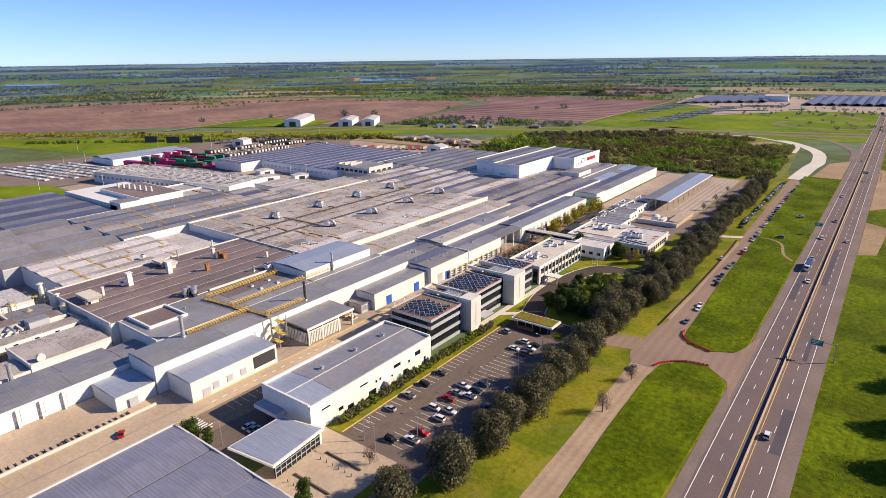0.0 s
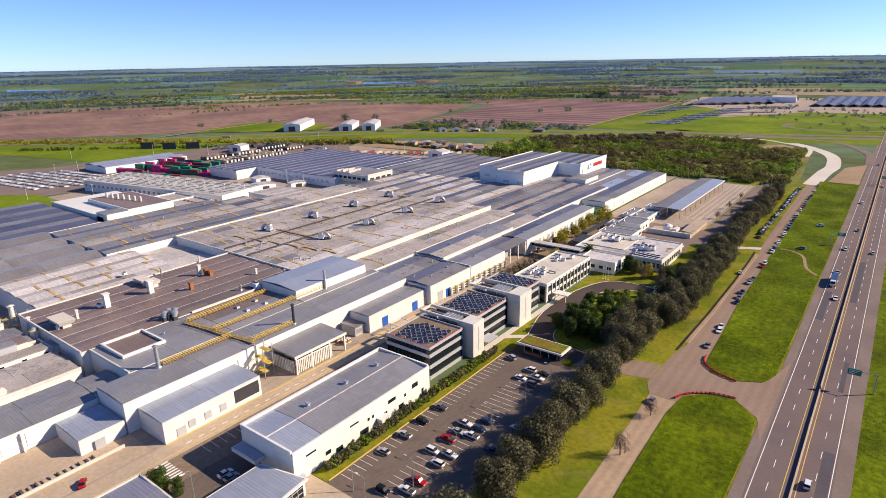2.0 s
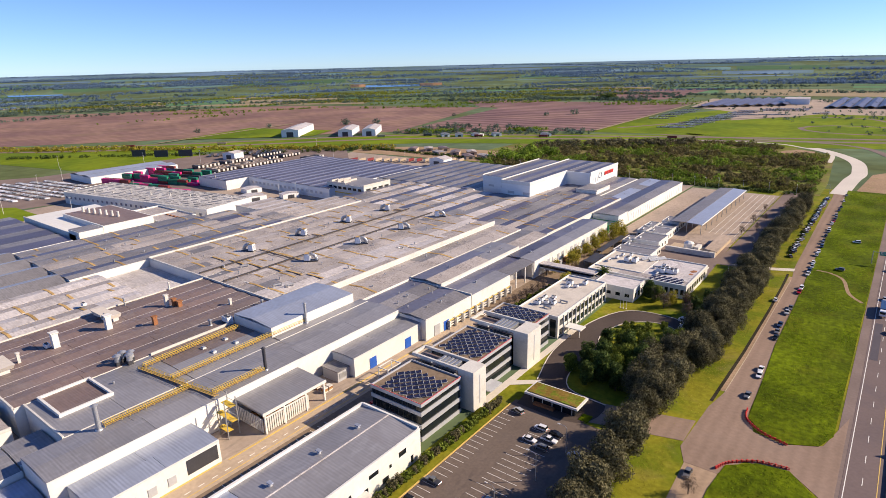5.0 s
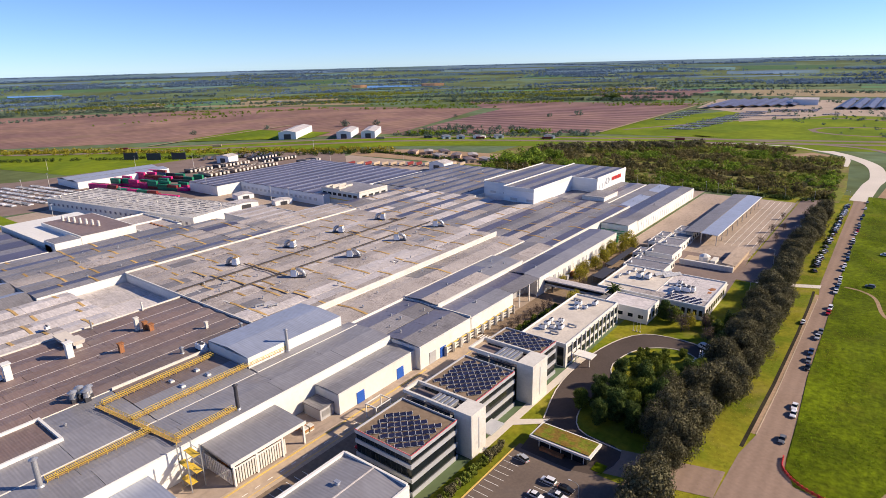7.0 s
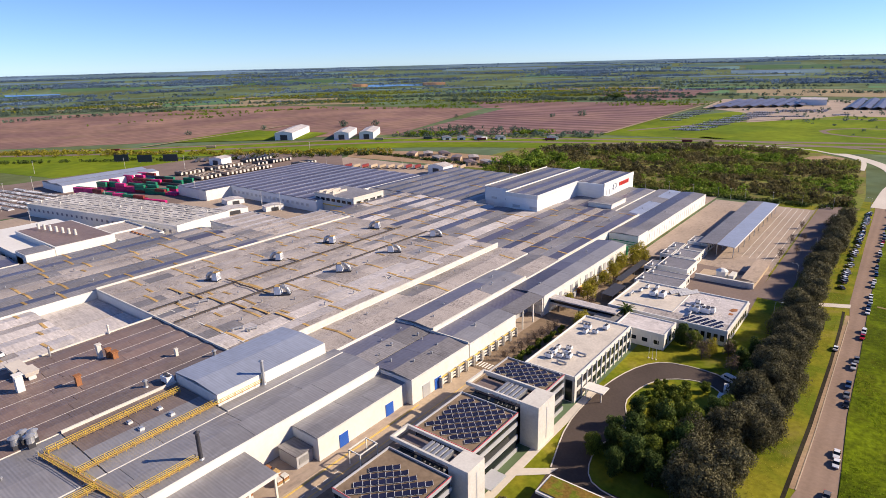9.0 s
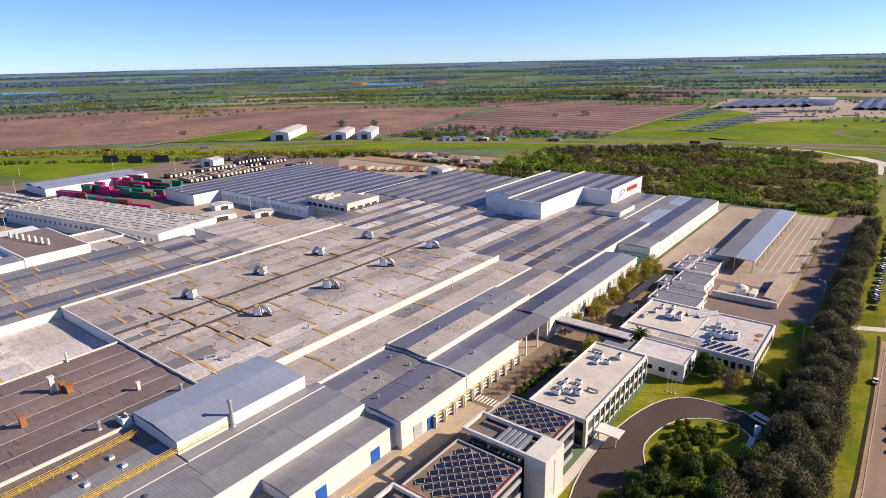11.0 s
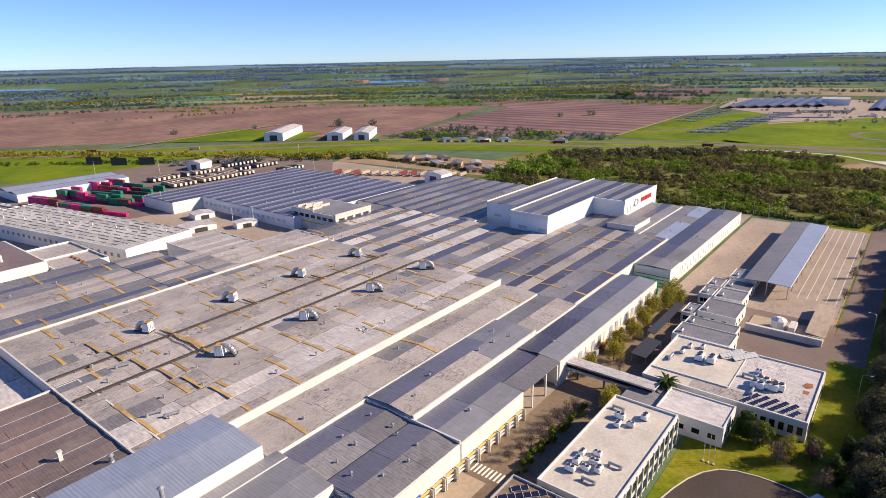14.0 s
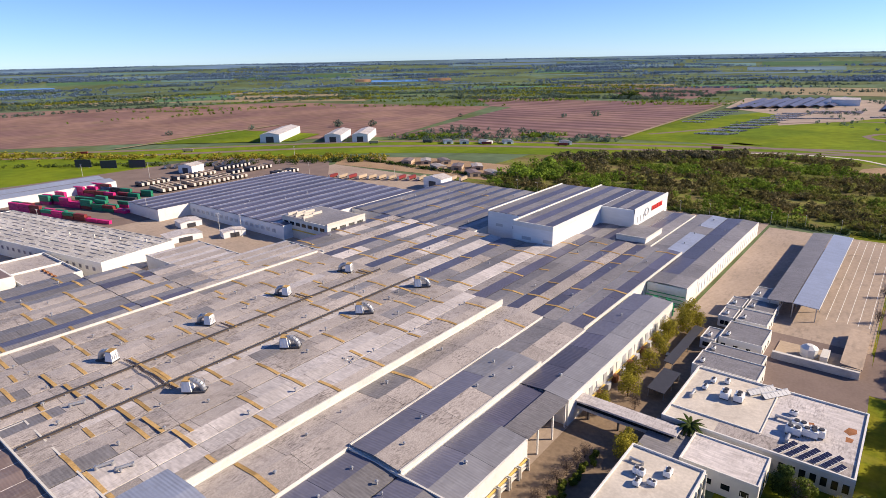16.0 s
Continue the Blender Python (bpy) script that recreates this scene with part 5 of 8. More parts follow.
for k, (y, w, z0, z1) in enumerate(((100, 3.6, 6.4, 6.9), (117, 3.6, 6.4, 6.9), (134, 3.6, 5.8, 7.0), (146, 3.0, 5.6, 7.2), (107, 2.0, 2.6, 3.8), (111, 2.6, 1.2, 2.6), (121, 3.6, 1.2, 2.8), (124.5, 0.8, 4.6, 5.6), (126.5, 0.8, 4.6, 5.6), (132, 1.4, 2.0, 3.8), (139, 2.4, 1.2, 2.8), (142, 0.8, 4.6, 5.6), (151, 1.0, 1.0, 3.2))):
    part("window", box(bmesh.new(), -134.06, -133.9, y, y + w, z0, z1), M["glass"], s1)
part("entrance", box(bmesh.new(), -134, -131.6, 128.4, 132.4, 0.2, 3.6), M["pale"], s1, "cream porch over the side door")
part("canopy", box(bmesh.new(), -157.3, -146, 91.6, 95.2, 3.4, 4.6), M["white"], s1)
part("canopy_roof", box(bmesh.new(), -157, -146.3, 91.9, 95.2, 4.6, 4.66), M["roof_blue"], s1)
part("door", box(bmesh.new(), -152, -149.4, 95.35, 95.5, 0, 2.6), M["glass"], s1)
part("ridge_cap", box(bmesh.new(), -146.1, -145.7, 96, 155, 10.2, 10.42), M["roof_light"], s1)
for y in (114, 130.2, 145):
    part("roof_vent", tube(bmesh.new(), (-149, y, 9.8), (-149, y, 10.9), 0.6, 0.5, 12), M["panel_grey"], s1)
    part("vent_hood", box(bmesh.new(), -149.9, -148.1, y - 0.6, y + 0.6, 10.9, 11.15, 0.05), M["roof_blue"], s1)
part("meter_box", box(bmesh.new(), -133.9, -132.8, 96, 98.4, 0, 2.2), M["panel_grey"], s1)
en = thing("entrance_canopy", -132, 82, 0, "flat white canopy over a glazed hall", "canopy")
part("roof", prism(bmesh.new(), [(-143, 72.2), (-125.4, 74.6), (-127.4, 94.9), (-143, 91.2)], 5.0, 5.7), M["white"], en)
part("roof_panel", prism(bmesh.new(), [(-142.5, 72.8), (-126, 75.1), (-127.9, 94.2), (-142.5, 90.8)], 5.7, 5.8), M["roof_blue"], en)
part("glazing", prism(bmesh.new(), [(-127.2, 76), (-126.8, 76), (-128.4, 93.6), (-128.8, 93.6)], 0.3, 5.0), M["glass"], en)
for k in range(10):
    x, y = -126.75 - k * 0.177, 76 + k * 1.95
    part("mullion", box(bmesh.new(), x - 0.05, x + 0.14, y, y + 0.16, 0, 5.0), M["panel_grey"], en)
for z in (1.7, 3.3):
    part("mullion", prism(bmesh.new(), [(-126.8, 76), (-126.62, 76), (-128.2, 93.6), (-128.4, 93.6)], z, z + 0.12), M["panel_grey"], en)
part("post", box(bmesh.new(), -129.2, -128.4, 93.7, 94.5, 0, 5.0), M["white"], en)

# solar panels in slanting rows on the office and canteen roofs
bm = bmesh.new()
v = [bm.verts.new(p) for p in ((-0.85, -1.1, 0.15), (0.85, -1.1, 0.15), (0.85, 1.1, 0.42), (-0.85, 1.1, 0.42), (-0.85, -1.1, 0.22), (0.85, -1.1, 0.22), (0.85, 1.1, 0.49), (-0.85, 1.1, 0.49))]
for q in ((3, 2, 1, 0), (4, 5, 6, 7), (0, 1, 5, 4), (1, 2, 6, 5), (2, 3, 7, 6), (3, 0, 4, 7)):
    bm.faces.new([v[i] for i in q])
PANEL = finish("panel", bm, M["solar"])
bm = bmesh.new()
for x in (-0.7, 0.6):
    box(bm, x, x + 0.1, 0.9, 1.0, 0, 0.42)
    box(bm, x, x + 0.1, -1.05, -0.95, 0, 0.18)
box(bm, -0.9, 0.9, 1.1, 1.18, 0.36, 0.53)
box(bm, 0.85, 0.9, -1.1, 1.1, 0.2, 0.26)
box(bm, -0.9, -0.85, -1.1, 1.1, 0.2, 0.26)
box(bm, -0.9, 0.9, -1.18, -1.1, 0.1, 0.26)
PANEL_FRAME = finish("frame", bm, M["white_metal"])


def solar_array(label, z, spots, rz, sc=1.0):
    """Tilted solar panels in rows, each with its own frame, all parts of one array."""
    cx, cy = sum(p[0] for p in spots) / len(spots), sum(p[1] for p in spots) / len(spots)
    arr = thing("solar_array", cx, cy, z, label, "solar panels", "solar arrays")
    for x, y in spots:
        p = new("panel", PANEL)
        p.parent, p.matrix_basis = arr, pose(x - cx, y - cy, 0, 0, 0, rz)
        p.scale = (sc, sc, sc)
        f = new("frame", PANEL_FRAME)
        f.parent = p


HEAT = thing("solar_heater", 0, 0, 0, "pale tilted solar water heater on the canteen roof", "solar heater", "solar heaters")
part("collector", prism(bmesh.new(), [(-0.68, -0.9), (0.68, -0.9), (0.68, 0.9), (-0.68, 0.9)], 0.0, 0.12), M["panel_grey"], HEAT).matrix_basis = pose(0, 0, 0.7, 26.6)
part("tank", tube(bmesh.new(), (-0.75, 1.0, 1.25), (0.75, 1.0, 1.25), 0.22, 0.22, 10), M["steel"], HEAT)
part("stand", box(bmesh.new(), -0.7, 0.7, 0.95, 1.05, 0, 1.1), M["steel"], HEAT)
for x0, x1, y0, y1, z in ((-156.5, -140, 163, 177, 12.68), (-157.5, -141, 195.5, 214.5, 12.68), (-158.5, -140.2, 232, 242.6, 12.68)):
    spots = []
    for i in range(30):
        for j in range(30):
            u, w = (i - 15) * 1.9, (j - 15) * 2.5
            x, y = (x0 + x1) / 2 + 0.71 * u - 0.71 * w, (y0 + y1) / 2 + 0.71 * u + 0.71 * w
            if x0 < x < x1 and y0 < y < y1:
                spots.append((x, y))
    solar_array("dark blue tilted solar panels on the office roof", z, spots, -45)
solar_array("dark solar panels in six slanting rows on the canteen roof", 6.38, [(-125.2 + i * 2.75 + j * 0.58, 324.4 + j * 1.25) for i in range(6) for j in range(6 if i < 5 else 3)], 65, 0.72)
for i in range(2):
    for j in range(7):
        put(HEAT, -138.2 + i * 4.2 + j * 0.85, 350.6 + i * 0.4 + j * 1.15 * 1.05, 6.36, 55)

# ---- roof equipment on the halls ----
EX = thing("roof_extractor", 0, 0, 0, "big galvanised roof extractor with bent duct", "extractor", "roof extractors")
bm = box(bmesh.new(), -2.4, 0.4, -1.6, 1.6, 0.4, 3.6)
for v in bm.verts:
    if v.co.z > 2:
        v.co.x, v.co.y = -1.0 + (v.co.x + 1.0) * 0.72, v.co.y * 0.78
part("casing", bm, M["white_metal"], EX)
part("lid", box(bmesh.new(), -2.1, 0.1, -1.35, 1.35, 3.6, 3.78), M["tan"], EX, "rusty tan lid")
for k in range(4):
    part("casing_rib", box(bmesh.new(), -2.5, -2.32, -1.3 + k * 0.8, -1.2 + k * 0.8, 0.5, 3.0), M["panel_grey"], EX)
bm = bmesh.new()
arc = [(0.4 + 3.0 * math.sin(a), 0, 0.4 + 2.9 * math.cos(a)) for a in (-0.15, 0.15, 0.45, 0.75, 1.05, 1.35, 1.57)]
for a, c in zip(arc, arc[1:]):
    tube(bm, a, c, 0.85, 0.85, 14)
part("bent_duct", bm, M["steel"], EX)
part("base", box(bmesh.new(), -2.4, 4.2, -1.5, 1.5, 0, 0.4), M["darksteel"], EX)
for x, y in ((-279, 238), (-279, 276), (-279, 314), (-279, 351)):
    put(EX, x, y, 11.7, 38, 1.12)
for x, y in ((-322, 231), (-322, 269), (-322, 307), (-322, 345)):
    put(EX, x, y, 11.7, 205, 1.12)
    bm = bmesh.new()
    for k in range(3):
        box(bm, x + 4, x + (38 if y < 240 else 12), y + 2.6 + k * 0.35, y + 2.72 + k * 0.35, 12.3, 12.42)
    solo("extractor_pipes", bm, M["bark"], "bundle of brown pipes linking two roof extractors", "pipes", "extractor pipes")
    solo("plank_walk", box(bmesh.new(), x + 5, x + (38 if y < 240 else 13), y + 4.4, y + 5.4, 12.15, 12.28), M["tan"], "tan plank walk linking two roof extractors", "walkway", "extractor walks")
# two dark service pipes on the press hall roof
for x, d in ((-310, 0.5), (-289, -0.5)):
    pp = thing("roof_pipe", x, 275, 12, "dark service pipe run along the hall roof", "pipe", "roof pipes")
    part("pipe", box(bmesh.new(), x - 0.22, x + 0.22, 192, 356, 12.1, 12.5), M["darksteel"], pp)
    part("pipe", box(bmesh.new(), x + 0.5, x + 0.7, 192, 356, 12.0, 12.25), M["bark"], pp)
    for k in range(28):
        part("support", box(bmesh.new(), x - 0.4, x + 0.8, 194 + k * 5.9, 194.2 + k * 5.9, 11.4, 12.15), M["steel"], pp)
VENT = thing("roof_vent", 0, 0, 0, "small grey mushroom roof vent", "vent", "roof vents")
part("stem", tube(bmesh.new(), (0, 0, -0.3), (0, 0, 0.8), 0.32, 0.3, 10), M["steel"], VENT)
bm = bmesh.new()
tube(bm, (0, 0, 0.75), (0, 0, 1.0), 0.62, 0.6, 12)
tube(bm, (0, 0, 1.0), (0, 0, 1.25), 0.6, 0.15, 12)
part("cap", bm, M["steel"], VENT)
rv = random.Random(21)
for x0, x1, y0, y1, z, nx, ny in ((-352, -246, 198, 352, 11.9, 8, 9), (-235, -221, 222, 350, 10.9, 2, 8), (-214, -203, 256, 318, 11.5, 2, 6), (-214, -185, 220, 246, 10.1, 4, 3), (-196, -185, 255, 280, 9.9, 1, 2), (-196, -185, 315, 400, 9.9, 1, 5),
                                  (-388, -266, 362, 440, 9.8, 8, 5), (-258, -204, 362, 470, 10.0, 5, 6), (-420, -320, 450, 555, 9.8, 6, 5), (-214, -185, 446, 560, 9.0, 2, 6), (-434, -365, 155, 260, 11.5, 5, 6), (-535, -430, 390, 508, 10.0, 6, 4), (-240, -218, 95, 130, 11.0, 2, 3), (-160, -108, -30, 60, 8.0, 3, 4)):
    for i in range(nx):
        for j in range(ny):
            if rv.random() < 0.58:
                put(VENT, x0 + (i + rv.uniform(0.2, 0.8)) * (x1 - x0) / nx, y0 + (j + rv.uniform(0.2, 0.8)) * (y1 - y0) / ny, z, 0, rv.uniform(0.55, 0.95))
# skylights, plant and racks round the body workshop
for x, y in ((-232.5, 156), (-226.4, 156.6), (-232.5, 146.7), (-226.4, 147.2)):
    sk = thing("roof_skylight", x, y, 11, "small pale turquoise roof light on a kerb", "skylight", "workshop skylights")
    part("kerb", box(bmesh.new(), x - 0.9, x + 0.9, y - 0.7, y + 0.7, 10.9, 11.5), M["white"], sk)
    part("dome", box(bmesh.new(), x - 0.75, x + 0.75, y - 0.55, y + 0.55, 11.5, 11.75, 0.08), M["roof_blue"], sk)
pc = thing("plant_cabin", -186.5, 170, 0, "grey plant cabin with flat roof beside the white annex", "cabin")
part("wall", box(bmesh.new(), -194.6, -186.4, 171.2, 177.0, 0, 4.2), M["panel_grey"], pc)
part("roof", box(bmesh.new(), -194.9, -186.1, 170.9, 177.2, 4.2, 4.5), M["roof_grey"], pc)
part("louvre", box(bmesh.new(), -186.4, -186.3, 172, 176, 1.2, 3.4), M["steel"], pc)
for k in range(6):
    pr = thing("pallet_stack", -193.5 + (k % 3) * 4, 163.4 + (k // 3) * 2.2, 0.1, "stack of worn wooden pallets and crates beside the dock", "pallets", "pallet stacks")
    for j in range(2 + k % 3):
        part("pallet", box(bmesh.new(), -194.5 + (k % 3) * 4, -192.6 + (k % 3) * 4, 163 + (k // 3) * 2.2, 164.7 + (k // 3) * 2.2, 0.12 + j * 0.5, 0.5 + j * 0.5), M[("tan", "rust", "pale")[(k + j) % 3]], pr)
pg = thing("pipe_portal", -177, 178, 0, "white steel pipe portal over the inner lane edge", "portal")
for x, y in ((-176, 182), (-176, 189), (-171.4, 182), (-171.4, 189)):
    part("post", box(bmesh.new(), x - 0.15, x + 0.15, y - 0.15, y + 0.15, 0, 4.8), M["white"], pg)
for y in (182, 189):
    part("beam", box(bmesh.new(), -176.2, -171.2, y - 0.15, y + 0.15, 4.8, 5.1), M["white"], pg)
for x in (-176, -171.4):
    part("beam", box(bmesh.new(), x - 0.15, x + 0.15, 182.2, 188.8, 4.8, 5.1), M["white"], pg)
# flues and stacks on the paint hall and workshop
def stack(x, y, z, h, r, m, label, square=False):
    s = thing("roof_stack", x, y, z, label, "stack", "roof stacks")
    if square:
        part("shaft", box(bmesh.new(), x - r, x + r, y - r, y + r, z, z + h), M[m], s)
        part("cap", box(bmesh.new(), x - r * 1.3, x + r * 1.3, y - r * 1.3, y + r * 1.3, z + h, z + h + 0.35), M[m], s)
    else:
        part("shaft", tube(bmesh.new(), (x, y, z - 0.3), (x, y, z + h), r, r * 0.9, 14), M[m], s)
        part("collar", tube(bmesh.new(), (x, y, z), (x, y, z + 0.5), r * 1.6, r * 1.2, 14), M["steel"], s)
        part("cap", tube(bmesh.new(), (x, y, z + h), (x, y, z + h + 0.5), r * 1.5, r * 0.4, 14), M[m], s)


stack(-209.4, 98.9, 11, 8.2, 0.75, "steel", "tall grey exhaust stack")
stack(-199, 150, 11, 8.3, 0.6, "darksteel", "tall dark exhaust stack")
stack(-218.7, 184.6, 10.8, 8.5, 0.6, "steel", "tall grey exhaust stack")
stack(-280.8, 134, 11, 6.0, 1.1, "white", "square cream ventilation shaft", True)
stack(-268.9, 147.2, 11, 3.6, 0.8, "rust", "rusty square roof stack", True)
stack(-284.1, 160.6, 11, 5.2, 0.75, "pale", "square cream ventilation shaft", True)
stack(-281.5, 162.6, 11, 3.4, 0.75, "rust", "rusty square roof stack", True)
stack(-279.0, 163.6, 11, 2.6, 0.9, "rust", "rusty low roof stack", True)
stack(-280.3, 114.2, 11, 6.2, 1.1, "white", "square cream ventilation shaft", True)
stack(-278, 101, 11, 3.8, 0.5, "pale", "thin cream roof flue", True)
stack(-262, 178, 11, 2.6, 0.5, "pale", "small cream roof flue", True)
stack(-249, 160, 11, 2.4, 0.6, "steel", "small grey roof flue")
stack(-250, 186, 11, 2.2, 0.6, "steel", "small grey roof flue")
stack(-301, 150, 10.5, 4.0, 0.4, "steel", "thin grey roof flue")
stack(-303, 172, 10.5, 4.0, 0.4, "pale", "thin cream roof flue")
for x, y, rz, sc in ((-283, 112, 0, 1.0), (-246, 166, 0, 1.5), (-316, 139, 0, 0.9)):
    put(UNIT, x, y, 11.1, rz, sc)
def plenum(x, y, l, w, z):
    """A cream hood wider at the top, on a neck and a leg."""
    pl = thing("roof_plenum", x, y, z, "cream sheet-metal plenum hood on the paint hall roof", "duct", "roof plenums")
    bm = box(bmesh.new(), x - l / 2, x + l / 2, y - w / 2, y + w / 2, z + 1.4, z + 3.0)
    for v in bm.verts:
        if v.co.z < z + 2:
            v.co.x, v.co.y = x + (v.co.x - x) * 0.84, y + (v.co.y - y) * 0.84
    part("hood", bm, M["concrete_new"], pl)
    part("neck", box(bmesh.new(), x + l * 0.24, x + l * 0.4, y - w * 0.25, y + w * 0.25, z - 0.1, z + 1.4), M["pale"], pl)
    part("leg", box(bmesh.new(), x - l * 0.38, x - l * 0.32, y - 0.5, y + 0.5, z - 0.1, z + 1.4), M["steel"], pl)


plenum(-277, 94.7, 12, 6.5, 11)
plenum(-296, 138, 9, 5, 11)
plenum(-289, 139.5, 6.5, 4.5, 11.2)
for x, y in ((-257, 207), (-262, 204), (-300, 212)):
    put(DUCT, x, y, 11.4, 70, 1.1)
for k in range(5):
    put(DUCT, -255.5 + 0.9 * k, 282 + (k % 2) * 2.4, 11.5, 40 * k, 0.35)
for k in range(6):
    solo("plank_walk", box(bmesh.new(), -330 + k * 13.4, -318 + k * 13.4, 211.4 + k * 2.2, 212.6 + k * 2.2, 11.9, 12.02), M["tan"], "tan plank walk in a stepped chain across the roof", "walkway", "chain walks")
for k, (x, y) in enumerate(((-245.5, 126), (-247.5, 124), (-243.5, 124.5), (-246, 121.5))):
    sv = thing("cyclone_fan", x, y, 11, "galvanised cyclone fan on the paint hall roof", "fan", "cyclone fans")
    part("leg", box(bmesh.new(), x - 0.9, x + 0.9, y - 0.9, y + 0.9, 10.8, 12.4), M["darksteel"], sv)
    part("drum", tube(bmesh.new(), (x, y, 12.4), (x, y, 14.6), 1.1, 0.9, 12), M["steel"], sv)
    part("hat", tube(bmesh.new(), (x, y, 14.6), (x, y, 15.2), 1.5, 0.5, 12), M["steel"], sv)


def catwalk(a, b, z):
    """A yellow roof catwalk with two handrails."""
    c = thing("roof_catwalk", (a[0] + b[0]) / 2, (a[1] + b[1]) / 2, z, "yellow steel catwalk with handrails on the workshop roof", "catwalk", "roof catwalks")
    d = (Vector(b) - Vector(a))
    n = Vector((-d.y, d.x)).normalized() * 0.75
    for s in (-1, 1):
        p, q = Vector(a) + n * s, Vector(b) + n * s
        for h in (0.55, 1.1):
            part("handrail", tube(bmesh.new(), (*p, z + h), (*q, z + h), 0.07, 0.07, 6), M["yellow"], c)
        m = max(2, int(d.length / 2.4))
        bm = bmesh.new()
        for k in range(m + 1):
            r = p + (q - p) * k / m
            tube(bm, (*r, z - 0.5), (*r, z + 1.1), 0.06, 0.06, 6)
        part("railing", bm, M["yellow"], c)
    bm = bmesh.new()
    prism(bm, [(a[0] + n.x, a[1] + n.y), (a[0] - n.x, a[1] - n.y), (b[0] - n.x, b[1] - n.y), (b[0] + n.x, b[1] + n.y)], z - 0.1, z)
    part("deck", bm, M["tan"], c)


catwalk((-236, 124.5), (-197, 129.5), 11.7)
catwalk((-236, 126), (-237, 165), 11.7)
catwalk((-219.5, 127), (-219.7, 184), 11.7)
catwalk((-209.6, 100.5), (-209.3, 127.5), 11.7)
catwalk((-199.2, 130), (-199, 149), 11.7)
# roof pit
pit = thing("roof_pit", -235, 102.5, 10.8, "white-rimmed roof pit with dark grille", "roof pit")
for r in ((-243.6, -226, 94.6, 95.4), (-243.6, -226, 110, 110.8), (-243.6, -242.8, 95.4, 110), (-226.8, -226, 95.4, 110)):
    part("rim", box(bmesh.new(), *r, 10.6, 12.1), M["white"], pit)
part("grille", box(bmesh.new(), -242.8, -226.8, 95.4, 110, 11.0, 11.25), M["roof_brown"], pit)
# stair tower
stt = thing("stair_tower", -190, 129, 0, "galvanised outdoor stair tower with yellow landings", "stairs")
for x in (-193.8, -189):
    for y in (127, 131):
        part("post", box(bmesh.new(), x, x + 0.25, y, y + 0.25, 0, 13.5), M["steel"], stt)
for k in range(4):
    part("landing", box(bmesh.new(), -194, -188.8, 127 + (k % 2) * 2, 129 + (k % 2) * 2, 2.6 + k * 2.6, 2.75 + k * 2.6), M["yellow"], stt)
    part("flight", slab(bmesh.new(), -193, -189.6, 127.2 + (k % 2) * 2, 128.6 + (k % 2) * 2, k * 2.6 + 0.2, k * 2.6 + 2.8, 0.2), M["steel"], stt)
    part("rail", box(bmesh.new(), -194, -188.8, 131.1, 131.2, 3.6 + k * 2.6, 3.7 + k * 2.6), M["steel"], stt)
# facade doors, windows, racks
def wall_piece(name, x, y0, y1, z0, z1, m, label, cat):
    solo(name, box(bmesh.new(), x - 0.05, x + 0.12, y0, y1, z0, z1), M[m], label, cat, name + "s")


for y in (185.5, 206, 228.6):
    wall_piece("roller_door", -183.95 if y < 220 else -181.35, y, y + 3.6, 0.1, 4.4, "blue", "closed blue roller door in a white wall", "door")
for x, y0, y1, z1 in ((-181.35, 222, 226, 5.0), (-181.35, 243, 246, 4.0), (-180.95, 88, 91, 3.4), (-195.75, 70, 73, 3.4)):
    wall_piece("roller_door", x, y0, y1, 0.1, z1, "panel_grey", "closed grey roller door in a white wall", "door")
for k in range(3):
    wall_piece("wall_louvre", -180.95, 92 + k * 5.6, 94.4 + k * 5.6, 1.6, 4.2, "panel_grey", "pale louvre panel in a white wall", "louvre")
# flat dark slab on the wall paints the shade inside the open bay
solo("dock_opening", box(bmesh.new(), -181.1, -180.85, 109, 118.6, 1.8, 6.4), M["darksteel"], "flat dark panel standing for the shaded loading bay and its racks", "opening", "", "structure")
for k in range(16):
    y = 312 + k * 5.6
    wall_piece("facade_panel", -181.35, y, y + 2.6, 2.0, 6.6, "panel_grey" if k % 3 else "white", "pale wall panel on the long facade", "panel")
for k in range(10):
    rk = thing("pipe_rack", -180, 231 + k * 5.2, 0, "yellow and cream pipe rack along the wall", "pipe rack", "pipe racks")
    y = 231 + k * 5.2
    for z in (1.2, 2.4, 3.6):
        part("pipe", box(bmesh.new(), -181, -180.5, y, y + 4.6, z, z + 0.35), M["line_y" if z > 3 else "white"], rk)
    part("frame", box(bmesh.new(), -181.2, -179.8, y, y + 0.2, 0, 4.2), M["pale"], rk)
    part("frame", box(bmesh.new(), -181.2, -179.8, y + 4.4, y + 4.6, 0, 4.2), M["pale"], rk)
for k in range(12):
    rk = thing("wall_rack", -180.4, 322 + k * 6.6, 0, "dark service rack below the facade panels", "rack", "wall racks")
    y = 322 + k * 6.6
    part("box", box(bmesh.new(), -181.3, -179.6, y, y + 2.4, 0, 2.6), M["rust" if k % 2 else "panel_grey"], rk)
    part("pipe", box(bmesh.new(), -181.2, -180.6, y + 2.4, y + 6.2, 2.4, 2.7), M["line_y"], rk)
for k in range(26):
    wall_piece("hall_panel", -181.35, 443 + k * 4.7, 446.4 + k * 4.7, 1.5, 6.5, "white_metal", "ribbed white panel on the narrow hall", "panel")
gr = thing("green_tanks", -184, 415, 0, "green pipework and tanks in the hall recess", "tanks")
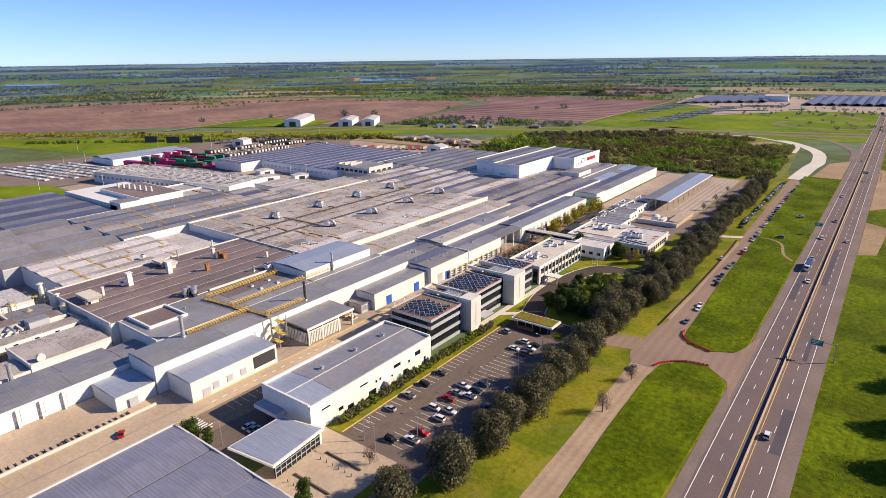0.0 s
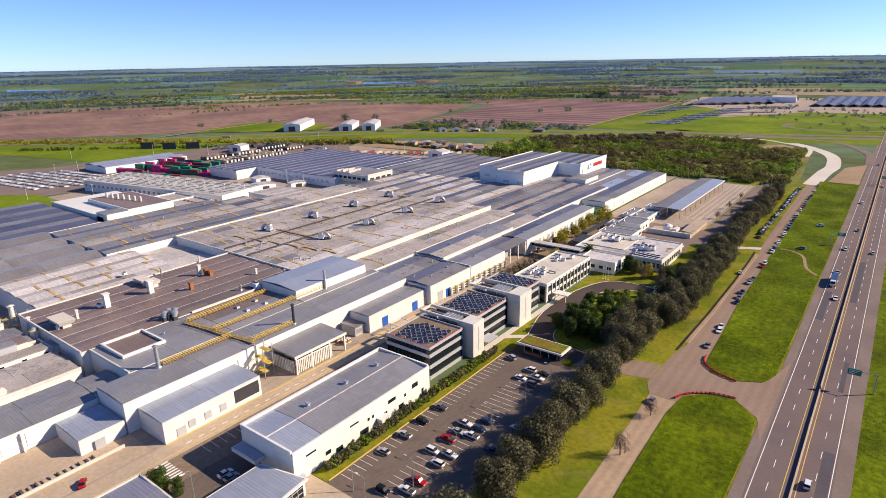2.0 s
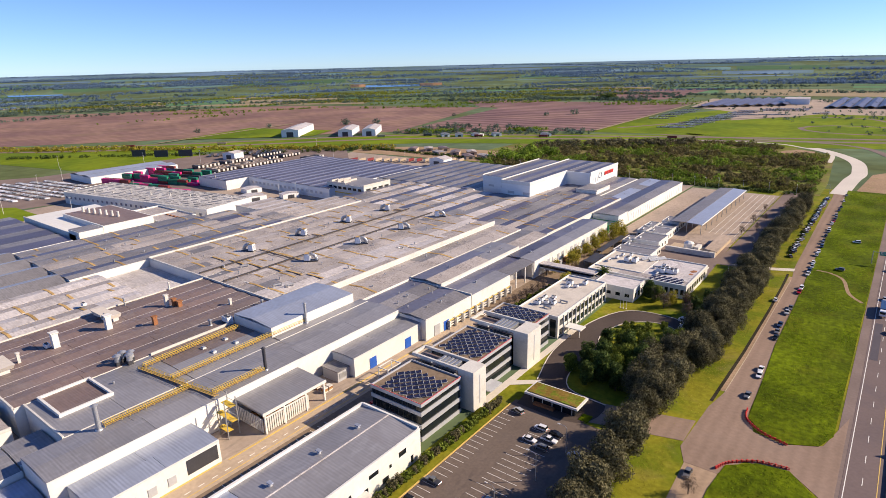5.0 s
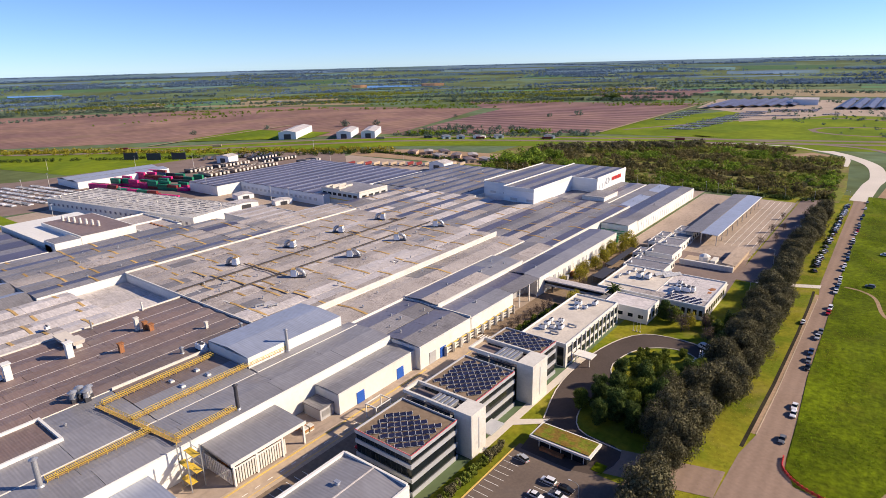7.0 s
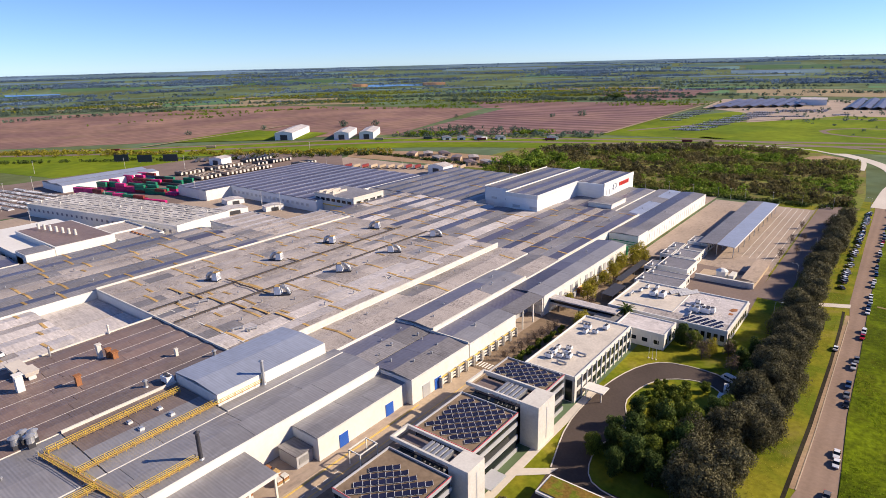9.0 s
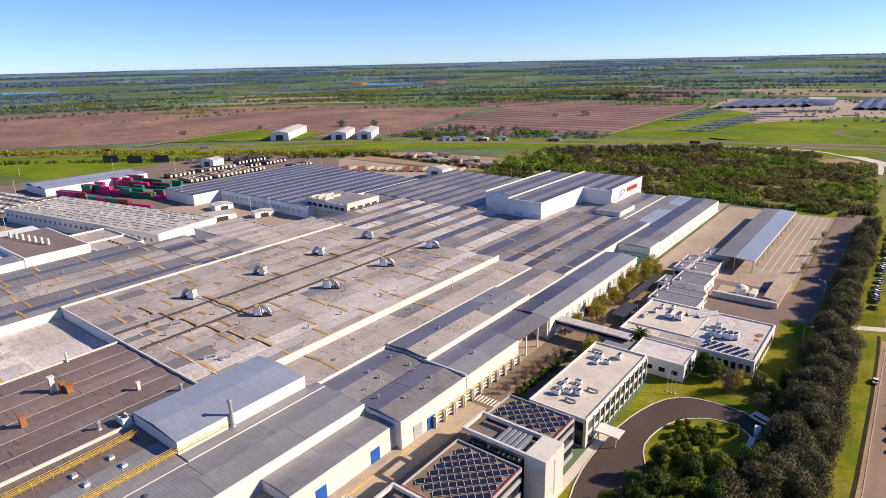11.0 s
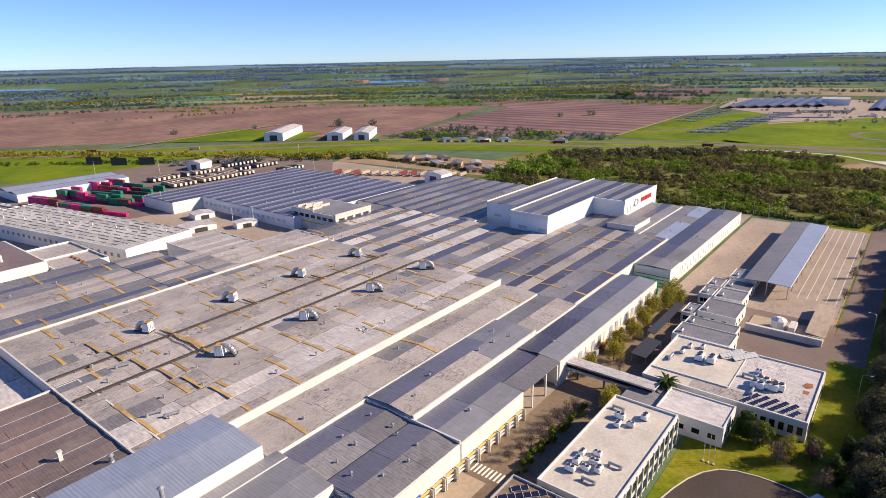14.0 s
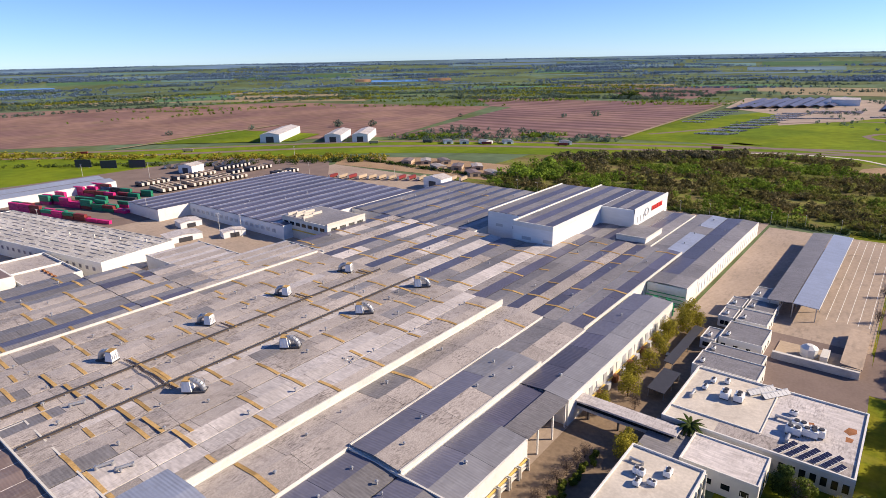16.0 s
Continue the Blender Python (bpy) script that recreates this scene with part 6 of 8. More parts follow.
for k in range(5):
    part("tank", tube(bmesh.new(), (-196 + k * 3, 412 + (k % 2) * 5, 0), (-196 + k * 3, 412 + (k % 2) * 5, 5.5), 1.2, 1.2, 12), M["green_paint"], gr)
    part("pipe", tube(bmesh.new(), (-198, 408 + k * 3.2, 4 + k * 0.5), (-181, 408 + k * 3.2, 4 + k * 0.5), 0.25, 0.25, 8), M["green_paint"], gr)
# windows along the far halls
for k in range(17):
    w = thing("hall_window", -535 + k * 6.2, 384, 4, "pale window in the far hall wall", "window", "far hall windows")
    part("frame", box(bmesh.new(), -537 + k * 6.2, -533.4 + k * 6.2, 383.7, 384.05, 3.4, 6.2), M["white"], w)
    part("pane", box(bmesh.new(), -536.6 + k * 6.2, -533.8 + k * 6.2, 383.6, 383.8, 3.8, 5.8), M["panel_grey"], w)
for k in range(13):
    y = -25 + k * 6.8
    wr = thing("wall_rib", -213.2, y, 0, "white buttress rib on the long building", "rib", "wall ribs")
    part("rib", box(bmesh.new(), -213.6, -212.6, y, y + 0.5, 0, 6.4), M["white"], wr)
    part("recess", box(bmesh.new(), -213.62, -213.4, y + 1.4, y + 5.6, 1.2, 5.6), M["white_metal"], wr)
# process plant at the south-west
PLANT = ((-262, -238.5, 57, 85, 7.8, "roof_old"), (-300, -276, 60, 84, 8.2, "roof_grey"), (-255, -238.5, 30, 56.5, 6.0, "roof_old"), (-330, -304, 50, 82, 9.0, "roof_light"), (-300, -280, 24, 52, 5.0, "roof_grey"), (-350, -320, 10, 44, 7.5, "roof_light"))
for x0, x1, y0, y1, z, m in PLANT:
    hall(x0, x1, y0, y1, z, "process building with pale walls beside the paint hall", [m], 1, 2, 0.5, parapet=(("e", 0.5), ("s", 0.5)))
for x, y, h, r, m in ((-312, 88, 13, 1.1, "pale"), (-306, 92, 11, 0.7, "steel"), (-294, 88, 12, 0.9, "pale"), (-274, 92, 12, 0.8, "pale"), (-283, 56, 15, 0.9, "rust"), (-300, 56, 13, 0.6, "yellow"), (-236.5, 50, 12, 0.8, "steel")):
    stack(x, y, 0.2, h, r, m, "freestanding process stack beside the halls")
for k in range(2):
    pb = thing("pipe_bridge", -270 + k * 8, 86, 5, "white pipe bridge between process buildings", "pipe bridge", "pipe bridges")
    part("duct", box(bmesh.new(), -300, -272, 58.5 + k * 7.6, 59.2 + k * 7.6, 7.9 + (k % 2), 8.6 + (k % 2)), M["white"], pb)
    for x in (-298, -288, -276):
        part("leg", box(bmesh.new(), x, x + 0.4, 58.8 + k * 7.6, 59.3 + k * 7.6, 0, 7.8 + (k % 2)), M["steel"], pb)

# process clutter: tanks, ducts, cabinets and gangways between the process buildings
rp = random.Random(31)
SPOTS = [(rp.uniform(-328, -275), rp.uniform(20, 87)) for _ in range(38)]
gl = thing("conveyor_gallery", -267, 55, 0, "long white raised gallery with small windows and grey roof", "gallery")
part("wall", box(bmesh.new(), -271.5, -265, 12, 90, 4.4, 8.2), M["white"], gl)
part("roof", box(bmesh.new(), -271.8, -264.7, 12, 90, 8.2, 8.5), M["roof_old"], gl)
for k in range(10):
    part("window", box(bmesh.new(), -265.02, -264.9, 16 + k * 7.4, 17.6 + k * 7.4, 5.8, 7.0), M["glass"], gl)
    part("post", box(bmesh.new(), -269, -268.4, 13 + k * 8.2, 13.6 + k * 8.2, 0, 4.4), M["steel"], gl)
part("pipe", tube(bmesh.new(), (-264.4, 14, 5.0), (-264.4, 88, 5.0), 0.3, 0.3, 8), M["yellow"], gl)
part("fan_scroll", tube(bmesh.new(), (-240.5, 61, 9.2), (-239.3, 61, 9.2), 1.5, 1.5, 14), M["pale"], gl)
for k, (x, y) in enumerate(SPOTS):
    if k % 4 == 0:
        q = thing("process_tank", x, y, 0, "pale steel process tank with railing", "tank", "process tanks")
        r, h = rp.uniform(1.0, 1.9), rp.uniform(8, 11.5)
        part("shell", tube(bmesh.new(), (x, y, 0), (x, y, h), r, r, 14), M[rp.choice(("pale", "steel", "white"))], q)
        part("dome", tube(bmesh.new(), (x, y, h), (x, y, h + 0.8), r, r * 0.3, 14), M["steel"], q)
        part("ring", tube(bmesh.new(), (x, y, h - 0.4), (x, y, h - 0.2), r + 0.4, r + 0.4, 14), M["yellow"], q)
    elif k % 4 == 1:
        q = thing("process_duct", x, y, 0, "galvanised duct run between process buildings", "duct", "process ducts")
        z, l = rp.uniform(7.5, 11), rp.uniform(5, 14)
        d = (l, 0, 0) if k % 8 == 1 else (0, l * 0.6, 0)
        part("run", tube(bmesh.new(), (x, y, z), (x + d[0], y + d[1], z), 0.5, 0.5, 10), M["steel"], q)
        part("drop", tube(bmesh.new(), (x, y, z + 0.4), (x, y, 0), 0.45, 0.45, 10), M["steel"], q)
        part("drop", tube(bmesh.new(), (x + d[0], y + d[1], z + 0.4), (x + d[0], y + d[1], 0), 0.45, 0.45, 10), M["steel"], q)
    elif k % 4 == 2:
        q = thing("process_cabinet", x, y, 0, "boxy plant room with white walls and flat roof", "plant room", "plant rooms")
        w, l, h = rp.uniform(2, 4), rp.uniform(2, 5), rp.uniform(8, 11)
        part("wall", box(bmesh.new(), x - w, x + w, y - l, y + l, 0, h), M[rp.choice(("white", "panel_grey", "pale"))], q)
        part("roof", box(bmesh.new(), x - w - 0.2, x + w + 0.2, y - l - 0.2, y + l + 0.2, h, h + 0.3), M[rp.choice(("roof_steel", "roof_brown"))], q)
    else:
        q = thing("ladder_frame", x, y, 0, "yellow steel access frame beside the process plant", "frame", "access frames")
        h = rp.uniform(9, 13)
        for a, b in ((-1, -1), (1, -1), (1, 1), (-1, 1)):
            part("post", box(bmesh.new(), x + a - 0.1, x + a + 0.1, y + b - 0.1, y + b + 0.1, 0, h), M["steel"], q)
        for z in (3, 6, 9):
            part("deck", box(bmesh.new(), x - 1.1, x + 1.1, y - 1.1, y + 1.1, z, z + 0.15), M["yellow" if z > 3 else "rust"], q)


# ---- vehicles ----
def profile_body(bm, pts, half, inset):
    """A car body: a side outline swept across, drawn in towards the roof by the inset given for each point."""
    left = [bm.verts.new((-(half - i), y, z)) for (y, z), i in zip(pts, inset)]
    right = [bm.verts.new((half - i, y, z)) for (y, z), i in zip(pts, inset)]
    bm.faces.new(left)
    bm.faces.new(right[::-1])
    for i in range(len(pts)):
        j = (i + 1) % len(pts)
        bm.faces.new((left[j], left[i], right[i], right[j]))
    return bm


def wheel(parent, x, y, r):
    w = part("wheel", tube(bmesh.new(), (x - 0.11, y, r), (x + 0.11, y, r), r, r, 14), M["tyre"], parent)
    s = 0.115 if x > 0 else -0.115
    part("rim", tube(bmesh.new(), (x, y, r), (x + s, y, r), r * 0.6, r * 0.55, 10), M["steel"], w)


def car(kind, paint):
    c = thing("pickup_truck" if kind == "pickup" else "car", 0, 0, 0, {"pickup": "double-cab pickup truck, " + paint, "sedan": "saloon car, " + paint, "suv": "tall hatchback car, " + paint}[kind] + " paint, parked on the ground", "pickup" if kind == "pickup" else "car", "vehicles")
    half, r = 0.9, 0.34
    if kind == "pickup":
        low = [(-2.6, 0.45), (2.6, 0.45), (2.65, 0.95), (1.2, 1.1), (-2.6, 1.1)]
        top = [(-0.75, 1.1), (1.15, 1.1), (0.55, 1.75), (-0.6, 1.75)]
        bed = True
    elif kind == "suv":
        low, top, bed = [(-2.15, 0.4), (2.15, 0.4), (2.2, 0.8), (1.25, 1.02), (-2.1, 1.05)], [(-2.05, 1.04), (1.2, 1.02), (0.55, 1.65), (-1.7, 1.68)], False
    else:
        low, top, bed = [(-2.25, 0.35), (2.2, 0.35), (2.25, 0.7), (1.1, 0.92), (-2.2, 0.98)], [(-1.75, 0.96), (1.05, 0.92), (0.3, 1.42), (-1.0, 1.44)], False
    bm = bmesh.new()
    profile_body(bm, low, half, (0.04, 0.04, 0.1, 0.06, 0.06))
    bmesh.ops.bevel(bm, geom=bm.edges[:], offset=0.06, segments=1, affect="EDGES")
    part("body", bm, PAINTS[paint], c)
    part("glasshouse", profile_body(bmesh.new(), top, half - 0.06, (0, 0, 0.16, 0.16)), M["glass"], c)
    (ya, za), (yb, zb) = top[3], top[2]
    part("roof", box(bmesh.new(), -(half - 0.2), half - 0.2, ya - 0.05, yb + 0.05, za - 0.03, max(za, zb) + 0.05, 0.02), PAINTS[paint], c)
    if bed:
        part("load_bed", box(bmesh.new(), -0.75, 0.75, -2.5, -0.85, 1.02, 1.12), M["darksteel"], c)
    for x in (-half + 0.08, half - 0.08):
        for y in (-1.45, 1.45):
            wheel(c, x, y, r)
    for x in (-0.62, 0.62):
        part("headlight", box(bmesh.new(), x - 0.2, x + 0.2, low[2][0] - 0.12, low[2][0] + 0.0, low[2][1] - 0.2, low[2][1] - 0.05), M["line"], c)
        part("tail_light", box(bmesh.new(), x - 0.18, x + 0.18, low[0][0] - 0.02, low[0][0] + 0.08, 0.75, 0.95), M["red"], c)
    return c


CARS = {}
def place_car(kind, paint, x, y, rz, z=0.15):
    if (kind, paint) not in CARS:
        CARS[kind, paint] = car(kind, paint)
    put(CARS[kind, paint], x, y, z, rz)


# staff car park: nose to the centre line
PARKED = [('pickup', 'grey', -124.1, 148.7), ('suv', 'black', -124.0, 139.1), ('pickup', 'silver', -123.9, 130.0), ('sedan', 'silver', -123.6, 120.2), ('pickup', 'white', -112.1, 145.8), ('sedan', 'blue', -107.1, 151.0), ('sedan', 'blue', -106.8, 146.3), ('sedan', 'silver', -111.3, 141.1), ('pickup', 'white', -106.7, 141.7), ('pickup', 'red', -111.6, 136.2), ('suv', 'white', -111.9, 128.9), ('pickup', 'white', -106.8, 130.3), ('suv', 'white', -107.1, 125.1), ('pickup', 'red', -106.8, 115.9), ('suv', 'black', -112.3, 107.6), ('pickup', 'white', -107.0, 111.2), ('suv', 'white', -111.8, 188.2), ('sedan', 'white', -111.9, 181.0),
          ('pickup', 'white', -106.9, 184.1), ('suv', 'grey', -107.0, 179.4), ('sedan', 'black', -106.4, 188.0), ('pickup', 'blue', -97.3, 138.9), ('suv', 'silver', -97.2, 181.7), ('sedan', 'silver', -97.3, 153.4)]
for kind, paint, x, y in PARKED:
    place_car(kind, paint, x, y, 90 if (x + y) % 2 < 1 else -90)
place_car("suv", "silver", -122.5, 192.5, 70)
place_car("sedan", "red", -182.5, 60.5, 60)
for k, p in enumerate(("white", "silver", "grey", "black")):
    place_car("sedan", p, -153.5 + k * 2.7, 86.5, 0)
place_car("pickup", "red", -164, 168, 88)
place_car("suv", "white", -100, 262, 20)
place_car("suv", "white", -171.5, 372, 10)
# queue and parked row on the service road
rq = random.Random(8)
y = 300.0
while y < 620:
    place_car(rq.choice(("sedan", "sedan", "suv", "pickup")), rq.choice(("white", "grey", "black", "red", "silver", "blue", "white")), -64.9 - max(0, y - 380) * 0.006 + rq.uniform(-0.4, 0.4), y, 180 + rq.uniform(-3, 3))
    y += rq.choice((6.5, 8, 12, 16, 24))
y = 420.0
while y < 600:
    place_car(rq.choice(("sedan", "suv")), rq.choice(("white", "grey", "silver", "blue", "white")), -77.6 + rq.uniform(-0.5, 0.5), y, 35)
    y += rq.choice((3.4, 3.6, 3.8, 9))
for x, y in ((-63.6, 263), (-64.0, 268), (-64.0, 246), (-68.5, 193)):
    place_car("sedan", rq.choice(("white", "silver", "grey")), x, y, 180)
place_car("sedan", "white", -72, 344, 0)
place_car("suv", "grey", -52, 408, 80, 0.32)
place_car("suv", "white", -49, 470, 100, 0.32)
# motorway traffic, as it stands
for kind, paint, x, y, rz in (("suv", "white", -20.8, 176, 0), ("sedan", "white", -28, 330, 180), ("sedan", "silver", -31, 372, 180), ("suv", "white", -31, 420, 180), ("sedan", "white", -17.6, 420, 0), ("sedan", "grey", -28, 470, 180), ("suv", "white", -31, 560, 180), ("sedan", "white", -21, 640, 0), ("sedan", "grey", -29, 760, 180)):
    place_car(kind, paint, x, y, rz, 0.18)
tk = thing("lorry", -31, 352, 0.18, "white car-carrier lorry on the motorway", "truck")
part("cab", box(bmesh.new(), -32.2, -29.8, 347.2, 349.6, 0.9, 3.4, 0.15), PAINTS["white"], tk)
part("windscreen", box(bmesh.new(), -32.0, -30.0, 347.1, 347.25, 2.0, 3.0), M["glass"], tk)
part("trailer", box(bmesh.new(), -32.2, -29.8, 350.2, 362, 1.0, 3.6, 0.08), PAINTS["blue"], tk)
for x in (-32, -30):
    for yy in (348.4, 352, 359, 360.4):
        part("wheel", tube(bmesh.new(), (x - 0.15, yy, 0.7), (x + 0.15, yy, 0.7), 0.5, 0.5, 12), M["tyre"], tk)


# ---- containers and trailers ----
def container(paint):
    c = thing("shipping_container", 0, 0, 0, "corrugated " + paint + " steel shipping container in the yard", "container", "shipping containers")
    bm = bmesh.new()
    box(bm, -6.05, 6.05, -1.2, 1.2, 0.15, 2.55)
    for x in (-6.05, 5.9):
        for yy in (-1.22, 1.07):
            box(bm, x, x + 0.16, yy, yy + 0.15, 0, 2.6)
    part("body", bm, BOXES[paint], c)
    for yy in (-0.6, 0.6):
        part("door", box(bmesh.new(), 6.05, 6.1, yy - 0.55, yy + 0.55, 0.2, 2.45), BOXES[paint], c)
    return c


BOX_MODELS = {}
rc = random.Random(4)
def place_box(paint, x, y, z, rz):
    if paint not in BOX_MODELS:
        BOX_MODELS[paint] = container(paint)
    put(BOX_MODELS[paint], x, y, z, rz, 1.0)


for row, (x, y, n) in enumerate(((-669, 306, 9), (-671, 309.2, 7), (-679, 331, 8), (-680, 334.4, 8), (-684, 345, 7), (-694, 364, 6), (-696, 367.6, 6), (-698, 380, 6))):
    for k in range(n):
        if rc.random() < 0.92:
            p = rc.choice(("magenta", "magenta", "magenta", "green", "maroon", "maroon") if row < 4 else ("green", "maroon", "green", "magenta", "blue", "dark"))
            for lv in range(rc.choice((2, 2, 3, 3) if k < n - 2 else (1, 2))):
                place_box(p, x + k * 12.3 + rc.uniform(-0.2, 0.2), y + k * 12.3 * 0.27, 0.18 + lv * 2.6, 15.1 + rc.uniform(-0.6, 0.6))
                p = rc.choice((p, p, "magenta", "green", "maroon"))


def trailer(paint):
    c = thing("box_trailer", 0, 0, 0, paint + " box trailer parked in a row", "trailer", "parked trailers")
    part("box", box(bmesh.new(), -1.25, 1.25, -6.5, 6.5, 1.1, 3.9, 0.06), BOXES[paint], c)
    part("end_door", box(bmesh.new(), -1.2, 1.2, -6.58, -6.5, 1.15, 3.85), M["pale"], c)
    part("underside", box(bmesh.new(), -1.0, 1.0, -6.2, 6.2, 0.7, 1.1), M["darksteel"], c)
    for yy in (-4.6, 4.6):
        part("axle", tube(bmesh.new(), (-1.2, yy, 0.5), (1.2, yy, 0.5), 0.5, 0.5, 10), M["tyre"], c)
    return c


TR = {p: trailer(p) for p in ("tan", "dark", "maroon")}
for x, y0, n, kinds in ((-607, 418, 20, ("tan",)), (-622, 521, 7, ("tan", "dark")), (-642, 412, 18, ("tan", "tan", "tan", "dark")), (-657, 408, 17, ("tan", "tan", "tan", "dark")), (-686, 414, 16, ("tan", "tan", "dark")), (-700, 505, 8, ("dark",)), (-668, 500, 10, ("tan", "dark"))):
    for k in range(n):
        if rc.random() < 0.9:
            put(TR[rc.choice(kinds)], x + rc.uniform(-0.7, 0.7), y0 + k * 5.0, 0.18, 90 + rc.uniform(-1.5, 1.5))
for k in range(14):
    put(TR[rc.choice(("maroon", "tan"))], -560 + k * 9, 545 + k * 4.5, 0.18, 10)
for k in range(10):
    put(TR["dark"], -760 + k * 6, 480 + k * 8, 0.18, 40)

for x, y, rz in ((-847, 427, 40), (-815, 441, 40), (-790, 461, 40)):
    bb = thing("billboard", 0, 0, 0, "big dark billboard seen from behind on steel posts", "billboard", "billboards")
    part("board", box(bmesh.new(), -9, 9, -0.25, 0.25, 0.8, 9.5), M["darksteel"], bb)
    for k in (-6, 0, 6):
        part("post", box(bmesh.new(), k - 0.25, k + 0.25, 0.25, 0.75, 0, 9.2), M["steel"], bb)
    bb.matrix_basis = pose(x, y, 0.2, 0, 0, rz)

# ---- white minibuses by the office drive ----
BUS = thing("minibus", 0, 0, 0, "white minibus parked along the office drive", "minibus", "parked minibuses")
part("body", profile_body(bmesh.new(), [(-3.0, 0.45), (2.7, 0.45), (3.1, 0.8), (3.0, 1.35), (2.2, 2.35), (1.6, 2.55), (-2.9, 2.55), (-3.05, 2.2)], 1.0, (0.05, 0.05, 0.03, 0.03, 0.12, 0.2, 0.2, 0.1)), M["white"], BUS)
part("windscreen", profile_body(bmesh.new(), [(2.3, 2.2), (2.9, 1.46), (2.96, 1.5), (2.34, 2.3)], 0.82, (0, 0, 0, 0)), M["glass"], BUS)
for xx in (-0.99, 0.9):
    for k in range(4):
        part("window", box(bmesh.new(), xx, xx + 0.09, -2.7 + k * 1.15, -1.7 + k * 1.15, 1.5, 2.1), M["glass"], BUS)
for yy in (-2.0, 2.1):
    for xx in (-0.9, 0.9):
        wheel(BUS, xx, yy, 0.36)
for x, y, rz in ((-99, 294.2, 65), (-98.2, 286, 10), (-98.4, 278.5, 2), (-98.4, 271, 0)):
    put(BUS, x, y, 0.18, rz)

# ---- lamps, signs, poles, small street things ----
LAMP = thing("street_lamp", 0, 0, 0, "grey steel street lamp with curved arm", "street lamp", "street lamps")
part("pole", tube(bmesh.new(), (0, 0, 0), (0, 0, 8.5), 0.13, 0.08, 8), M["steel"], LAMP)
bm = bmesh.new()
tube(bm, (0, 0, 8.4), (-0.7, 0, 9.0), 0.07, 0.06, 6)
tube(bm, (-0.7, 0, 9.0), (-2.2, 0, 9.1), 0.06, 0.05, 6)
part("arm", bm, M["steel"], LAMP)
part("head", box(bmesh.new(), -3.0, -2.1, -0.16, 0.16, 9.0, 9.18, 0.04), M["white"], LAMP)
for x, y, rz in ((-107, 114, 0), (-104.6, 131, 0), (-103.4, 148, 0), (-101.5, 166, 0), (-100.2, 182, 0), (-119, 103, 180), (-112.5, 101, 0), (-152, 76, 90), (-97, 420, 0), (-97, 360, 180), (-96, 480, 180), (-96, 540, 180), (-78, 612, 0)):
    put(LAMP, x, y, 0.1, rz)
for k in range(16):
    put(LAMP, -170 + 0 * k, 596, 0.1, 90) if k == 0 else put(LAMP, -400 + k * 20, 600 - (k % 3), 0.1, 90)
POLE = thing("light_mast", 0, 0, 0, "tall slim yard light mast", "mast", "light masts")
part("pole", tube(bmesh.new(), (0, 0, 0), (0, 0, 16), 0.22, 0.12, 8), M["pale"], POLE)
part("head", box(bmesh.new(), -0.9, 0.9, -0.2, 0.2, 15.6, 16.1), M["steel"], POLE)
for x, y in ((-735, 290), (-715, 260), (-660, 240), (-600, 300), (-560, 360), (-640, 430), (-720, 440), (-780, 400), (-590, 540), (-500, 570), (-850, 330), (-690, 600), (-470, 365), (-455, 372), (-620, 200), (-560, 230)):
    put(POLE, x, y, 0.1, rr.uniform(0, 90), rr.uniform(0.7, 1.0))
for x in (-128.6, -127.2, -125.8):
    fp = thing("flagpole", x, 295.4, 0.1, "white flagpole on the office lawn", "flagpole", "flagpoles")
    part("pole", tube(bmesh.new(), (x, 295.4, 0.1), (x, 295.4, 10), 0.08, 0.05, 8), M["white"], fp)
    part("footing", box(bmesh.new(), x - 0.3, x + 0.3, 295.1, 295.7, 0.1, 0.4), M["concrete_new"], fp)


def gantry(y, x0, x1):
    s = thing("road_sign", x0, y, 0, "green motorway sign on a steel cantilever", "road sign", "motorway signs")
    part("post", tube(bmesh.new(), (x0, y, 0), (x0, y, 7.6), 0.25, 0.2, 10), M["steel"], s)
    part("arm", tube(bmesh.new(), (x0, y, 7.2), (x1, y, 7.2), 0.15, 0.12, 8), M["steel"], s)
    b = part("board", box(bmesh.new(), x1 - 1.0, x1 + 3.0, y - 0.25, y - 0.12, 5.6, 7.8), M["sign"], s, "green sign board")
    for k in range(3):
        part("text_bar", box(bmesh.new(), x1 - 0.6, x1 + 2.4 - k * 0.7, y - 0.28, y - 0.25, 7.2 - k * 0.6, 7.45 - k * 0.6), M["line"], b)


gantry(241, -9.2, -16.5)
gantry(650, -9.2, -22)
gantry(430, -39.5, -35.5)
# red barrier runs at the junction
def barrier_run(pts):
    b = thing("plastic_barrier", pts[0][0], pts[0][1], 0.1, "row of red and white road barriers on the kerb", "barrier", "junction barriers")
    line = curve_pts(pts, 6)
    for (xa, ya), (xb, yb) in zip(line, line[1:]):
        for z, m in ((0.32, "red"), (0.75, "red")):
            part("rail", tube(bmesh.new(), (xa, ya, z), (xb, yb, z), 0.14, 0.14, 6), M[m], b)
        part("foot", box(bmesh.new(), xa - 0.2, xa + 0.2, ya - 0.2, ya + 0.2, 0.1, 1.0), M["red"], b)


barrier_run([(-62.2, 237), (-61.2, 231), (-56, 225.8), (-48.5, 223.2)])
barrier_run([(-62.8, 200), (-60.5, 204.6), (-54, 209.7), (-46, 211.3)])
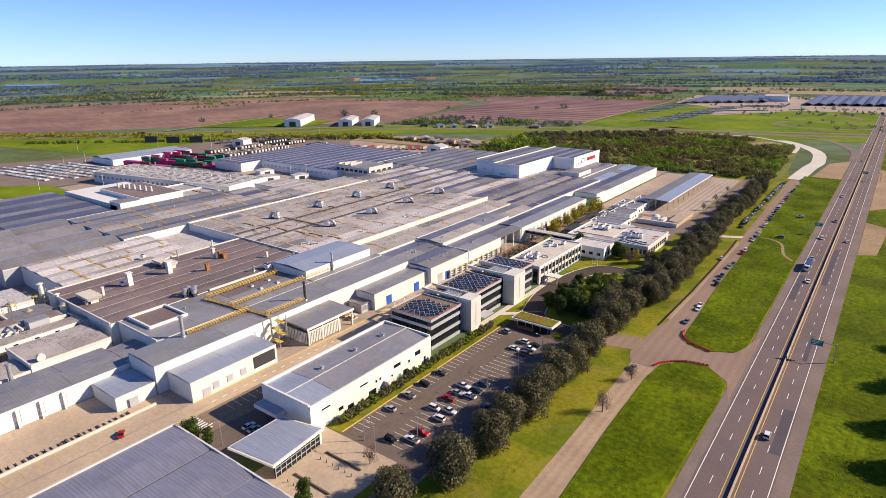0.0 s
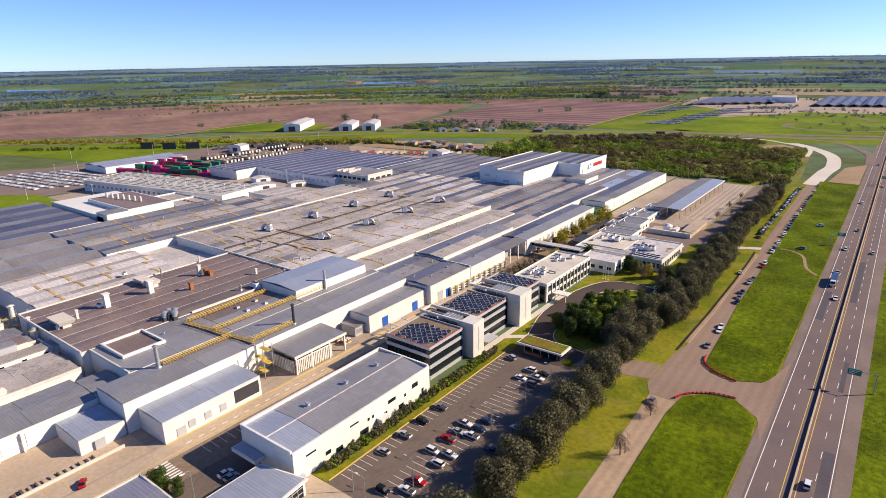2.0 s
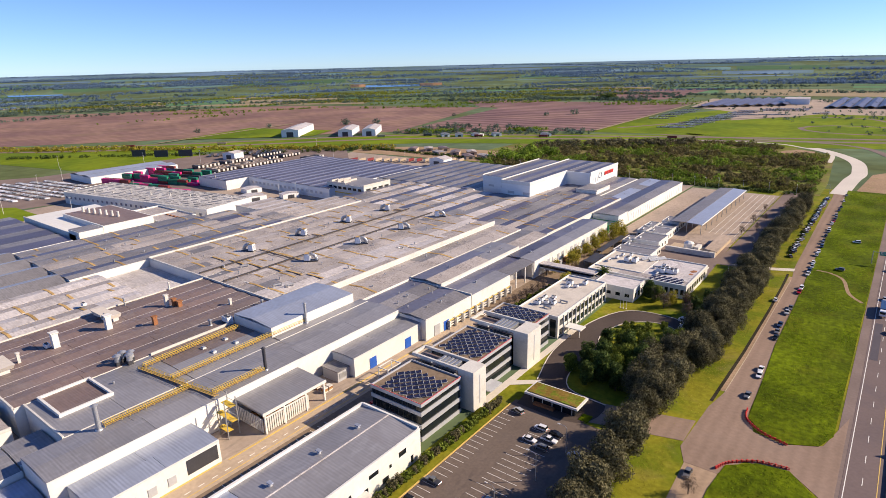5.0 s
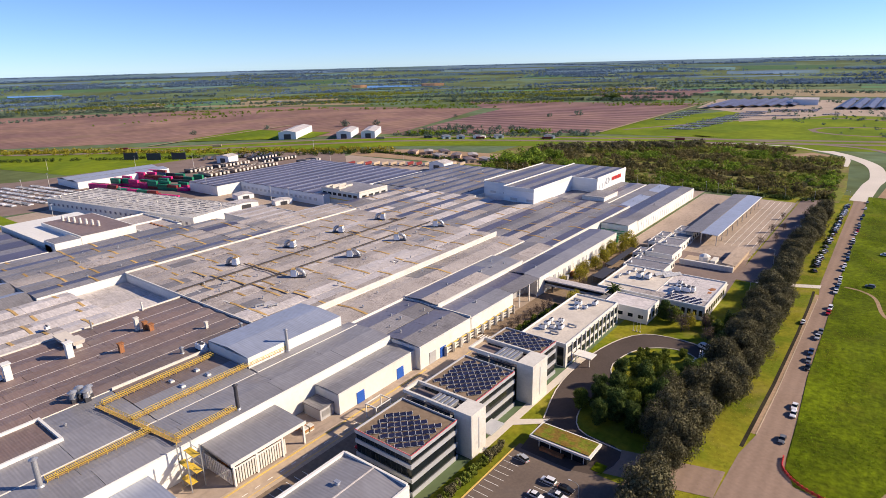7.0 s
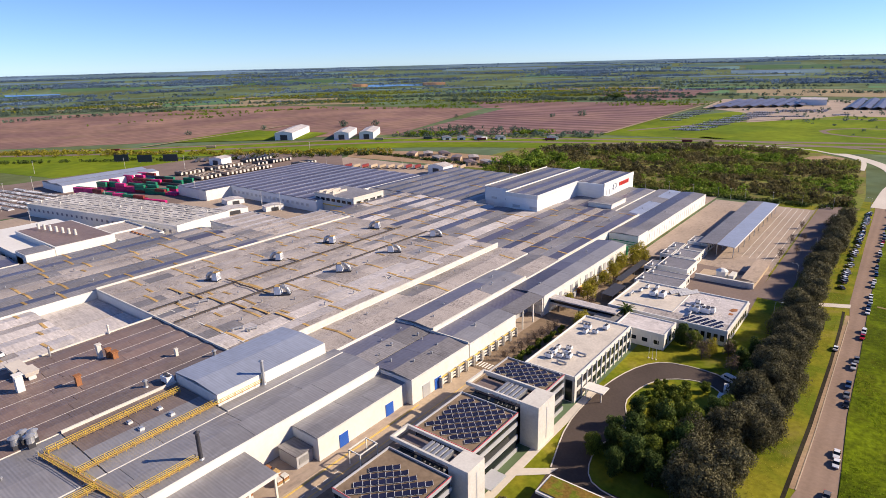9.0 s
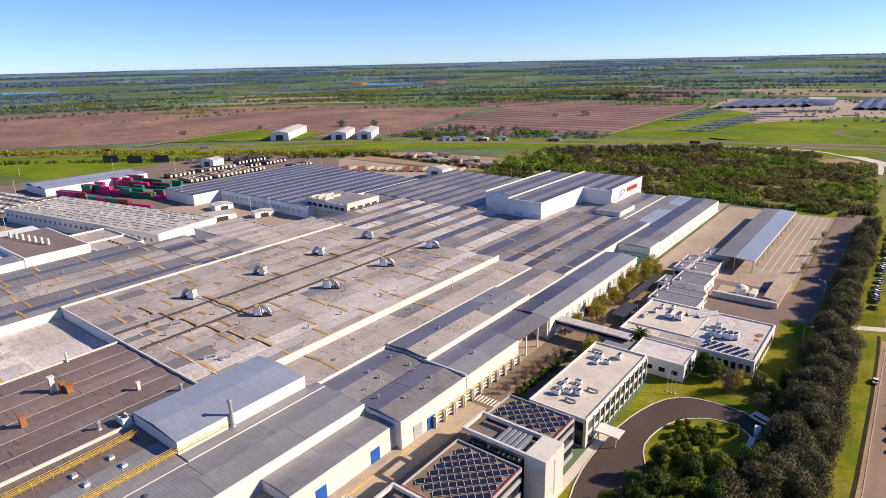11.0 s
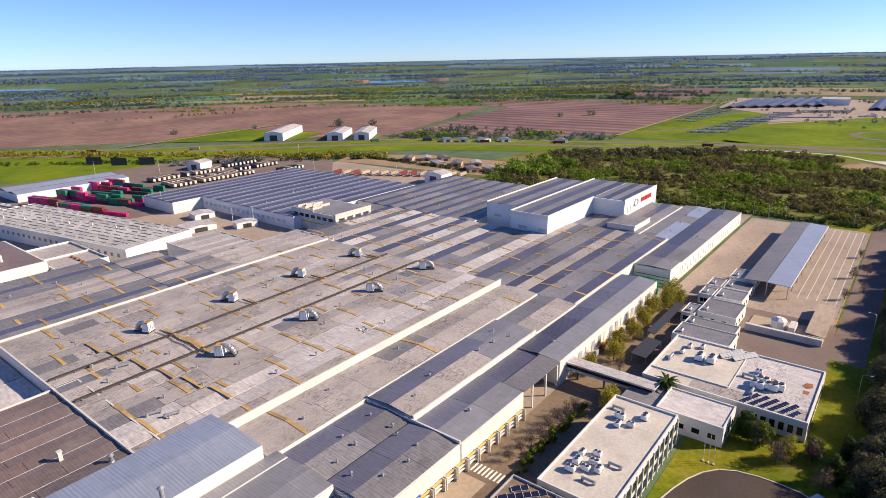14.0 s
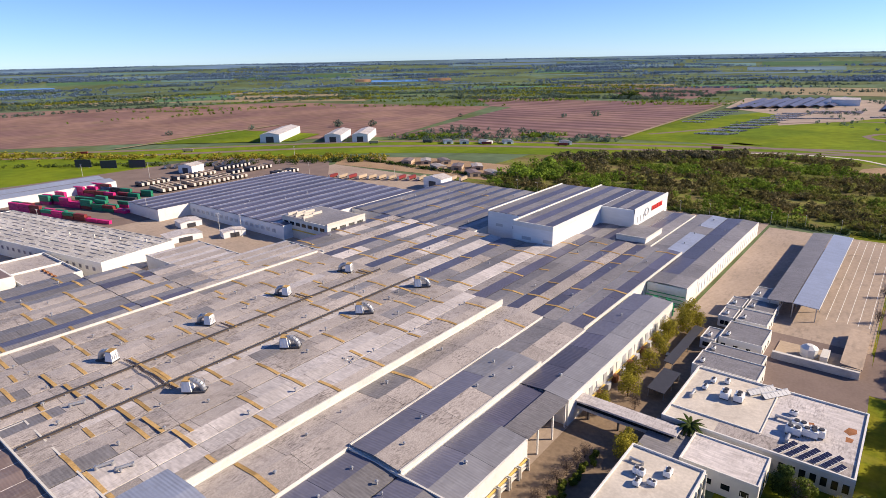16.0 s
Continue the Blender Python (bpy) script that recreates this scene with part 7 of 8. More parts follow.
# forecourt bollard rails and cage
for y in (80, 92):
    bl = thing("bollard_rail", -117, y, 0.1, "dark wheel stop rail on the forecourt", "rail", "wheel stops")
    part("rail", box(bmesh.new(), -124, -110, y, y + 0.5, 0.14, 0.55), M["bark"], bl)
    for k in range(6):
        part("bollard", tube(bmesh.new(), (-123 + k * 2.5, y - 3, 0.1), (-123 + k * 2.5, y - 3, 1.0), 0.12, 0.12, 8), M["darksteel"], bl)
# hurdle fence and stored steel in the south yard
hf = thing("yard_railing", -196, 52, 0.1, "low concrete barrier with piled steel parts", "railing")
part("barrier", box(bmesh.new(), -190.6, -190.1, -20, 76, 0.1, 1.1), M["concrete_new"], hf)
rs = random.Random(2)
for k in range(46):
    y = -18 + k * 1.9
    part("steel_part", box(bmesh.new(), -193.6, -191.0 + rs.uniform(-1, 0), y, y + rs.uniform(0.2, 0.9), 0.1, 0.35 + rs.uniform(0, 0.5)), M[rs.choice(("bark", "darksteel", "concrete", "bark"))], hf)
for k in range(18):
    solo("yard_line", box(bmesh.new(), -189.5, -184, -16 + k * 4.6, -15.8 + k * 4.6, 0.05, 0.16), M["line_y"], "yellow bay line in the south yard", "line", "south yard bays", "structure")
solo("lane_line", box(bmesh.new(), -174.8, -174.5, -20, 240, 0.05, 0.15), M["line_y"], "yellow line along the inner lane", "line", "", "structure")
for k in range(8):
    solo("crossing_bar", box(bmesh.new(), -173 + k * 1.3, -172.4 + k * 1.3, 76, 80, 0.05, 0.15), M["line"], "white zebra crossing bar", "line", "crossing bars", "structure")
    solo("crossing_bar", box(bmesh.new(), -180 + k * 1.3, -179.4 + k * 1.3, 252, 256, 0.05, 0.15), M["line"], "white zebra crossing bar", "line", "crossing bars", "structure")

# ---- trees ----
def tree(label, leaf, h, r, n, lobes, size, group, trunk=0.3, squash=0.85, lean=0.0, low=0.25):
    """Trunk and limbs with a crown of many small leaf sprays gathered in uneven clumps."""
    t = thing("tree", 0, 0, 0, label, "tree", group)
    bm = bmesh.new()
    tube(bm, (0, 0, -0.2), (lean, 0, h * 0.5), trunk, trunk * 0.6, 7)
    cs = []
    for k in range(lobes):
        a, d = k * 2.4 + RNG.uniform(-0.4, 0.4), r * RNG.uniform(0.25, 0.72)
        z = h * (low + (0.88 - low) * (k + 0.5) / lobes)
        w = 1.0 - 0.45 * abs((z / h - 0.5) * 1.6)
        c = np.array((lean + d * w * math.cos(a), d * w * math.sin(a), z))
        tube(bm, (lean * 0.6, 0, h * 0.3), tuple(c), trunk * 0.4, trunk * 0.12, 5)
        cs.append((c, r * RNG.uniform(0.38, 0.58)))
    part("trunk", bm, M["bark"], t)
    out = [blob_points(n // lobes, q, squash) for c, q in cs]
    pts = np.concatenate([c + o for (c, q), o in zip(cs, out)])
    pts[:, 2] = np.maximum(pts[:, 2], h * 0.08)
    crown = new("crown", mesh_np("crown", *leaves(pts, size, np.concatenate(out)), M[leaf]))
    crown.parent = t
    return t


DARK = [tree("dark grey-green broad-crowned tree beside the service road", "leaf_dark", 12.5, 6.4, 10400, 20, 0.29, "roadside trees", 0.4, 0.85, 0.3, 0.16) for _ in range(4)]
GREEN = [tree("bushy bright green garden tree", "leaf_green", 9.0, 4.2, 5600, 12, 0.27, "garden trees", 0.25, 0.9, 0.2, 0.15) for _ in range(2)]
PINE = [tree("dark green conifer in the office garden", "leaf_pine", 11.0, 3.4, 5600, 14, 0.26, "garden trees", 0.28, 1.1, 0.1, 0.12) for _ in range(2)]
YEL = [tree("spring tree with yellowish thin foliage", "leaf_yellow", 9.5, 4.4, 2600, 10, 0.24, "lane trees", 0.22, 1.0, 0.3, 0.2) for _ in range(2)]
BARE = [tree("leafless tree with brown twigs", "twig", 7.5, 3.4, 1300, 9, 0.16, "bare trees", 0.2, 1.0, 0.2, 0.3) for _ in range(2)]
HEDGE = [tree("brownish olive hedge bush beside the car park", "leaf_dark", 3.0, 1.5, 900, 7, 0.2, "hedge bushes", 0.08, 1.0, 0.0, 0.2), tree("fresh green hedge bush beside the car park", "leaf_green", 2.8, 1.4, 900, 7, 0.2, "hedge bushes", 0.08, 1.0, 0.0, 0.2)]
SHRUB = [tree("clipped low garden shrub", "leaf_green", 1.9, 1.3, 700, 6, 0.18, "garden shrubs", 0.08, 0.9, 0.0, 0.3) for _ in range(2)]
rt = random.Random(17)
ROW_TREES = [(-91, 84, 1.0), (-96, 90, 0.7), (-86.5, 104, 1.1), (-89, 111, 0.5), (-85.5, 122, 1.05), (-86, 133, 1.0), (-86, 145, 1.1), (-86.5, 157, 0.95), (-87, 167, 1.05), (-86, 178, 1.0), (-86.5, 191, 1.15), (-88, 200, 0.9)]
ROW_TREES += [(-88 + 1.5 * math.sin(k * 1.7), 212 + 8.4 * k if k else 214, 0.88 + 0.2 * math.sin(k * 2.3)) for k in range(2)]
ROW_TREES += [(-88.5 + 2.0 * math.sin(k * 1.7), 229 + 8.2 * k, 0.9 + 0.16 * math.sin(k * 2.3)) for k in range(41)]
ROW_TREES += [(-96 + 2 * math.sin(k * 2.1), 226 + 9 * k, 0.85 + 0.15 * math.sin(k * 1.3)) for k in range(3)]
ROW_TREES += [(-83 + 1.5 * math.sin(k * 2.7), 258 + 8.6 * k, 0.86 + 0.1 * math.sin(k * 1.9)) for k in range(13)]
for x, y, s in ROW_TREES:
    put(rt.choice(DARK), x + rt.uniform(-0.6, 0.6), y, 0, rt.uniform(0, 360), s)
GARDEN = [(-118, 236, 0.9), (-116, 249, 1.0), (-113, 256, 0.7), (-106, 233, 1.05), (-102, 224, 1.0), (-112, 222, 0.9), (-98, 248, 1.1), (-108, 266, 0.5), (-117, 313, 0.85), (-104, 282, 0.45), (-110, 242, 0.9), (-99, 240, 1.1), (-112, 231, 0.8), (-104, 316, 0.7), (-98, 306, 0.8)]
GARDEN += [(-121, 228, 0.8), (-115, 229, 1.0), (-109, 227, 1.1), (-104, 240, 1.15), (-107, 248, 1.1), (-101, 256, 1.1), (-96, 262, 1.0), (-112, 236, 1.1), (-98, 232, 1.1), (-95, 270, 0.9), (-93, 280, 0.9), (-105, 260, 0.7), (-96, 318, 0.8), (-94, 296, 0.8), (-122, 322 - 8, 0.9)]
for x, y, s in GARDEN:
    put(rt.choice(GREEN + PINE), x, y, 0.1, rt.uniform(0, 360), s)
for x, y, s in ((-176, 322, 0.8), (-173, 336, 1.0), (-175, 345, 1.0), (-174, 358, 0.9), (-175, 372, 1.0), (-176, 386, 1.05), (-174, 398, 1.1), (-176, 410, 1.1), (-160, 302, 0.95), (-162, 307, 0.8), (-110, 310, 0.8), (-170, 404, 0.9)):
    put(rt.choice(YEL), x, y, 0.1, rt.uniform(0, 360), s)
for x, y, s in ((-118, 312, 1.0), (-112, 306, 1.1), (-104, 313, 1.0), (-100, 300, 1.0), (-110, 96, 0.8), (-66.5, 160, 1.0), (-66, 185, 0.8), (-104.5, 470, 0.7), (-105, 500, 0.7), (-110.5, 455, 0.8), (-110.5, 490, 0.8), (-110.5, 530, 0.7), (-173, 262, 0.6), (-172, 267, 0.65), (-171.5, 272, 0.7), (-171, 277, 0.7), (-171, 282, 0.75), (-170.5, 287, 0.75), (-170, 292, 0.75), (-170, 297, 0.7), (-168, 330, 0.8)):
    put(rt.choice(BARE), x, y, 0.1, rt.uniform(0, 360), s)
for k in range(58):
    y = 105 + k * 1.55
    put(rt.choice(HEDGE), -130.6 + rt.uniform(-0.3, 0.3), y, 0.15, rt.uniform(0, 360), rt.uniform(0.8, 1.3))
for k in range(20):
    put(rt.choice(SHRUB), -168 + rt.uniform(-1.5, 1.5), 258 + k * 2.2, 0.1, rt.uniform(0, 360), rt.uniform(0.8, 1.3))
for k in range(30):
    a = rt.uniform(0, 6.28)
    d = rt.uniform(0, 8)
    put(rt.choice(SHRUB), -112 + d * math.cos(a), 272 + d * 1.3 * math.sin(a), 0.1, rt.uniform(0, 360), rt.uniform(0.7, 1.6))
for x, y, s in ((-160, 71, 0.85), (-156.5, 74, 0.55)):
    put(PINE[0], x, y, 0.1, 30, s)
put(PINE[1], -112.5, 74, 0.1, 50, 0.75)
# palm by the reception
pm = thing("palm_tree", -148, 321, 0, "palm with a spray of long green fronds", "palm")
part("trunk", tube(bmesh.new(), (-148, 320.5, 0), (-148, 320.5, 7.6), 0.4, 0.3, 9), M["bark"], pm)
for k in range(26):
    a, e = k * 2.4, 0.9 - 1.5 * (k / 26)
    bm = bmesh.new()
    prev = None
    for s in range(6):
        d = 4.6 * s / 5
        p = Vector((-148 + d * math.cos(a) * math.cos(e * 0.6), 320.5 + d * math.sin(a) * math.cos(e * 0.6), 7.6 + d * math.sin(e) - 0.09 * d * d * 1.1))
        n = Vector((-math.sin(a), math.cos(a), 0)) * (0.5 * math.sin(math.pi * (0.15 + 0.8 * s / 5)))
        cur = (bm.verts.new(p - n), bm.verts.new(p + Vector((0, 0, 0.12))), bm.verts.new(p + n))
        if prev:
            bm.faces.new((prev[0], prev[1], cur[1], cur[0]))
            bm.faces.new((prev[1], prev[2], cur[2], cur[1]))
        prev = cur
    part("frond", bm, M["leaf_pine"], pm)


# ---- scrub, far woods, far buildings ----
def inside(x, y, poly):
    hit = np.zeros(len(x), bool)
    for (xa, ya), (xb, yb) in zip(poly, poly[1:] + poly[:1]):
        cross = (ya > y) != (yb > y)
        hit ^= cross & (x < (xb - xa) * (y - ya) / (yb - ya + 1e-9) + xa)
    return hit


def bush_cloud(name, xs, ys, r, n, size, material, label, group=""):
    """Bushes or far trees that nobody could count, each a small cloud of leaf sprays."""
    c = np.stack([xs, ys, [terrain(a, b) for a, b in zip(xs, ys)]], 1)
    r = np.asarray(r)
    out = blob_points(n * len(xs), 1.0)
    pts = (c[:, None] + out.reshape(len(xs), n, 3) * r[:, None, None] * (1, 1, 0.8) + (0, 0, 1) * (r * 0.6)[:, None, None]).reshape(-1, 3)
    pts[:, 2] = np.maximum(pts[:, 2], np.repeat(c[:, 2], n) + 0.1)
    ob = new(name, mesh_np(name, *leaves(pts, np.repeat(r, n) * size, out), material))
    return tagged(ob, label, "vegetation", group, "stuff")


SCRUB = [(-420, 606), (-88, 610), (-90, 660), (-102, 830), (-185, 920), (-330, 860), (-430, 790)]
xs, ys = RNG.uniform(-440, -84, 8200), RNG.uniform(604, 930, 8200)
k = inside(xs, ys, SCRUB) & (np.hypot((xs + 135) / 24, (ys - 858) / 26) > 1)
xs, ys = xs[k], ys[k]
patch = np.sin(xs * 0.055 + 1.2 * np.sin(ys * 0.03)) + np.sin(ys * 0.06 + xs * 0.021) + RNG.normal(0, 0.7, len(xs))
k = (np.sin(xs * 0.09 + 2.0 * np.sin(ys * 0.05)) + np.sin(ys * 0.11 + xs * 0.04) + RNG.normal(0, 0.5, len(xs))) > -1.0
xs, ys, patch = xs[k], ys[k], patch[k]
for sel, m, lab in ((patch > 0.75, "leaf_mound", "fresh green mounds of scrub beyond the fence"), ((patch <= 0.75) & (patch > -0.9), "leaf_scrub", "dense olive-brown scrub beyond the factory fence"), (patch <= -0.9, "thicket", "bare grey-brown thickets in the scrub")):
    bush_cloud("scrub", xs[sel], ys[sel], RNG.gamma(4.0, 0.42, sel.sum()) + 0.7, 46, 0.26, M[m], lab)
xs = RNG.uniform(-430, -262, 170)
ys = 835 + (xs + 346) * 0.75 - np.abs(RNG.normal(0, 26, 170))
bush_cloud("scrub_trees", xs, ys, RNG.uniform(3.0, 6.5, 170), 110, 0.17, M["leaf_dark"], "taller grey-brown trees at the far edge of the scrub")
xs = RNG.uniform(-430, -372, 60)
bush_cloud("willows", xs, RNG.uniform(640, 720, 60), RNG.uniform(4, 8, 60), 90, 0.2, M["leaf_mound"], "yellow-green willows behind the truck park")
# hedge line along the north fence
xs = np.concatenate([RNG.uniform(-400, -100, 300), RNG.uniform(-640, -380, 260)])
ys = np.concatenate([600 + RNG.uniform(-2, 4, 300), 640 + (xs[300:] + 640) * -0.05 + RNG.uniform(-4, 4, 260)])
bush_cloud("hedge", xs, ys, RNG.uniform(1.2, 2.6, 560), 30, 0.3, M["leaf_pine"], "dark hedge along the factory fence")
# trees before the far motorway and round the sheds
t = RNG.uniform(0, 1, 420)
xs, ys = -1150 + t * 560 + RNG.normal(0, 12, 420), 330 + t * 330 + RNG.normal(0, 10, 420)
bush_cloud("motorway_trees", xs, ys, RNG.uniform(1.5, 4.5, 420), 36, 0.28, M["leaf_yellow"], "thin yellowish trees before the far motorway")
xs, ys = RNG.uniform(-720, -420, 300), RNG.uniform(780, 960, 300)
k = ys > 1180 + xs * 0.62
bush_cloud("farm_trees", xs[k], ys[k], RNG.uniform(2, 5.5, k.sum()), 40, 0.26, M["leaf_far_hazed"], "trees round the farmstead beyond the motorway")


def wood(n, az0, az1, r0, r1, size, material, label, clump=0, spread=90):
    a, r = np.radians(RNG.uniform(az0, az1, n)), RNG.uniform(r0, r1, n)
    xs, ys = -60 + r * np.sin(a), 80 + r * np.cos(a)
    if clump:
        g = RNG.integers(0, clump, n)
        ca, cr = np.radians(RNG.uniform(az0, az1, clump)), RNG.uniform(r0, r1, clump)
        turn = -ca + RNG.normal(0, 0.25, clump)
        u, w = RNG.normal(0, spread, n), RNG.normal(0, spread * 0.13, n)
        xs = -60 + cr[g] * np.sin(ca[g]) + u * np.cos(turn[g]) - w * np.sin(turn[g])
        ys = 80 + cr[g] * np.cos(ca[g]) + u * np.sin(turn[g]) + w * np.cos(turn[g])
    bush_cloud("far_wood", xs, ys, RNG.uniform(0.5, 1.0, n) * size, 14, 0.42, material, label, "far woods")


# the far leaf colours used here carry painted distance haze
wood(1500, -80, -8, 1700, 2150, 6, M["leaf_far_hazed"], "scattered trees and thickets beyond the ploughed fields", 26, 80)
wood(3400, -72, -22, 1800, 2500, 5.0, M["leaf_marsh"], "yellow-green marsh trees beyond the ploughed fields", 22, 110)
wood(2200, -84, 6, 1950, 2900, 6.5, M["leaf_far_hazed"], "far hedgerows and woods, leaves tinted for haze", 34, 90)
wood(5200, -86, 8, 2600, 3700, 8.5, M["leaf_haze"], "far hedgerows and woods, leaves tinted for haze", 46, 120)
wood(7000, -88, 10, 3500, 4700, 8, M["leaf_haze"], "woods near the horizon, leaves tinted blue for haze", 60, 150)
wood(2600, -86, 8, 2150, 3300, 6, M["leaf_haze"], "thin far hedgerows between the fields, leaves tinted blue for haze", 70, 75)
wood(700, -62, -14, 1500, 1900, 4.5, M["leaf_mound"], "fresh green marsh willows beyond the ploughed fields", 16, 70)
wood(260, -8, 8, 900, 1700, 4, M["leaf_far_hazed"], "trees along the motorway interchange", 14)
sheet("pond", [(-1720, 1310), (-1670, 1330), (-1690, 1350), (-1740, 1340)], 1.6, M["water"], "small blue pond in the marsh", "water")
# hedges and groves between the fields
for n, (xa, ya), (xb, yb), wd, r0, r1, m, lab in ((150, (-890, 1655), (-600, 1672), 12, 3.5, 7.5, "leaf_far_hazed", "dark hedge behind the furrowed field"), (26, (-735, 1690), (-705, 1700), 8, 8, 13, "leaf_pine", "tall dark grove in the hedge"), (90, (-1180, 1500), (-905, 1580), 16, 3, 6.5, "leaf_far_hazed", "thicket beside the furrowed field"),
                                                  (130, (-1010, 1770), (-890, 1650), 18, 3, 6, "leaf_far_hazed", "bushy field corner"), (110, (-1000, 325), (-780, 490), 4, 1.8, 3.4, "leaf_pine", "dark clipped hedge before the far motorway"), (70, (-760, 500), (-600, 640), 6, 2.2, 4.2, "leaf_pine", "dark trees behind the trailer park"),
                                                  (60, (-700, 815), (-640, 850), 10, 3, 6, "leaf_mound", "fresh green trees by the farm huts"), (50, (-560, 905), (-520, 935), 6, 3, 5, "leaf_mound", "green bushes by the blue hut"), (40, (-680, 2040), (-560, 1800), 8, 3, 6, "leaf_far_hazed", "thin hedge by the car yard")):
    u = RNG.uniform(0, 1, n)
    bush_cloud("hedge", xa + (xb - xa) * u + RNG.normal(0, wd, n), ya + (yb - ya) * u + RNG.normal(0, wd, n), RNG.uniform(r0, r1, n), 40, 0.26, M[m], lab)
# quarry lakes and their orange banks
field([(-2074, 2095), (-1826, 2306), (-1893, 2391), (-2161, 2201)], M["water"], "blue quarry lake beyond the marsh", 1.5)
field([(-3013, 963), (-2920, 1135), (-2976, 1156), (-3098, 988)], M["water"], "blue lake beyond the fields", 1.5)
for (xa, ya), (xb, yb) in (((-2161, 2092), (-2125, 2146)), ((-1903, 2295), (-1841, 2376))):
    zt = terrain(xa, ya)
    solo("quarry_bank", prism(bmesh.new(), ribbon([(xa, ya), ((xa + xb) / 2 + 8, (ya + yb) / 2), (xb, yb)], 30), zt - 4, zt + 11), M["quarry"], "bare orange quarry bank beside the lake", "bank", "quarry banks", "structure")
# dotted trees in the ploughed land
xs, ys = np.array((-905., -860, -1010, -640, -600, -820, -1060)), np.array((860., 900, 760, 1180, 1230, 1100, 640))
bush_cloud("field_trees", xs, ys, np.array((9., 8, 6, 6, 9, 5, 6)), 120, 0.18, M["leaf_far_hazed"], "single dark trees standing in the fields")


def shed(x0, x1, y0, y1, z, rz, label, m="roof_light", wall="white_metal"):
    """A gabled storage shed turned by rz degrees."""
    s = thing("storage_shed", 0, 0, 0, label, "shed", "far sheds")
    w, l = (x1 - x0) / 2, (y1 - y0) / 2
    bm = bmesh.new()
    v = [bm.verts.new(p) for p in ((-w, -l, 0), (w, -l, 0), (w, -l, z), (0, -l, z * 1.25), (-w, -l, z), (-w, l, 0), (w, l, 0), (w, l, z), (0, l, z * 1.25), (-w, l, z))]
    for q in ((0, 1, 2, 3, 4), (9, 8, 7, 6, 5), (1, 6, 7, 2), (5, 0, 4, 9)):
        bm.faces.new([v[i] for i in q])
    part("wall", bm, M[wall], s)
    part("roof_panel", slab(bmesh.new(), -w - 0.4, 0, -l - 0.4, l + 0.4, z + 0.15, z * 1.25 + 0.2, 0.2), M[m], s)
    part("roof_panel", slab(bmesh.new(), 0, w + 0.4, -l - 0.4, l + 0.4, z * 1.25 + 0.2, z + 0.15, 0.2), M[m], s)
    part("door", box(bmesh.new(), -w * 0.4, w * 0.4, -l - 0.12, -l + 0.05, 0, z * 0.75), M["darksteel"], s)
    s.matrix_basis = pose((x0 + x1) / 2, (y0 + y1) / 2, 0.2, 0, 0, rz)


shed(-884, -856, 662, 770, 11, 36, "white gabled storage shed beside the far motorway")
shed(-793, -770, 714, 788, 10, 36, "white gabled storage shed beside the far motorway")
shed(-763, -741, 737, 815, 10, 36, "white gabled storage shed beside the far motorway")
shed(-272, -228, 1640, 1690, 12, -84, "far white and blue building in the vehicle yard", "roof_light")
for x, y in ((-600, 800), (-575, 815), (-550, 830), (-480, 860), (-620, 790)):
    shed(x, x + 12, y, y + 16, 4, 20 + x % 7 * 9, "small farm shed among trees", "roof_grey")
for k in range(9):
    shed(-560 + k * 17, -549 + k * 17, 640 + (k % 3) * 14 - k * 3, 660 + (k % 3) * 14 - k * 3, 3.6, 30 + 11 * (k % 4), "low workshop shed behind the truck park", "roof_old" if k % 2 else "roof_brown", "concrete")
shed(-455, -435, 560, 576, 9, 0, "white two-storey hut at the truck gate")
shed(-724, -706, 474, 492, 8, 18, "white storage hall behind the trailers")
shed(-494, -472, 338, 352, 4, 80, "small hut in the inner yard")
shed(-520, -505, 360, 372, 4, 80, "small hut in the inner yard")
shed(-470, -455, 366, 374, 4, 75, "small hut in the inner yard")


def car_rows(name, rows, label, paint=None):
    """Parked cars too far off to count, as low lofted shells in rows."""
    bm = bmesh.new()
    q = random.Random(9)
    for x, y, dx, dy, n, pitch in rows:
        for k in range(n):
            if q.random() < 0.9:
                cx, cy = x + dx * k * pitch, y + dy * k * pitch
                for z0, z1, f in ((0.3, 1.0, 1.0), (1.0, 1.6, 0.62)):
                    box(bm, cx - 0.9, cx + 0.9, cy - 2.2 * f, cy + 2.2 * f, z0, z1)
    return solo(name, bm, paint or PARK, label, "cars", "", "stuff")


PARK = mat("parked_paint", (0.19, 0.2, 0.24), 0.3, 0.2, (0.1, 0.2), (1.0, 0.2), island=0.95)
car_rows("parked_cars", [(-366 + 5 * j + 3 * i, 1052 + j * 44 + 6.5 * i, 0.97, 0.2, 15, 3.0) for j in range(9) for i in range(4)] + [(-432 + 3 * i, 1196 + 42 * j + 6.5 * i, 0.97, 0.2, 12, 3.0) for j in range(6) for i in range(2)] + [(-292, 1326 + 7 * i, 0.92, 0.39, 26, 2.9) for i in range(2)] + [(-282, 1440 + 16 * i, 0.92, 0.39, 30, 2.9) for i in range(4)] + [(-186, 1396 + 8 * i, 0.75, 0.66, 12, 3) for i in range(2)], "rows of parked cars in the far storage yard")
car_rows("parked_cars", [(-800 + 6 * k, 205 + 11 * k, 0.98, 0.14, 46, 3.0) for k in range(8)], "rows of mostly pale parked cars in the back car park", mat("pale_parked_paint", (0.42, 0.43, 0.46), 0.3, 0.1, (0.1, 0.2), (1.0, 0.2), island=0.8))
bm = bmesh.new()
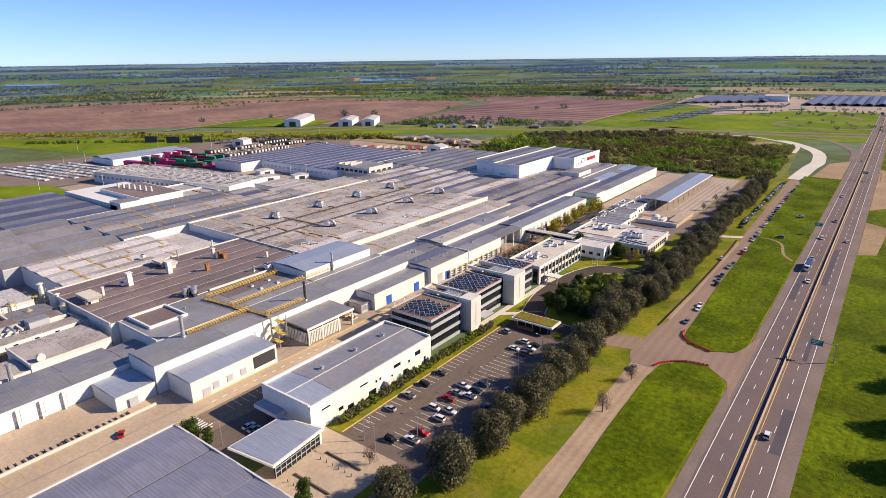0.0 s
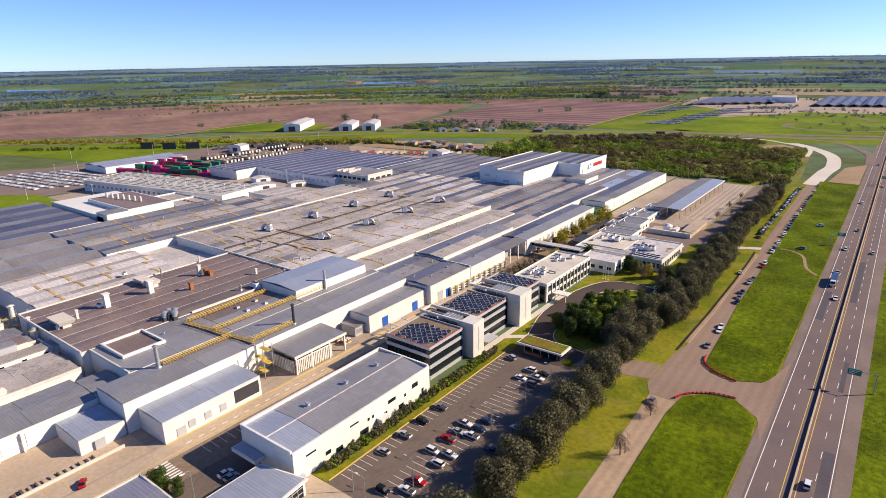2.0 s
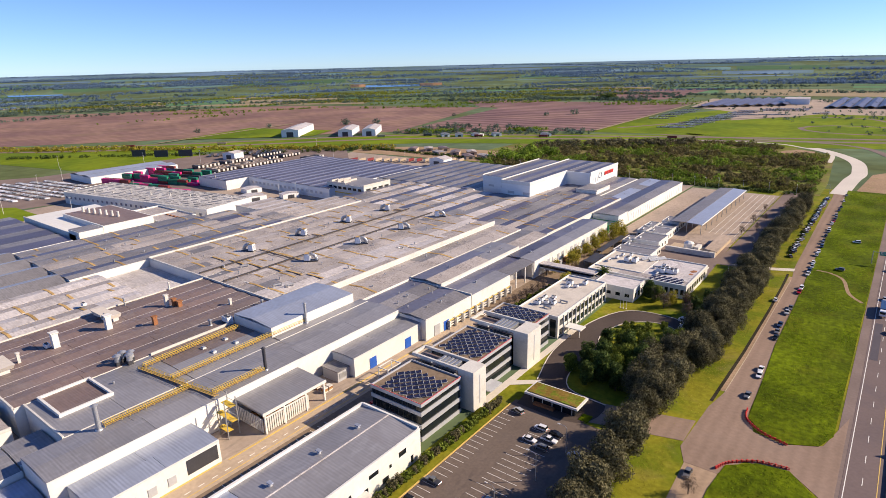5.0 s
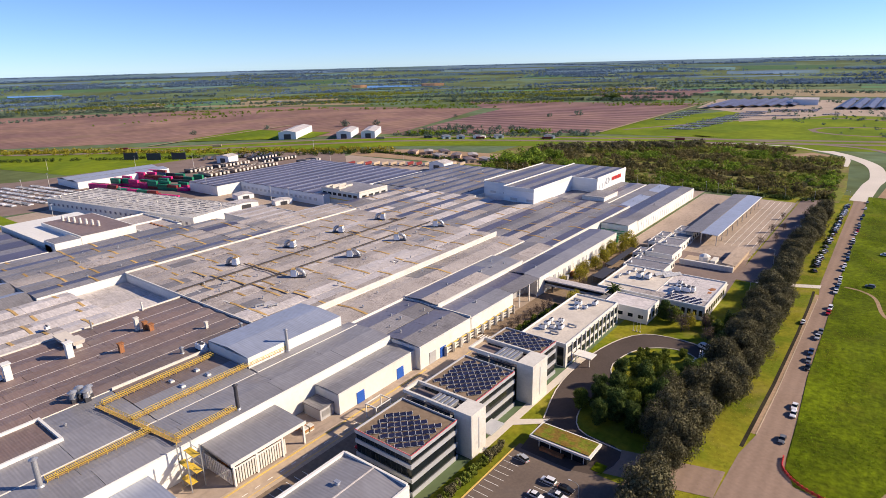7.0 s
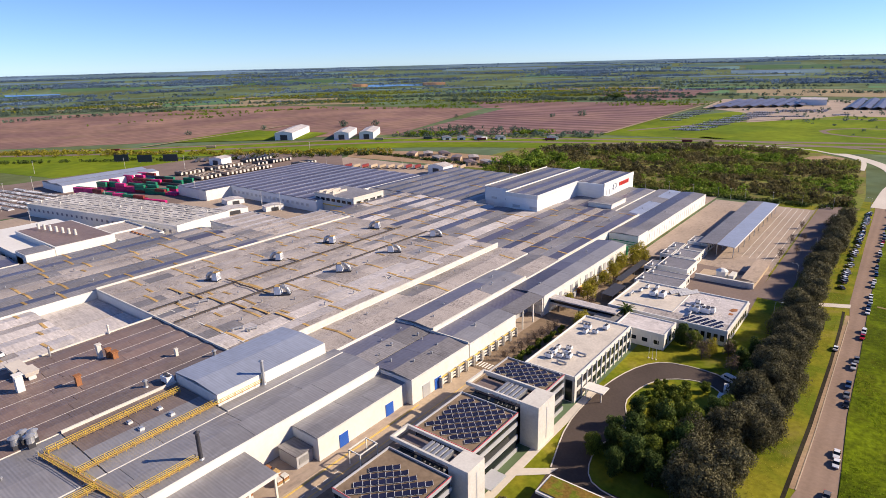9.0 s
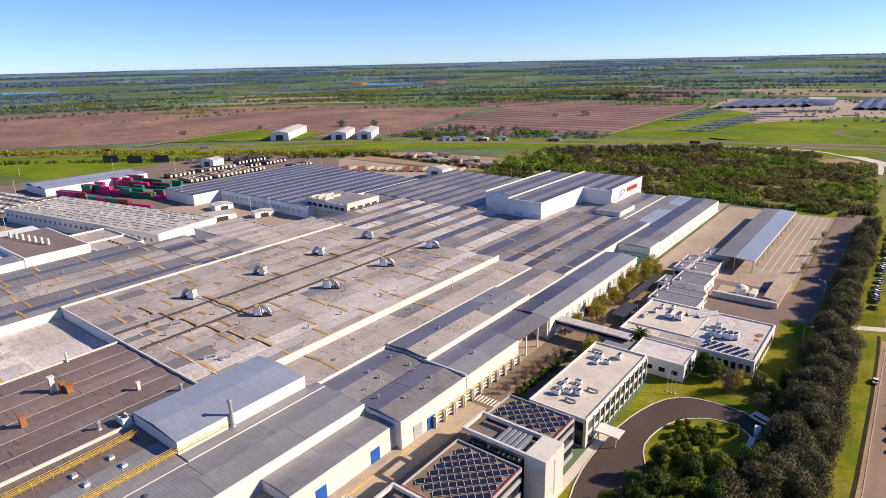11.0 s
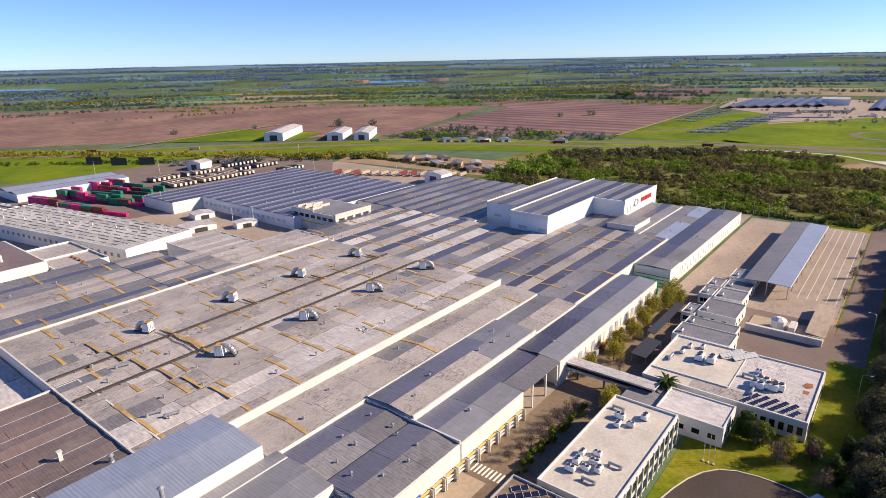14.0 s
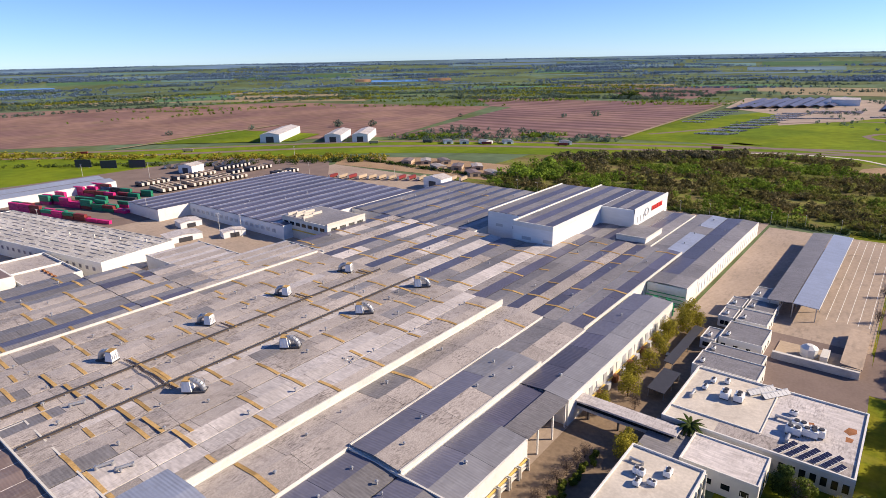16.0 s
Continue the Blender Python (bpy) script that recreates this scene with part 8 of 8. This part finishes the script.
for k in range(8):
    x, y = -425 + k * 21, 1480 + k * 15
    slab(bm, x, x + 9.6, y, y + 250, 3.4, 6.6, 0.3)
    slab(bm, x + 9.6, x + 19.2, y, y + 250, 6.6, 3.4, 0.3)
for k in range(8):
    x, y = -180 + k * 22, 1535 + k * 6
    slab(bm, x, x + 10, y, y + 300, 3.4, 6.6, 0.3)
    slab(bm, x + 10, x + 20, y, y + 300, 6.6, 3.4, 0.3)
solo("shade_roofs", bm, M["roof_dark"], "long dark car shade roofs in the far storage yard", "canopy", "", "stuff")
for x, y, rz in ((-700, 742, 40), (-640, 786, 36), (-560, 812, 30), (-470, 852, 25), (-860, 560, 45), (-960, 470, 45), (-300, 918, 15)):
    put(TR[rc.choice(("dark", "maroon", "tan"))], x, y, 0.25, rz - 90)
# shade trees behind the motorway verge
for y in (80, 98, 116, 134, 152, 172, 196, 226, 262):
    put(rt.choice(DARK), 18 + rt.uniform(-2, 5), y + 14, 0.1, rt.uniform(0, 360), rt.uniform(0.9, 1.2))

# rough grass on the verges
def tufts(name, n, x0, x1, y0, y1, z, size, poly, material, label):
    xs, ys = RNG.uniform(x0, x1, n), RNG.uniform(y0, y1, n)
    patch = np.sin(xs * 0.31 + 1.7 * np.sin(ys * 0.083)) + np.sin(ys * 0.127 + 1.3 * np.sin(xs * 0.21)) + RNG.normal(0, 0.9, n)
    k = patch > 0.2
    if poly:
        k &= inside(xs, ys, poly)
    c = np.stack([xs[k], ys[k], np.full(k.sum(), z)], 1)
    ob = new(name, mesh_np(name, *leaves(c, size, np.tile((0.25, 0.3, 0.9), (len(c), 1))), material))
    tagged(ob, label, "grass", "", "stuff")


tufts("grass_tufts", 42000, -64, -36, 40, 640, 0.36, 0.17, SOUTH, M["tuft"], "rough tufts on the southern grass island")
tufts("grass_tufts", 60000, -64, -36, 220, 640, 0.36, 0.17, NORTH, M["tuft"], "rough tufts on the northern grass island")
tufts("grass_tufts", 60000, -11, 45, 60, 520, 0.16, 0.17, None, M["tuft"], "rough tufts on the motorway verge")
tufts("dry_tufts", 26000, -86, -74.5, 40, 560, 0.1, 0.16, None, M["leaf_yellow"], "dry tufts along the service road")
